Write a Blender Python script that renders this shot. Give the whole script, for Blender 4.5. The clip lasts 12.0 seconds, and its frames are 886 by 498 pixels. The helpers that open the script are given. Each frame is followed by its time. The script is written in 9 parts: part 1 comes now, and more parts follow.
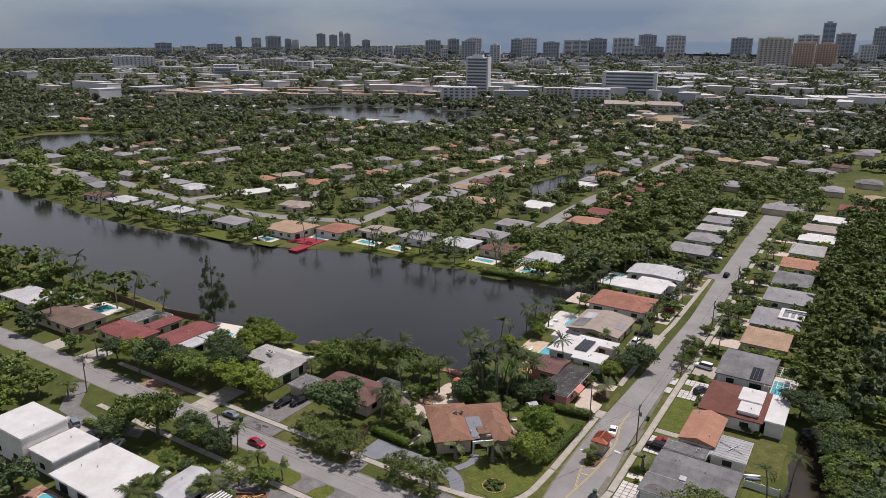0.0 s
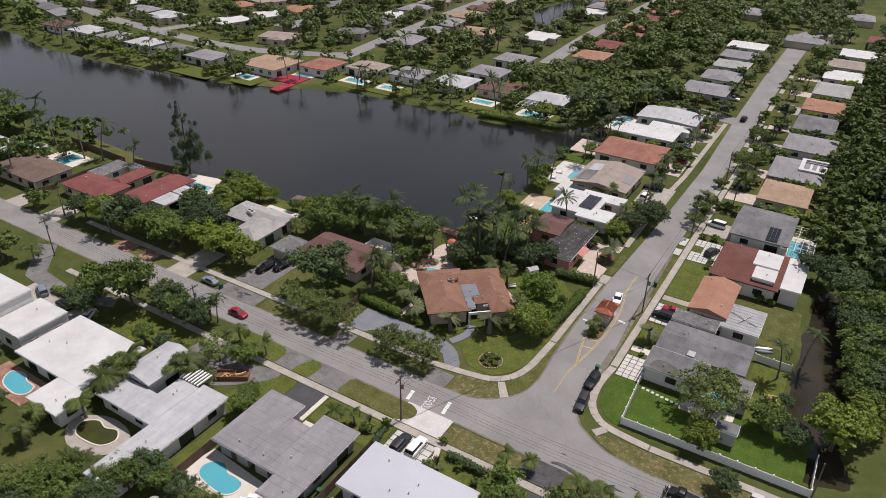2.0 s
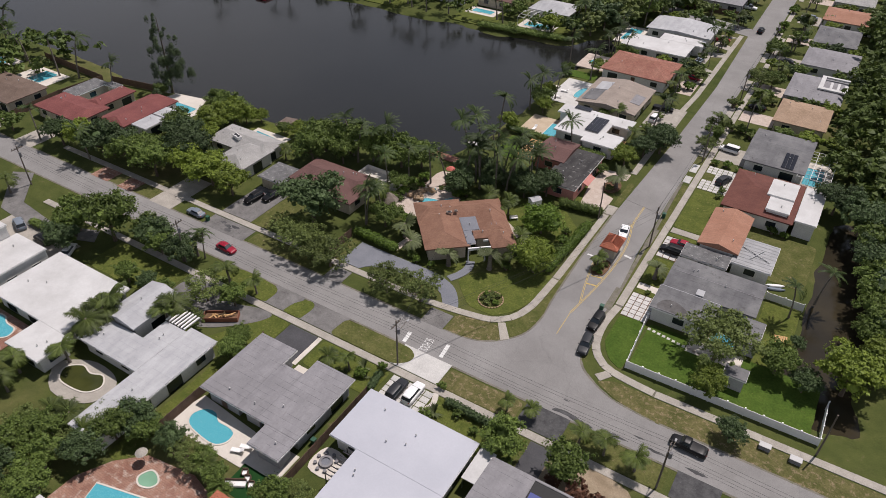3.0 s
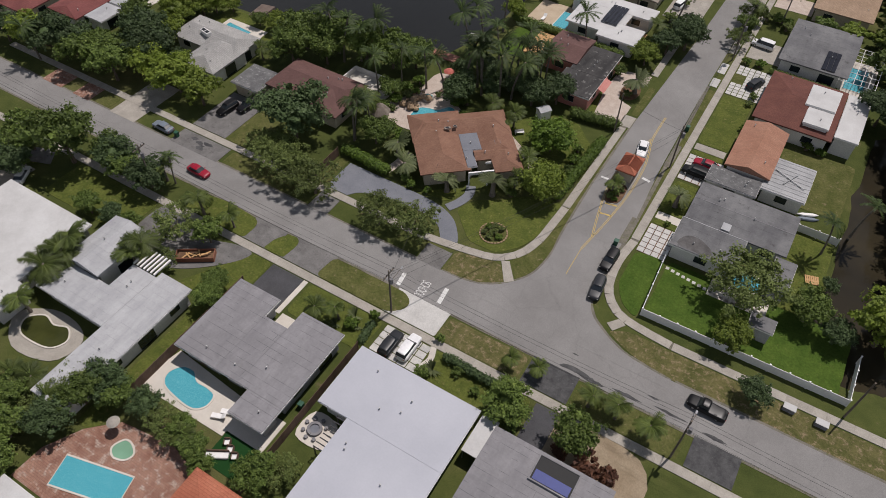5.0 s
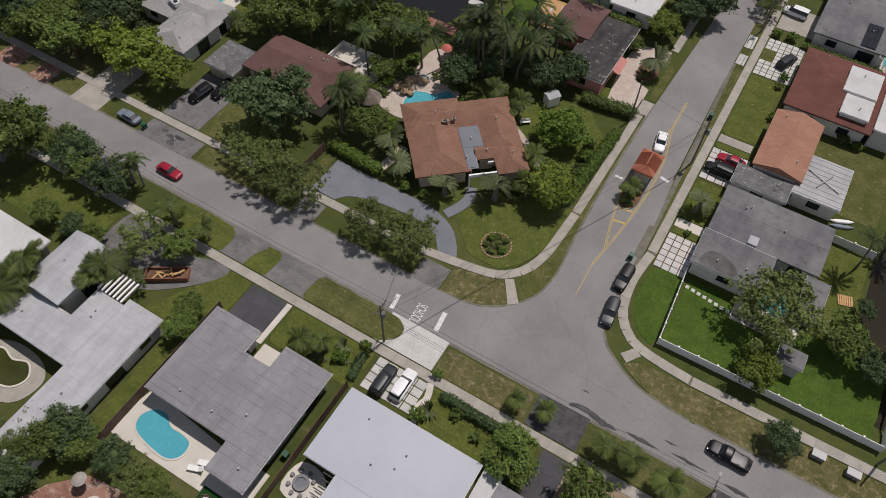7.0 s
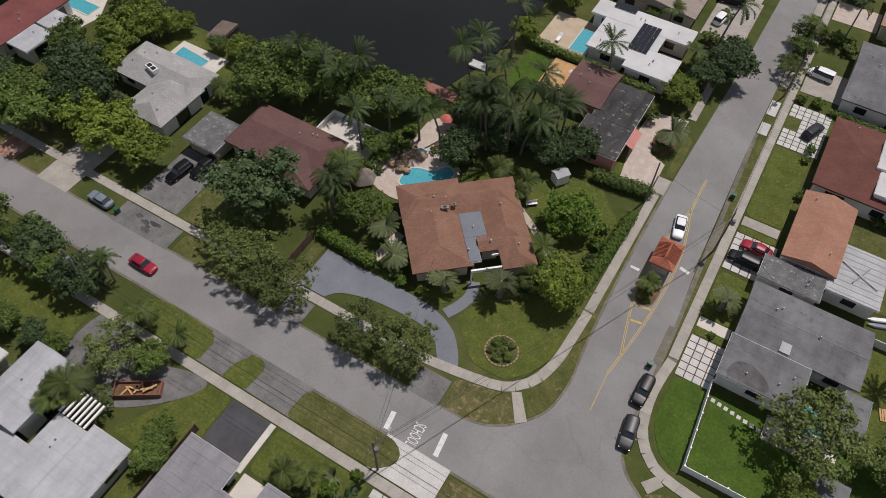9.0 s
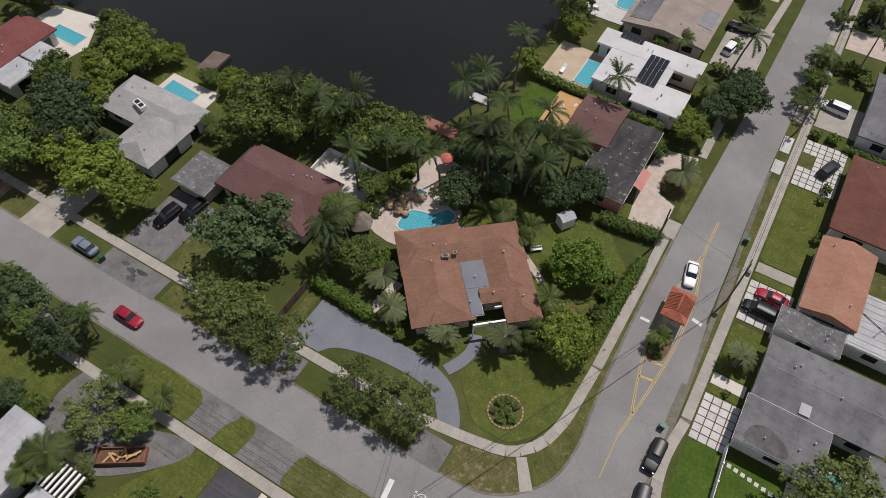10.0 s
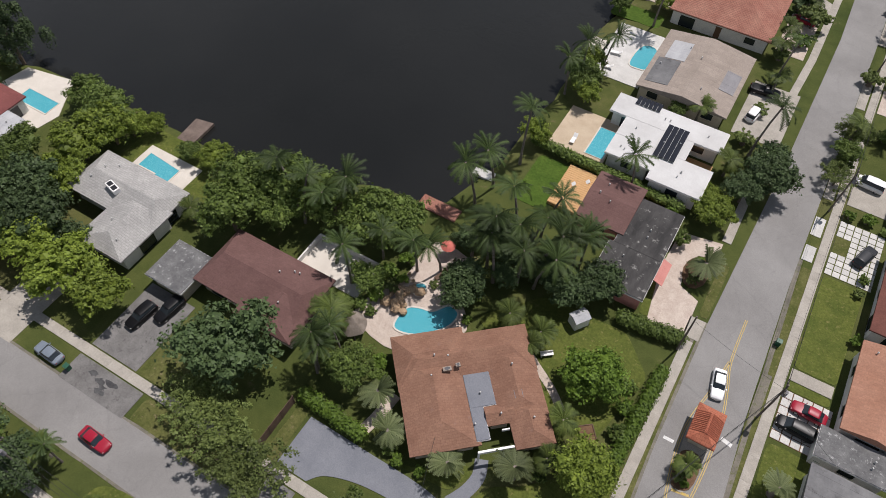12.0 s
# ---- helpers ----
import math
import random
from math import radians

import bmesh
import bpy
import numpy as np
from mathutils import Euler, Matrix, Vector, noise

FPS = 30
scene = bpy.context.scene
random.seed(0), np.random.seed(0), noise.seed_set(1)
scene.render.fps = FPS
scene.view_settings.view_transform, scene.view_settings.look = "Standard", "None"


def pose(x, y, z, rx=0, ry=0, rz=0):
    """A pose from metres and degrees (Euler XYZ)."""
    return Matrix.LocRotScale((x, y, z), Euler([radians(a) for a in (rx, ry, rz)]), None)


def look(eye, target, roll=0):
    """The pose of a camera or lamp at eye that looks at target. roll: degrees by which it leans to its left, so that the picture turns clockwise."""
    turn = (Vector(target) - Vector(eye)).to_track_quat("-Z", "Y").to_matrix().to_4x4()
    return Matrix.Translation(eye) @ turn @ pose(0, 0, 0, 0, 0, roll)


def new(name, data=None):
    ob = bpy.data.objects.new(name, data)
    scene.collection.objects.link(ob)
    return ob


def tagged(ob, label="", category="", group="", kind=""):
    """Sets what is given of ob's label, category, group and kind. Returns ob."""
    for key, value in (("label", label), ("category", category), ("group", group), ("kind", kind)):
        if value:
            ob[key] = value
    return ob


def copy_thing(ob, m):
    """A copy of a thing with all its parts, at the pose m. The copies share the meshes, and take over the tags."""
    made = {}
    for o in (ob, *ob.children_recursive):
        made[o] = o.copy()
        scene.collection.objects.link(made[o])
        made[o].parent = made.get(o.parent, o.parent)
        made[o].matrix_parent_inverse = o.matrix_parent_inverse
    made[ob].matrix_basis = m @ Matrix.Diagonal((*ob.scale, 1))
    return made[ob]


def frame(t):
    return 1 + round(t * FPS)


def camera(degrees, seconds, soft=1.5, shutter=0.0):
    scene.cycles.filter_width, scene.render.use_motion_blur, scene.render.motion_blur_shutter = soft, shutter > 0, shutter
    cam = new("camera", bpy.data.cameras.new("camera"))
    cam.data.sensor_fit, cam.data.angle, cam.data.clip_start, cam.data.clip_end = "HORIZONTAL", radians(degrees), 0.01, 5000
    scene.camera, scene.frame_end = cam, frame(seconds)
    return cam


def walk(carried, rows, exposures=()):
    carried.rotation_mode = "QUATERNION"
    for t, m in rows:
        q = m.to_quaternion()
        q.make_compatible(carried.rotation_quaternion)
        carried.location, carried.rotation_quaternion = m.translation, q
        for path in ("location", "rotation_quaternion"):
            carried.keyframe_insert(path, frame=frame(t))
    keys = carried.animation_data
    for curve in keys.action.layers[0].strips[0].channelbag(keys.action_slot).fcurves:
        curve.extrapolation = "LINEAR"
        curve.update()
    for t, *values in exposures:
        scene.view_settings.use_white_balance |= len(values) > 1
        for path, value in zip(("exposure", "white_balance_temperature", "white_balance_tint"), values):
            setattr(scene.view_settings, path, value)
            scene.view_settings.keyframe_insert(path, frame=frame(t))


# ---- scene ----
cam = camera(64.6, 12.0, soft=0.55)
METRES, EYE, TILT, LEAN, TURN = 93.06, 76.2, 0.0, 0.0, 31.8
ROWS = [
    (0.0, 0.0, 0.0, 0.0, 0.19, -16.38, -0.63),
    (0.5, 0.0016, 0.04, -0.0025, 0.11, -19.31, -0.66),
    (1.0, 0.0027, 0.0822, -0.002, 0.04, -22.91, -0.7),
    (1.5, 0.0037, 0.125, -0.0011, -0.03, -26.56, -0.72),
    (2.0, 0.0036, 0.168, -0.0005, -0.12, -30.26, -0.75),
    (2.5, 0.004, 0.2114, -0.0, -0.19, -34.0, -0.76),
    (3.0, 0.0042, 0.2548, 0.0004, -0.27, -37.78, -0.79),
    (3.5, 0.0042, 0.2978, 0.0005, -0.34, -41.53, -0.8),
    (5.5, 0.0046, 0.4671, 0.0022, -0.59, -50.97, -0.87),
    (6.0, 0.0052, 0.5081, 0.0021, -0.64, -52.77, -0.89),
    (6.5, 0.0057, 0.5492, 0.0022, -0.68, -54.57, -0.9),
    (7.0, 0.0056, 0.5933, 0.0043, -0.74, -55.37, -0.95),
    (9.0, 0.007, 0.7553, 0.0049, -0.91, -55.07, -0.92),
    (9.5, 0.007, 0.796, 0.005, -0.96, -55.03, -0.92),
    (10.0, 0.0072, 0.8363, 0.0049, -1.01, -54.95, -0.9),
    (10.5, 0.0077, 0.8773, 0.0054, -1.02, -54.93, -0.88),
    (11.0, 0.0075, 0.9181, 0.0056, -1.06, -54.88, -0.89),
    (11.5, 0.0074, 0.959, 0.0059, -1.1, -54.85, -0.9),
    (12.0, 0.0073, 0.9998, 0.0063, -1.12, -54.82, -0.91),
]
walk(cam, [(t, pose(0, 0, EYE, TILT, LEAN, TURN) @ pose(METRES * x, METRES * y, METRES * z, 90 + pitch, roll, yaw)) for t, x, y, z, yaw, pitch, roll in ROWS],
     [(0.0, 0.0, 6250, 17), (2.5, -0.06, 6250, 16), (4.0, -0.28, 6230, 15), (6.5, -0.46, 6230, 13), (9.5, -0.38, 6150, 14), (11.0, -0.18, 6150, 13), (12.0, -0.03, 6150, 13)])

# ---- sky, sun ----
SUN_EL, SUN_AZ = 66.0, 18.0      # degrees above the horizon; degrees from +y towards +x
world = bpy.data.worlds.new("sky")
scene.world = world
world.use_nodes = True
wn, wl = world.node_tree.nodes, world.node_tree.links
bg = wn["Background"]
sky = wn.new("ShaderNodeTexSky")
sky.sky_type, sky.sun_disc = "NISHITA", False
sky.sun_elevation, sky.sun_rotation = radians(SUN_EL), radians(SUN_AZ)
sky.air_density, sky.dust_density = 1.0, 0.6
wco = wn.new("ShaderNodeTexCoord")
wmap = wn.new("ShaderNodeMapping")
wmap.inputs["Scale"].default_value = (1.6, 1.6, 5.0)
cloud = wn.new("ShaderNodeTexNoise")
cloud.inputs["Scale"].default_value, cloud.inputs["Detail"].default_value, cloud.inputs["Roughness"].default_value = 1.7, 7, 0.55
cramp = wn.new("ShaderNodeValToRGB")
cramp.color_ramp.elements[0].position, cramp.color_ramp.elements[1].position = 0.32, 0.62
cramp.color_ramp.elements[0].color = (0.62, 0.62, 0.62, 1)
cmix = wn.new("ShaderNodeMix")
cmix.data_type = "RGBA"
# low clouds far off are a dull blue-grey, those overhead are brighter
wsep = wn.new("ShaderNodeSeparateXYZ")
crange = wn.new("ShaderNodeMapRange")
crange.inputs["From Min"].default_value, crange.inputs["From Max"].default_value = 0.04, 0.16
ccol = wn.new("ShaderNodeMix")
ccol.data_type = "RGBA"
ccol.inputs["A"].default_value, ccol.inputs["B"].default_value = (2.0, 2.6, 3.35, 1), (6.3, 6.4, 6.6, 1)
wl.new(wco.outputs["Generated"], wsep.inputs[0])
wl.new(wsep.outputs["Z"], crange.inputs["Value"])
wl.new(crange.outputs[0], ccol.inputs["Factor"])
cover = wn.new("ShaderNodeMapRange")
cover.inputs["From Min"].default_value, cover.inputs["From Max"].default_value = 0.4, 0.75
ctop = wn.new("ShaderNodeMix")
ctop.data_type = "RGBA"
ctop.inputs["B"].default_value = (1.6, 1.9, 2.45, 1)
wl.new(wsep.outputs["Z"], cover.inputs["Value"])
wl.new(cover.outputs[0], ctop.inputs["Factor"])
wl.new(ccol.outputs["Result"], ctop.inputs["A"])
wl.new(ctop.outputs["Result"], cmix.inputs["B"])
wl.new(wco.outputs["Generated"], wmap.inputs["Vector"])
wl.new(wmap.outputs["Vector"], cloud.inputs["Vector"])
wl.new(cloud.outputs["Fac"], cramp.inputs["Fac"])
wl.new(cramp.outputs["Color"], cmix.inputs["Factor"])
wl.new(sky.outputs["Color"], cmix.inputs["A"])
wl.new(cmix.outputs["Result"], bg.inputs["Color"])
bg.inputs["Strength"].default_value = 0.095
sun = new("sun", bpy.data.lights.new("sun", "SUN"))
sun.data.energy, sun.data.angle, sun.data.color = 4.9, radians(0.5), (1.0, 0.915, 0.83)
_d = Vector((math.sin(radians(SUN_AZ)) * math.cos(radians(SUN_EL)), math.cos(radians(SUN_AZ)) * math.cos(radians(SUN_EL)), math.sin(radians(SUN_EL))))
sun.matrix_world = look(_d * 100, (0, 0, 0))
scene.view_settings.exposure = 0.0

# ---- materials ----
def node_mat(name):
    m = bpy.data.materials.new(name)
    m.use_nodes = True
    return m, m.node_tree.nodes, m.node_tree.links, m.node_tree.nodes["Principled BSDF"]


def ramp_of(n, stops):
    r = n.new("ShaderNodeValToRGB")
    e = r.color_ramp.elements
    while len(e) < len(stops):
        e.new(0.5)
    for k, (p, c) in enumerate(stops):
        e[k].position, e[k].color = p, (*c, 1)
    return r


def mixer(n, l, kind, fac, a, b):
    x = n.new("ShaderNodeMix")
    x.data_type, x.blend_type = "RGBA", kind
    if isinstance(fac, float):
        x.inputs["Factor"].default_value = fac
    else:
        l.new(fac, x.inputs["Factor"])
    for key, v in (("A", a), ("B", b)):
        if isinstance(v, tuple):
            x.inputs[key].default_value = (*v, 1)
        else:
            l.new(v, x.inputs[key])
    return x.outputs["Result"]


def noise_of(n, l, co, scale, detail=5, rough=0.6, stretch=None):
    if stretch:
        mp = n.new("ShaderNodeMapping")
        mp.inputs["Scale"].default_value = stretch
        l.new(co, mp.inputs["Vector"])
        co = mp.outputs["Vector"]
    t = n.new("ShaderNodeTexNoise")
    t.inputs["Scale"].default_value, t.inputs["Detail"].default_value, t.inputs["Roughness"].default_value = scale, detail, rough
    l.new(co, t.inputs["Vector"])
    return t.outputs["Fac"]


def surface(name, dark, light, large=0.15, fine=6.0, rough=0.85, bump=0.15, stain=None, stain_at=0.6, piece=0.0, metal=0.0, spec=0.3, stretch=None, grain=0.66):
    """A worn surface: two colours over large patches, fine grain, optional stains, optional change from piece to piece."""
    m, n, l, p = node_mat(name)
    co = n.new("ShaderNodeTexCoord").outputs["Object"]
    if piece:
        inf = n.new("ShaderNodeObjectInfo")
        ad = n.new("ShaderNodeVectorMath")
        ad.operation = "MULTIPLY_ADD"
        sc = n.new("ShaderNodeCombineXYZ")
        l.new(inf.outputs["Random"], sc.inputs[0])
        l.new(inf.outputs["Random"], sc.inputs[1])
        l.new(sc.outputs[0], ad.inputs[0])
        ad.inputs[1].default_value = (57.0, 31.0, 0.0)
        l.new(co, ad.inputs[2])
        co = ad.outputs[0]
    big = noise_of(n, l, co, large, 6, 0.62, stretch)
    sm = noise_of(n, l, co, fine, 5, 0.7, stretch)
    r = ramp_of(n, [(0.34, dark), (0.66, light)])
    l.new(big, r.inputs["Fac"])
    r2 = ramp_of(n, [(0.25, (grain, grain, grain)), (0.75, (1.0, 1.0, 1.0))])
    l.new(sm, r2.inputs["Fac"])
    c = mixer(n, l, "MULTIPLY", 1.0, r.outputs["Color"], r2.outputs["Color"])
    if stain:
        sn = noise_of(n, l, co, large * 3.1 + 0.05, 8, 0.7)
        r3 = ramp_of(n, [(stain_at, (0, 0, 0)), (min(1.0, stain_at + 0.14), (1, 1, 1))])
        l.new(sn, r3.inputs["Fac"])
        c = mixer(n, l, "MIX", r3.outputs["Color"], c, stain)
    if piece:
        mr = n.new("ShaderNodeMapRange")
        mr.inputs["To Min"].default_value, mr.inputs["To Max"].default_value = 1 - piece, 1 + piece
        l.new(inf.outputs["Random"], mr.inputs["Value"])
        vm = n.new("ShaderNodeVectorMath")
        vm.operation = "SCALE"
        l.new(c, vm.inputs[0])
        l.new(mr.outputs[0], vm.inputs["Scale"])
        c = vm.outputs[0]
    l.new(c, p.inputs["Base Color"])
    p.inputs["Roughness"].default_value, p.inputs["Metallic"].default_value, p.inputs["Specular IOR Level"].default_value = rough, metal, spec
    if bump:
        b = n.new("ShaderNodeBump")
        b.inputs["Strength"].default_value, b.inputs["Distance"].default_value = bump, 0.05
        l.new(sm, b.inputs["Height"])
        l.new(b.outputs["Normal"], p.inputs["Normal"])
    return m


def roof_rows(name, dark, light, row=0.3, rough=0.85, stain=None, depth=0.5, stain_at=0.6, line=0.75):
    """Shingle or tile courses up the slope, with blotches; the rows follow height so that they run level."""
    m = surface(name, dark, light, 0.35, 5.0, rough, 0.1, stain, stain_at)
    n, l, p = m.node_tree.nodes, m.node_tree.links, m.node_tree.nodes["Principled BSDF"]
    co = n.new("ShaderNodeTexCoord").outputs["Object"]
    br = n.new("ShaderNodeTexBrick")
    br.inputs["Scale"].default_value = 1.0
    br.inputs["Brick Width"].default_value, br.inputs["Row Height"].default_value = row * 1.6, row
    br.inputs["Mortar Size"].default_value = row * 0.09
    br.inputs["Color1"].default_value, br.inputs["Color2"].default_value = (1, 1, 1, 1), (0.86, 0.86, 0.86, 1)
    br.inputs["Mortar"].default_value = (line, line, line, 1)
    l.new(co, br.inputs["Vector"])
    old = p.inputs["Base Color"].links[0].from_socket
    l.new(mixer(n, l, "MULTIPLY", 1.0, old, br.outputs["Color"]), p.inputs["Base Color"])
    b = n.new("ShaderNodeBump")
    b.inputs["Strength"].default_value, b.inputs["Distance"].default_value = depth, 0.06
    l.new(br.outputs["Fac"], b.inputs["Height"])
    b.invert = True
    l.new(b.outputs["Normal"], p.inputs["Normal"])
    return m


def leaf_mat(name, dark, light, tip=None):
    m, n, l, p = node_mat(name)
    g = n.new("ShaderNodeNewGeometry")
    inf = n.new("ShaderNodeObjectInfo")
    co = n.new("ShaderNodeTexCoord").outputs["Object"]
    nz = noise_of(n, l, co, 1.1, 4, 0.65)
    r = ramp_of(n, [(0.0, dark), (0.75, light), (1.0, tip or light)])
    ad = n.new("ShaderNodeMath")
    ad.operation = "MULTIPLY_ADD"
    ad.inputs[1].default_value, ad.inputs[2].default_value = 0.42, -0.19
    l.new(g.outputs["Random Per Island"], ad.inputs[0])
    a2 = n.new("ShaderNodeMath")
    a2.operation = "MULTIPLY_ADD"
    a2.inputs[1].default_value = 0.95
    l.new(nz, a2.inputs[0])
    l.new(ad.outputs[0], a2.inputs[2])
    l.new(a2.outputs[0], r.inputs["Fac"])
    hs = n.new("ShaderNodeHueSaturation")
    mr = n.new("ShaderNodeMapRange")
    mr.inputs["To Min"].default_value, mr.inputs["To Max"].default_value = 0.75, 1.3
    l.new(inf.outputs["Random"], mr.inputs["Value"])
    l.new(mr.outputs[0], hs.inputs["Value"])
    l.new(r.outputs["Color"], hs.inputs["Color"])
    l.new(hs.outputs["Color"], p.inputs["Base Color"])
    p.inputs["Roughness"].default_value, p.inputs["Specular IOR Level"].default_value = 0.6, 0.25
    tr = n.new("ShaderNodeBsdfTranslucent")
    l.new(hs.outputs["Color"], tr.inputs["Color"])
    ms = n.new("ShaderNodeMixShader")
    ms.inputs["Fac"].default_value = 0.22
    out = n["Material Output"]
    l.new(p.outputs[0], ms.inputs[1])
    l.new(tr.outputs[0], ms.inputs[2])
    l.new(ms.outputs[0], out.inputs["Surface"])
    return m


def ground_mat():
    m, n, l, p = node_mat("lawn_and_soil")
    co = n.new("ShaderNodeTexCoord").outputs["Object"]
    big = noise_of(n, l, co, 0.035, 6, 0.65)
    mid = noise_of(n, l, co, 0.35, 6, 0.7)
    fin = noise_of(n, l, co, 7.0, 4, 0.7)
    r1 = ramp_of(n, [(0.3, (0.05, 0.068, 0.02)), (0.52, (0.08, 0.095, 0.03)), (0.72, (0.14, 0.13, 0.06))])
    l.new(big, r1.inputs["Fac"])
    r2 = ramp_of(n, [(0.3, (0.75, 0.8, 0.7)), (0.7, (1.2, 1.15, 1.05))])
    l.new(mid, r2.inputs["Fac"])
    c = mixer(n, l, "MULTIPLY", 1.0, r1.outputs["Color"], r2.outputs["Color"])
    r3 = ramp_of(n, [(0.62, (0, 0, 0)), (0.74, (1, 1, 1))])
    l.new(mid, r3.inputs["Fac"])
    c = mixer(n, l, "MIX", r3.outputs["Color"], c, (0.16, 0.125, 0.075))
    r4 = ramp_of(n, [(0.25, (0.6, 0.6, 0.6)), (0.75, (1.1, 1.1, 1.1))])
    l.new(fin, r4.inputs["Fac"])
    c = mixer(n, l, "MULTIPLY", 1.0, c, r4.outputs["Color"])
    l.new(c, p.inputs["Base Color"])
    p.inputs["Roughness"].default_value, p.inputs["Specular IOR Level"].default_value = 0.95, 0.1
    b = n.new("ShaderNodeBump")
    b.inputs["Strength"].default_value, b.inputs["Distance"].default_value = 0.5, 0.08
    l.new(fin, b.inputs["Height"])
    l.new(b.outputs["Normal"], p.inputs["Normal"])
    return m


def water_mat(name, deep, shoal, rough, wave, size, patch=0.02):
    m, n, l, p = node_mat(name)
    co = n.new("ShaderNodeTexCoord").outputs["Object"]
    r = ramp_of(n, [(0.35, deep), (0.7, shoal)])
    l.new(noise_of(n, l, co, patch, 4, 0.5), r.inputs["Fac"])
    l.new(r.outputs["Color"], p.inputs["Base Color"])
    p.inputs["Roughness"].default_value, p.inputs["IOR"].default_value = rough, 1.33
    b = n.new("ShaderNodeBump")
    b.inputs["Strength"].default_value, b.inputs["Distance"].default_value = wave, 0.05
    l.new(noise_of(n, l, co, size, 4, 0.6), b.inputs["Height"])
    l.new(b.outputs["Normal"], p.inputs["Normal"])
    return m


def pool_mat():
    m, n, l, p = node_mat("pool_water")
    co = n.new("ShaderNodeTexCoord").outputs["Object"]
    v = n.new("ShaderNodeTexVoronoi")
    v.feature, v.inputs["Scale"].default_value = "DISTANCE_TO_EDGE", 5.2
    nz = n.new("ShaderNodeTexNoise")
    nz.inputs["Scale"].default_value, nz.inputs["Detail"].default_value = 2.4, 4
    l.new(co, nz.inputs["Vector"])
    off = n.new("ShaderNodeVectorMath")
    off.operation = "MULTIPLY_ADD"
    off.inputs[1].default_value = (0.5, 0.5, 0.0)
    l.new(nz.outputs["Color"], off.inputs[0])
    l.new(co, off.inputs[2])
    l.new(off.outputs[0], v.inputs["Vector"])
    # light caustics painted into the colour: pale net along the cell edges
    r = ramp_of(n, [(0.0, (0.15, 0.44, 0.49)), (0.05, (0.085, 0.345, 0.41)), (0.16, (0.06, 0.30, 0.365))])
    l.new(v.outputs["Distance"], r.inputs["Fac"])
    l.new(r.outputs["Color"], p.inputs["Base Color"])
    p.inputs["Roughness"].default_value = 0.08
    b = n.new("ShaderNodeBump")
    b.inputs["Strength"].default_value, b.inputs["Distance"].default_value = 0.08, 0.03
    l.new(noise_of(n, l, co, 3.0, 3), b.inputs["Height"])
    l.new(b.outputs["Normal"], p.inputs["Normal"])
    return m


def plain(name, c, rough=0.5, metal=0.0, coat=0.0):
    m, n, l, p = node_mat(name)
    co = n.new("ShaderNodeTexCoord").outputs["Object"]
    r = ramp_of(n, [(0.3, tuple(k * 0.86 for k in c)), (0.7, c)])
    l.new(noise_of(n, l, co, 2.5, 5), r.inputs["Fac"])
    l.new(r.outputs["Color"], p.inputs["Base Color"])
    p.inputs["Roughness"].default_value, p.inputs["Metallic"].default_value, p.inputs["Coat Weight"].default_value = rough, metal, coat
    return m


def facade_mat(name, wall):
    """Weathered painted concrete of large buildings."""
    m, n, l, p = node_mat(name)
    co = n.new("ShaderNodeTexCoord").outputs["Object"]
    r = ramp_of(n, [(0.35, tuple(k * 0.85 for k in wall)), (0.65, wall)])
    l.new(noise_of(n, l, co, 0.05, 4), r.inputs["Fac"])
    l.new(r.outputs["Color"], p.inputs["Base Color"])
    p.inputs["Roughness"].default_value = 0.8
    return m


M_GROUND = ground_mat()


def far_land_mat():
    """Wooded and built-up plain far off: scrub with haze greyed into its colour, pale streets and roofs too small to
    tell apart.
    """
    m, n, l, p = node_mat("far_built_up_land")
    co = n.new("ShaderNodeTexCoord").outputs["Object"]
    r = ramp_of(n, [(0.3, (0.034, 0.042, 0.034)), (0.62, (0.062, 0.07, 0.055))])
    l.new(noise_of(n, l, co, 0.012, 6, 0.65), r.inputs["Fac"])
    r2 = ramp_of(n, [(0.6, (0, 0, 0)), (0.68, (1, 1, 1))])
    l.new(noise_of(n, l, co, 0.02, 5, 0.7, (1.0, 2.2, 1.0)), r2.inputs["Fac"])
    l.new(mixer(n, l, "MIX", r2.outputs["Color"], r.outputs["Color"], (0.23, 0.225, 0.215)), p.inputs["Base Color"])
    p.inputs["Roughness"].default_value, p.inputs["Specular IOR Level"].default_value = 0.95, 0.1
    return m


M_FARLAND = far_land_mat()

def add_cracks(m, scale, strength, width=0.012):
    """Fine wandering cracks and sealed seams in a paved surface."""
    n, l, p = m.node_tree.nodes, m.node_tree.links, m.node_tree.nodes["Principled BSDF"]
    co = n.new("ShaderNodeTexCoord").outputs["Object"]
    nz = n.new("ShaderNodeTexNoise")
    nz.inputs["Scale"].default_value, nz.inputs["Detail"].default_value = 0.9, 4
    l.new(co, nz.inputs["Vector"])
    off = n.new("ShaderNodeVectorMath")
    off.operation = "MULTIPLY_ADD"
    off.inputs[1].default_value = (1.6, 1.6, 0.0)
    l.new(nz.outputs["Color"], off.inputs[0])
    l.new(co, off.inputs[2])
    v = n.new("ShaderNodeTexVoronoi")
    v.feature, v.inputs["Scale"].default_value = "DISTANCE_TO_EDGE", scale
    l.new(off.outputs[0], v.inputs["Vector"])
    r = ramp_of(n, [(0.0, (1 - strength,) * 3), (width, (1.0, 1.0, 1.0))])
    l.new(v.outputs["Distance"], r.inputs["Fac"])
    old = p.inputs["Base Color"].links[0].from_socket
    l.new(mixer(n, l, "MULTIPLY", 1.0, old, r.outputs["Color"]), p.inputs["Base Color"])


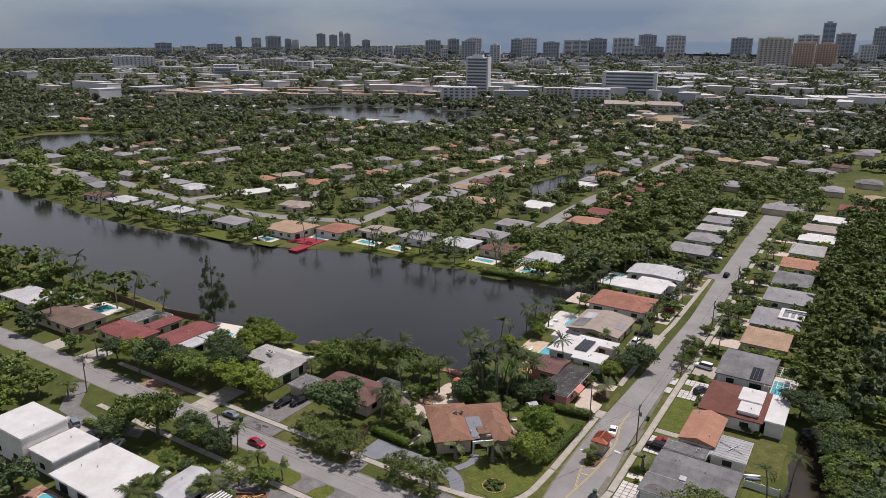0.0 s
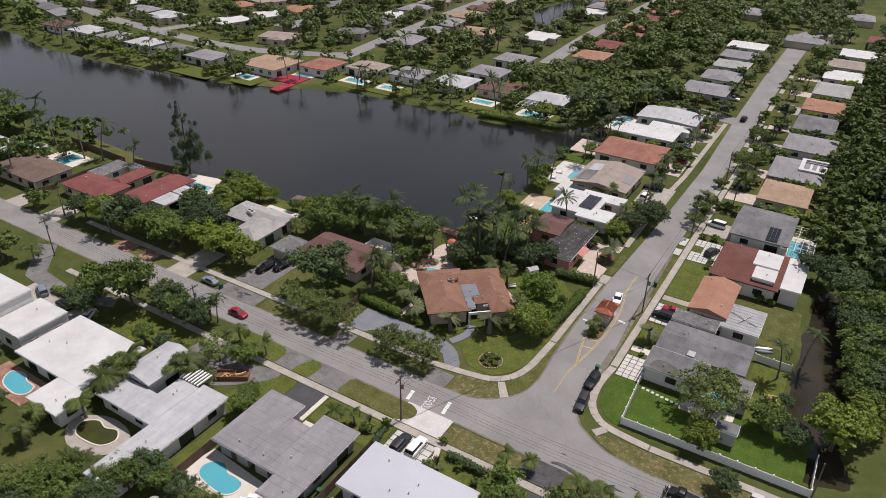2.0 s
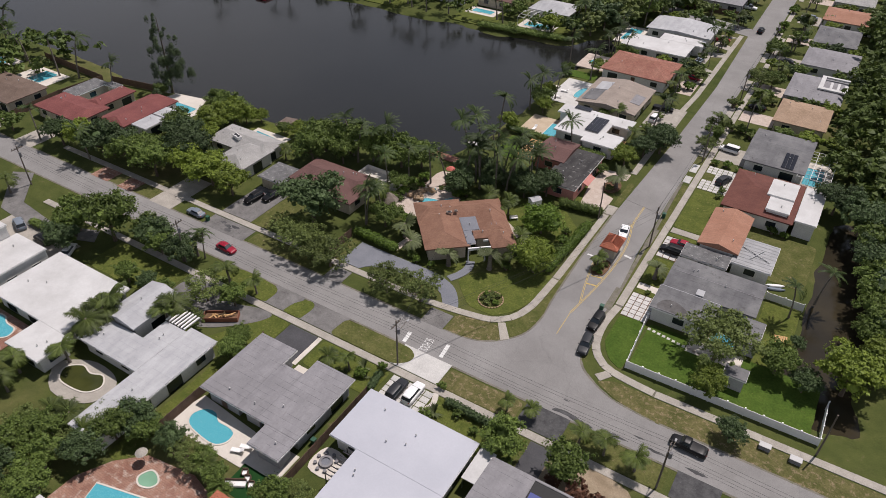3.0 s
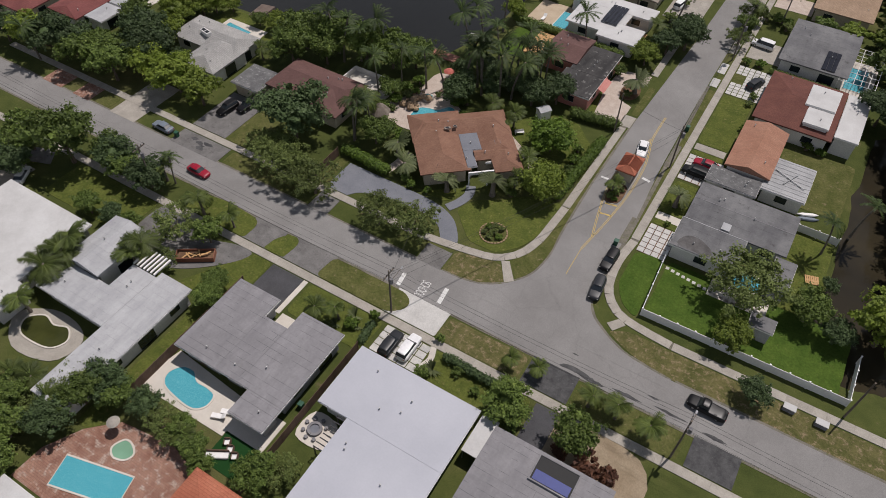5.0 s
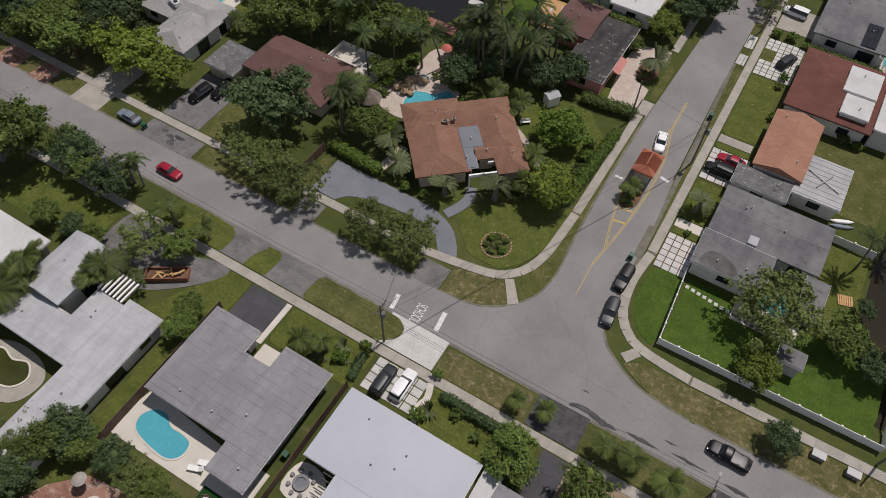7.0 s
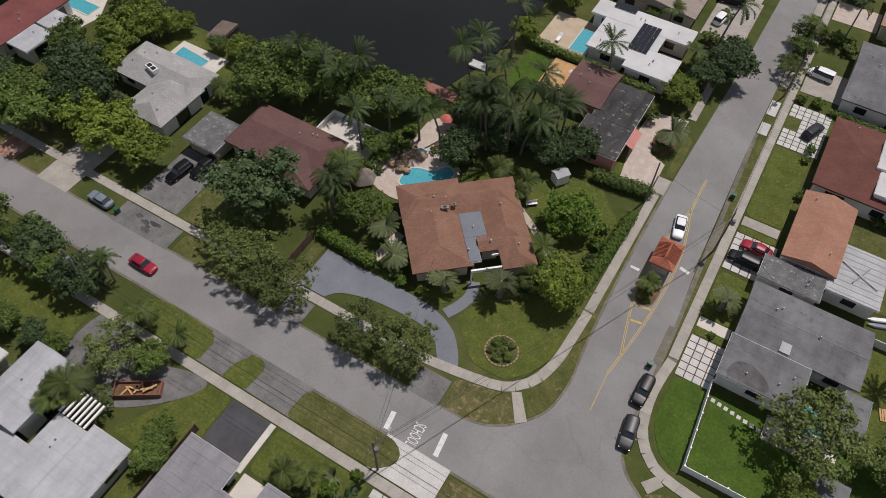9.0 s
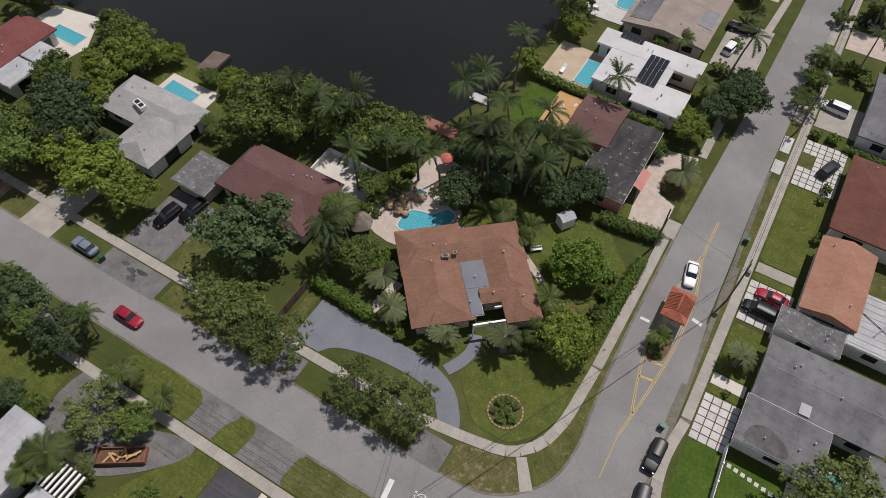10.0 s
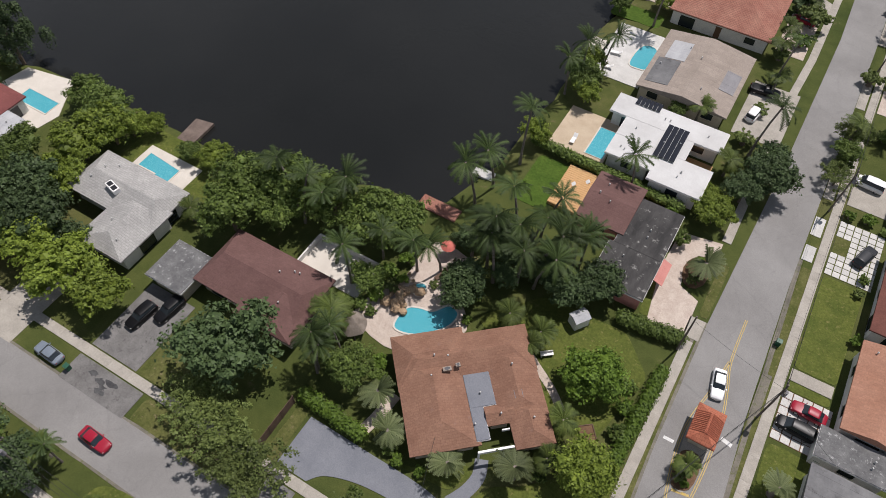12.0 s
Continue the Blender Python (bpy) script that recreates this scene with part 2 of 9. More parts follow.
def add_seams(m, pitch, dark, width):
    """Broken lines of lapped sheets along x, with rain streaks across and a few worn scars."""
    n, l, p = m.node_tree.nodes, m.node_tree.links, m.node_tree.nodes["Principled BSDF"]
    co = n.new("ShaderNodeTexCoord").outputs["Object"]
    br = n.new("ShaderNodeTexBrick")
    br.inputs["Scale"].default_value = 1.0
    br.inputs["Brick Width"].default_value, br.inputs["Row Height"].default_value = 60.0, pitch
    br.inputs["Mortar Size"].default_value, br.inputs["Mortar Smooth"].default_value = width, 0.4
    br.inputs["Color1"].default_value, br.inputs["Color2"].default_value = (1, 1, 1, 1), (0.95, 0.95, 0.95, 1)
    br.inputs["Mortar"].default_value = (dark, dark, dark, 1)
    l.new(co, br.inputs["Vector"])
    gap = ramp_of(n, [(0.42, (0.0, 0.0, 0.0)), (0.52, (1.0, 1.0, 1.0))])
    l.new(noise_of(n, l, co, 0.5, 3, 0.6, (0.8, 2.2, 1.0)), gap.inputs["Fac"])
    old = p.inputs["Base Color"].links[0].from_socket
    c = mixer(n, l, "MULTIPLY", gap.outputs["Color"], old, br.outputs["Color"])
    run = ramp_of(n, [(0.3, (0.84, 0.84, 0.85)), (0.7, (1.08, 1.08, 1.08))])
    l.new(noise_of(n, l, co, 0.9, 6, 0.65, (1.0, 0.22, 1.0)), run.inputs["Fac"])
    c = mixer(n, l, "MULTIPLY", 1.0, c, run.outputs["Color"])
    l.new(c, p.inputs["Base Color"])


M_LAWN = surface("mown_lawn", (0.086, 0.110, 0.024), (0.130, 0.150, 0.034), 0.5, 3.0, 0.95, 0.35, (0.175, 0.16, 0.06), 0.57, spec=0.1, grain=0.48)
M_VIVID = surface("watered_green_lawn", (0.058, 0.105, 0.016), (0.088, 0.142, 0.023), 0.5, 3.0, 0.95, 0.35, (0.12, 0.14, 0.035), 0.6, spec=0.1, grain=0.5)
M_DRYLAWN = surface("dry_verge_grass", (0.082, 0.096, 0.026), (0.142, 0.142, 0.05), 0.45, 3.0, 0.95, 0.35, (0.215, 0.17, 0.105), 0.58, spec=0.1, grain=0.48)
M_PATCHY = surface("patchy_brown_verge_grass", (0.088, 0.094, 0.03), (0.16, 0.145, 0.06), 0.4, 3.0, 0.95, 0.35, (0.225, 0.172, 0.108), 0.52, spec=0.1, grain=0.5)
M_TURF = surface("artificial_turf", (0.012, 0.05, 0.012), (0.016, 0.06, 0.016), 0.5, 12.0, 0.9, 0.2, spec=0.1)
M_ASPHALT = surface("old_grey_asphalt", (0.215, 0.208, 0.20), (0.275, 0.268, 0.258), 0.12, 9.0, 0.9, 0.12, (0.16, 0.155, 0.15), 0.62, stretch=None)
add_cracks(M_ASPHALT, 0.13, 0.1)
M_DRIVE = surface("dark_sealed_asphalt", (0.06, 0.06, 0.065), (0.085, 0.085, 0.09), 0.3, 8.0, 0.85, 0.15, (0.13, 0.13, 0.13), 0.7)
M_GREYDRIVE = surface("grey_driveway_coating", (0.17, 0.18, 0.205), (0.21, 0.22, 0.245), 0.3, 8.0, 0.85, 0.1, (0.13, 0.135, 0.15), 0.66)
M_OLDDRIVE = surface("worn_grey_driveway", (0.135, 0.13, 0.125), (0.215, 0.208, 0.2), 0.4, 7.0, 0.9, 0.15, (0.06, 0.057, 0.055), 0.57)
add_cracks(M_OLDDRIVE, 0.3, 0.18, 0.015)
M_CONCRETE = surface("weathered_concrete", (0.33, 0.305, 0.265), (0.42, 0.39, 0.34), 0.5, 7.0, 0.88, 0.12, (0.25, 0.23, 0.19), 0.64, piece=0.035)
M_PALE = surface("pale_concrete_deck", (0.53, 0.49, 0.43), (0.61, 0.57, 0.505), 0.4, 7.0, 0.85, 0.05, (0.48, 0.44, 0.38), 0.68, grain=0.85)
M_PAVER = surface("light_paver_concrete", (0.50, 0.49, 0.465), (0.60, 0.59, 0.56), 0.7, 7.0, 0.85, 0.08, (0.4, 0.39, 0.36), 0.68, piece=0.07)
M_PINKPAVE = surface("pinkish_paver_drive", (0.46, 0.38, 0.32), (0.56, 0.48, 0.41), 0.8, 6.0, 0.88, 0.2, (0.33, 0.27, 0.22), 0.62)

M_SAND = surface("sand_coloured_deck", (0.42, 0.335, 0.235), (0.50, 0.41, 0.30), 0.4, 7.0, 0.88, 0.08, (0.36, 0.29, 0.2), 0.66, grain=0.82)
M_DIRT = surface("bare_sandy_soil", (0.26, 0.20, 0.13), (0.36, 0.29, 0.20), 0.4, 6.0, 0.95, 0.3, (0.18, 0.14, 0.09), 0.62)
M_EDGE = surface("gritty_road_edge", (0.14, 0.13, 0.105), (0.22, 0.20, 0.165), 0.5, 6.0, 0.95, 0.3, (0.10, 0.105, 0.045), 0.52)
M_MULCH = surface("brown_mulch", (0.10, 0.055, 0.03), (0.2, 0.12, 0.07), 0.8, 9.0, 0.95, 0.4)
M_WOODDECK = surface("orange_timber_deck", (0.52, 0.30, 0.12), (0.66, 0.42, 0.2), 0.6, 5.0, 0.7, 0.2, (0.35, 0.2, 0.09), 0.66, stretch=(1, 6, 1))
M_REDDECK = surface("red_painted_deck", (0.25, 0.018, 0.035), (0.34, 0.03, 0.05), 0.6, 6.0, 0.7, 0.2)
M_DOCK = surface("grey_brown_dock_boards", (0.12, 0.09, 0.075), (0.2, 0.155, 0.13), 0.6, 6.0, 0.9, 0.25)
M_YELLOW = surface("worn_yellow_road_paint", (0.50, 0.36, 0.10), (0.58, 0.43, 0.15), 1.2, 8.0, 0.8, 0.05, (0.30, 0.28, 0.23), 0.53)
M_WHITELINE = surface("worn_white_road_paint", (0.62, 0.62, 0.6), (0.75, 0.75, 0.73), 1.2, 8.0, 0.8, 0.05, (0.34, 0.33, 0.32), 0.6)
M_TAR = surface("fresh_tar_patch", (0.05, 0.05, 0.052), (0.10, 0.10, 0.10), 0.9, 7.0, 0.9, 0.2, (0.2, 0.195, 0.19), 0.62)
# roofs
M_SHINGLE = roof_rows("brown_shingles", (0.24, 0.125, 0.082), (0.30, 0.165, 0.11), 0.3, stain=(0.22, 0.13, 0.10), line=0.82)
M_MAROON = roof_rows("maroon_shingles", (0.136, 0.072, 0.064), (0.168, 0.092, 0.082), 0.3, stain=(0.122, 0.067, 0.06), line=0.92)
M_DEEPRED = roof_rows("deep_red_brown_shingles", (0.135, 0.05, 0.038), (0.18, 0.07, 0.052), 0.3, stain=(0.12, 0.05, 0.04), line=0.9)
M_BRICKPAVE = roof_rows("terracotta_brick_paving", (0.27, 0.13, 0.09), (0.42, 0.25, 0.185), 0.26, stain=(0.46, 0.38, 0.32), stain_at=0.52, line=0.62)
M_REDMET = roof_rows("faded_red_tiles", (0.19, 0.06, 0.056), (0.255, 0.088, 0.078), 0.4, stain=(0.2, 0.06, 0.06))
M_TERRA = roof_rows("terracotta_tiles", (0.34, 0.14, 0.10), (0.44, 0.215, 0.155), 0.33, stain=(0.27, 0.13, 0.10), depth=0.9, line=0.6)
M_BARREL = roof_rows("bright_red_barrel_tiles", (0.42, 0.13, 0.075), (0.52, 0.19, 0.11), 0.33, depth=0.9, line=0.7)
M_ORANGE = roof_rows("salmon_orange_shingles", (0.355, 0.178, 0.115), (0.415, 0.22, 0.148), 0.4, stain=(0.34, 0.165, 0.105), line=0.88)
M_GREYTILE = roof_rows("pale_grey_flat_tiles", (0.36, 0.355, 0.34), (0.45, 0.44, 0.42), 0.34, stain=(0.28, 0.275, 0.265), line=0.72)
M_TAN = roof_rows("tan_shingles", (0.36, 0.25, 0.165), (0.45, 0.32, 0.22), 0.3)
M_BROWN = roof_rows("dark_brown_shingles", (0.15, 0.105, 0.08), (0.2, 0.145, 0.115), 0.3, line=0.85)
M_TAUPE = roof_rows("taupe_roof_sheets", (0.31, 0.26, 0.22), (0.36, 0.305, 0.26), 0.9, stain=(0.24, 0.2, 0.175), line=0.9)
M_GREYROOF = surface("grey_roof_membrane", (0.205, 0.2, 0.207), (0.27, 0.263, 0.272), 0.18, 4.0, 0.85, 0.1, (0.16, 0.155, 0.15), 0.6, grain=0.8)
M_PALEROOF = surface("light_grey_coated_roof", (0.36, 0.365, 0.375), (0.46, 0.465, 0.47), 0.2, 5.0, 0.8, 0.1, (0.28, 0.28, 0.275), 0.62, grain=0.82)
add_seams(M_GREYROOF, 1.0, 0.45, 0.026)
add_seams(M_PALEROOF, 1.1, 0.7, 0.02)
M_LAVROOF = surface("pale_lavender_grey_roof", (0.38, 0.39, 0.43), (0.43, 0.44, 0.48), 0.12, 4.0, 0.7, 0.0, (0.40, 0.41, 0.44), 0.7, grain=0.93)
M_WHITEROOF = surface("white_coated_roof", (0.45, 0.445, 0.435), (0.55, 0.55, 0.54), 0.25, 5.0, 0.75, 0.06, (0.46, 0.45, 0.43), 0.66, grain=0.86)
M_OLDROOF = surface("blackened_old_roof", (0.032, 0.031, 0.031), (0.075, 0.072, 0.07), 0.35, 3.0, 0.9, 0.2, (0.36, 0.35, 0.33), 0.59, stretch=(1.6, 0.5, 1))
M_DARKROOF = surface("dark_grey_weathered_roof", (0.11, 0.11, 0.115), (0.19, 0.19, 0.19), 0.22, 4.0, 0.85, 0.06, (0.07, 0.068, 0.068), 0.58, grain=0.8)
add_seams(M_DARKROOF, 1.2, 0.6, 0.025)
M_MOTTLED = surface("mottled_grey_flat_roof", (0.10, 0.10, 0.102), (0.19, 0.19, 0.188), 0.6, 4.0, 0.9, 0.1, (0.42, 0.42, 0.41), 0.57)
M_METALROOF = surface("silvery_metal_sheet_roof", (0.26, 0.265, 0.27), (0.36, 0.365, 0.37), 0.3, 4.0, 0.55, 0.1, (0.19, 0.17, 0.15), 0.6, metal=0.2)
# walls and the like
M_WHITEWALL = surface("white_stucco", (0.66, 0.65, 0.62), (0.76, 0.75, 0.72), 0.4, 9.0, 0.9, 0.15, (0.5, 0.48, 0.44), 0.7)
M_BEIGEWALL = surface("beige_stucco", (0.5, 0.43, 0.33), (0.6, 0.53, 0.42), 0.4, 9.0, 0.9, 0.15)
M_GREYWALL = surface("grey_stucco", (0.36, 0.36, 0.37), (0.46, 0.46, 0.47), 0.4, 9.0, 0.9, 0.15)
M_PINKWALL = surface("faded_pink_stucco", (0.5, 0.2, 0.17), (0.6, 0.28, 0.24), 0.4, 9.0, 0.9, 0.15, (0.4, 0.2, 0.17), 0.66)
M_TRIM = plain("white_trim_paint", (0.78, 0.77, 0.75), 0.6)
M_DOORWOOD = plain("dark_door_wood", (0.12, 0.065, 0.04), 0.5)
M_WINDOW = plain("dark_window_glass", (0.02, 0.026, 0.032), 0.2)
M_SOLAR = plain("solar_panel_glass", (0.015, 0.016, 0.022), 0.15)
M_BLACK = plain("black_rubber", (0.02, 0.02, 0.02), 0.8)
M_DARKMETAL = plain("dark_metal", (0.05, 0.05, 0.055), 0.45, 0.8)
M_STEEL = plain("galvanised_steel", (0.5, 0.5, 0.5), 0.4, 0.9)
M_FENCEWHITE = plain("white_vinyl_fence", (0.78, 0.78, 0.77), 0.5)
M_FENCEWOOD = surface("brown_fence_boards", (0.10, 0.065, 0.045), (0.17, 0.11, 0.08), 0.6, 6.0, 0.9, 0.2)
M_POLE = surface("grey_pole_wood", (0.13, 0.105, 0.085), (0.22, 0.19, 0.16), 0.5, 8.0, 0.9, 0.2, stretch=(4, 4, 0.4))
M_ROCK = surface("tan_boulder_rock", (0.30, 0.20, 0.12), (0.48, 0.36, 0.23), 0.6, 3.0, 0.9, 0.6, (0.15, 0.1, 0.07), 0.6)
M_THATCH = surface("grey_brown_thatch", (0.17, 0.14, 0.115), (0.27, 0.23, 0.19), 1.5, 8.0, 0.95, 0.5, stretch=(1, 1, 0.2))
M_BARK = surface("tree_bark", (0.10, 0.075, 0.055), (0.19, 0.15, 0.115), 0.8, 7.0, 0.95, 0.4, stretch=(2, 2, 0.4))
M_PALMBARK = surface("grey_palm_trunk", (0.14, 0.12, 0.10), (0.24, 0.21, 0.175), 0.8, 5.0, 0.95, 0.4, stretch=(1, 1, 4))
M_LAKE = water_mat("lake_water", (0.009, 0.0095, 0.009), (0.015, 0.0155, 0.0145), 0.16, 0.5, 0.6)
M_SEA = water_mat("sea_water", (0.04, 0.085, 0.14), (0.055, 0.10, 0.155), 0.5, 0.2, 0.1)
M_CANAL = water_mat("murky_canal_water", (0.022, 0.019, 0.013), (0.042, 0.034, 0.019), 0.12, 0.15, 1.0, 0.1)
M_ALGAE = water_mat("green_stagnant_pool_water", (0.035, 0.04, 0.012), (0.055, 0.06, 0.018), 0.1, 0.05, 1.0, 0.3)
M_SPA = water_mat("pale_green_spa_water", (0.16, 0.30, 0.20), (0.2, 0.36, 0.25), 0.1, 0.05, 1.0, 0.3)
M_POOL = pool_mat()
M_LEAF_A = leaf_mat("leaves_mid_green", (0.032, 0.056, 0.012), (0.132, 0.184, 0.038), (0.245, 0.30, 0.068))
M_LEAF_B = leaf_mat("leaves_dark_green", (0.025, 0.042, 0.016), (0.08, 0.12, 0.044), (0.155, 0.195, 0.075))
M_LEAF_C = leaf_mat("leaves_bright_green", (0.058, 0.088, 0.012), (0.185, 0.24, 0.033), (0.30, 0.34, 0.052))
M_LEAF_D = leaf_mat("leaves_olive", (0.046, 0.066, 0.018), (0.155, 0.195, 0.053), (0.25, 0.285, 0.10))
M_PALM = leaf_mat("palm_fronds", (0.013, 0.024, 0.008), (0.054, 0.082, 0.02), (0.17, 0.195, 0.055))
M_YOUNGPALM = leaf_mat("sunlit_palm_fronds", (0.026, 0.042, 0.01), (0.10, 0.13, 0.028), (0.25, 0.265, 0.065))
M_DATE = leaf_mat("grey_green_date_fronds", (0.04, 0.055, 0.022), (0.14, 0.165, 0.07), (0.26, 0.27, 0.12))
M_HEDGE = leaf_mat("hedge_leaves", (0.038, 0.07, 0.01), (0.115, 0.18, 0.022), (0.175, 0.24, 0.04))
# distance haze put into the base colour: greyer, bluer greens for far trees
M_FARLEAF = leaf_mat("haze_greyed_tree_leaves", (0.036, 0.052, 0.024), (0.10, 0.122, 0.05), (0.155, 0.175, 0.08))
M_HORIZON = leaf_mat("haze_greyed_woods_leaves", (0.022, 0.030, 0.026), (0.055, 0.064, 0.052), (0.08, 0.088, 0.07))
M_REDLEAF = leaf_mat("reddish_shrub_leaves", (0.05, 0.025, 0.018), (0.13, 0.06, 0.035), (0.16, 0.09, 0.04))

# ---- mesh helpers ----
def empty(name, x, y, z=0.0, yaw=0.0):
    ob = new(name)
    ob.matrix_basis = pose(x, y, z, 0, 0, yaw)
    return ob


def part(name, bm, material, parent=None, label=""):
    me = bpy.data.meshes.new(name)
    bm.to_mesh(me)
    bm.free()
    for k in (material if isinstance(material, (list, tuple)) else [material]):
        me.materials.append(k)
    ob = new(name, me)
    ob.parent = parent
    return tagged(ob, label)


def shared(name, me, parent, m):
    ob = new(name, me)
    ob.parent = parent
    ob.matrix_basis = m
    return ob


def mesh_of(name, bm, *mats):
    me = bpy.data.meshes.new(name)
    bm.to_mesh(me)
    bm.free()
    for k in mats:
        me.materials.append(k)
    return me


def box(bm, x0, y0, z0, x1, y1, z1, bevel=0.0, mi=0, m=None):
    vs = [bm.verts.new((x, y, z)) for z in (z0, z1) for x, y in ((x0, y0), (x1, y0), (x1, y1), (x0, y1))]
    fs = [bm.faces.new([vs[k] for k in q]) for q in ((3, 2, 1, 0), (4, 5, 6, 7), (0, 1, 5, 4), (1, 2, 6, 5), (2, 3, 7, 6), (3, 0, 4, 7))]
    for f in fs:
        f.material_index = mi
    if bevel:
        es = list({e for f in fs for e in f.edges})
        r = bmesh.ops.bevel(bm, geom=es, offset=bevel, segments=2, affect="EDGES", material=mi)
        vs = list({v for f in r["faces"] for v in f.verts} | {v for v in vs if v.is_valid})
    if m is not None:
        bmesh.ops.transform(bm, matrix=m, verts=[v for v in vs if v.is_valid])
    return bm


def prism(bm, pts, z0, z1, mi=0):
    """An upright solid on a flat outline."""
    lo = [bm.verts.new((x, y, z0)) for x, y in pts]
    hi = [bm.verts.new((x, y, z1)) for x, y in pts]
    bm.faces.new(hi).material_index = mi
    bm.faces.new(lo[::-1]).material_index = mi
    n = len(pts)
    for k in range(n):
        bm.faces.new((lo[k], lo[(k + 1) % n], hi[(k + 1) % n], hi[k])).material_index = mi
    bmesh.ops.recalc_face_normals(bm, faces=bm.faces[:])
    return bm


def tube(bm, pts, radii, sides=8, mi=0):
    """A tapering round rod along points."""
    rings = []
    for k, p in enumerate(pts):
        a = Vector(pts[min(k + 1, len(pts) - 1)]) - Vector(pts[max(k - 1, 0)])
        q = a.to_track_quat("Z", "Y")
        rings.append([bm.verts.new(Vector(p) + q @ Vector((radii[k] * math.cos(6.2832 * j / sides), radii[k] * math.sin(6.2832 * j / sides), 0))) for j in range(sides)])
    for r0, r1 in zip(rings, rings[1:]):
        for j in range(sides):
            bm.faces.new((r0[j], r0[(j + 1) % sides], r1[(j + 1) % sides], r1[j])).material_index = mi
    bm.faces.new(rings[0][::-1]).material_index = mi
    bm.faces.new(rings[-1]).material_index = mi
    return bm


def smooth_line(pts, n=8, closed=False):
    """A curve through a few points."""
    out, k = [], len(pts)
    g = lambda i: Vector(pts[i % k]) if closed else Vector(pts[max(0, min(k - 1, i))])
    for i in range(k if closed else k - 1):
        a, b, c, d = g(i - 1), g(i), g(i + 1), g(i + 2)
        for j in range(n):
            t = j / n
            out.append(0.5 * (2 * b + (c - a) * t + (2 * a - 5 * b + 4 * c - d) * t * t + (3 * b - a - 3 * c + d) * t ** 3))
    if not closed:
        out.append(Vector(pts[-1]))
    return [tuple(v) for v in out]


def ribbon(bm, line, half, z0, z1, mi=0, closed=False):
    """A flat strip of some thickness along a line; half: its half width."""
    n = len(line)
    rows = []
    for k, p in enumerate(line):
        a = Vector(line[(k + 1) % n] if closed else line[min(k + 1, n - 1)]) - Vector(line[k - 1] if closed else line[max(k - 1, 0)])
        side = Vector((-a.y, a.x)).normalized() * half
        L, R = Vector(p) + side, Vector(p) - side
        rows.append([bm.verts.new(v) for v in ((L.x, L.y, z0), (R.x, R.y, z0), (R.x, R.y, z1), (L.x, L.y, z1))])
    for k in range(n if closed else n - 1):
        a, b = rows[k], rows[(k + 1) % n]
        for j in range(4):
            bm.faces.new((a[j], b[j], b[(j + 1) % 4], a[(j + 1) % 4])).material_index = mi
    if not closed:
        bm.faces.new(rows[0])
        bm.faces.new(rows[-1][::-1])
    bmesh.ops.recalc_face_normals(bm, faces=bm.faces[:])
    return bm


def slab(name, pts, z0, z1, material, label="", category="", parent=None, kind="structure", group=""):
    """A flat paved or planted area on the ground with its own thickness."""
    ob = part(name, prism(bmesh.new(), pts, z0, z1), material, parent, label)
    return tagged(ob, label, category, group, kind)


def rect(x0, y0, x1, y1):
    return [(x0, y0), (x1, y0), (x1, y1), (x0, y1)]


# ---- ground, lakes, sea ----
LAKE = [(-470, 132), (-283, 131), (-225, 124), (-187, 125), (-160, 122.5), (-138, 125.5), (-126, 125), (-117, 124.5), (-108, 126), (-98, 129.5), (-86, 132), (-79.5, 133),
        (-78, 139), (-76, 145), (-75.3, 158), (-75, 181), (-74, 200), (-71, 211), (-76, 218), (-82, 205.5), (-102, 201), (-120, 203), (-130, 200.5), (-152, 202),
        (-172, 196.5), (-186, 190), (-206, 183.5), (-238, 179.5), (-262, 177), (-300, 175.5), (-338, 184), (-470, 188)]
INLET = [(-135, 325), (-154, 330), (-166, 366), (-158, 420), (-164, 455), (-152, 455), (-146, 415), (-152, 366)]
WEST_LAKE = [(-578, 290), (-592, 320), (-570, 350), (-520, 366), (-488, 318), (-478, 268), (-505, 254)]
NORTH_LAKE = [(-590, 590), (-592, 655), (-522, 708), (-404, 710), (-335, 597), (-412, 570), (-480, 564)]
CANAL = [(-4.2, 98), (-5.4, 106), (-4.8, 118), (-4.4, 152), (3.4, 154), (3.6, 118), (4.0, 100)]
ISLET = (-452, 622, 11)


def far_rise(x, y):
    """Height of the land far off, which climbs slightly to the horizon and more so towards the sea."""
    r = np.hypot(x, y)
    q = np.clip((0.85 * x + 0.527 * y) / np.maximum(r, 1.0), -0.6, 0.6)
    s = np.clip((r - 2600) / 2200, 0, 1)
    return (62 + 105 * q) * s * s


def inside_depth(px, py, poly):
    """Signed distance to an outline, positive within it."""
    d = np.full(px.shape, 1e9)
    ins = np.zeros(px.shape, bool)
    for (x0, y0), (x1, y1) in zip(poly, poly[1:] + poly[:1]):
        ex, ey = x1 - x0, y1 - y0
        t = np.clip(((px - x0) * ex + (py - y0) * ey) / (ex * ex + ey * ey), 0, 1)
        d = np.minimum(d, np.hypot(px - x0 - t * ex, py - y0 - t * ey))
        ins ^= ((y0 > py) != (y1 > py)) & (px < ex * (py - y0) / (ey if ey else 1e-9) + x0)
    return np.where(ins, d, -d)


def lake_depth(px, py):
    d = np.maximum.reduce([inside_depth(px, py, q) for q in (LAKE, INLET, WEST_LAKE, NORTH_LAKE, CANAL)])
    return np.minimum(d, np.hypot(px - ISLET[0], py - ISLET[1]) - ISLET[2])


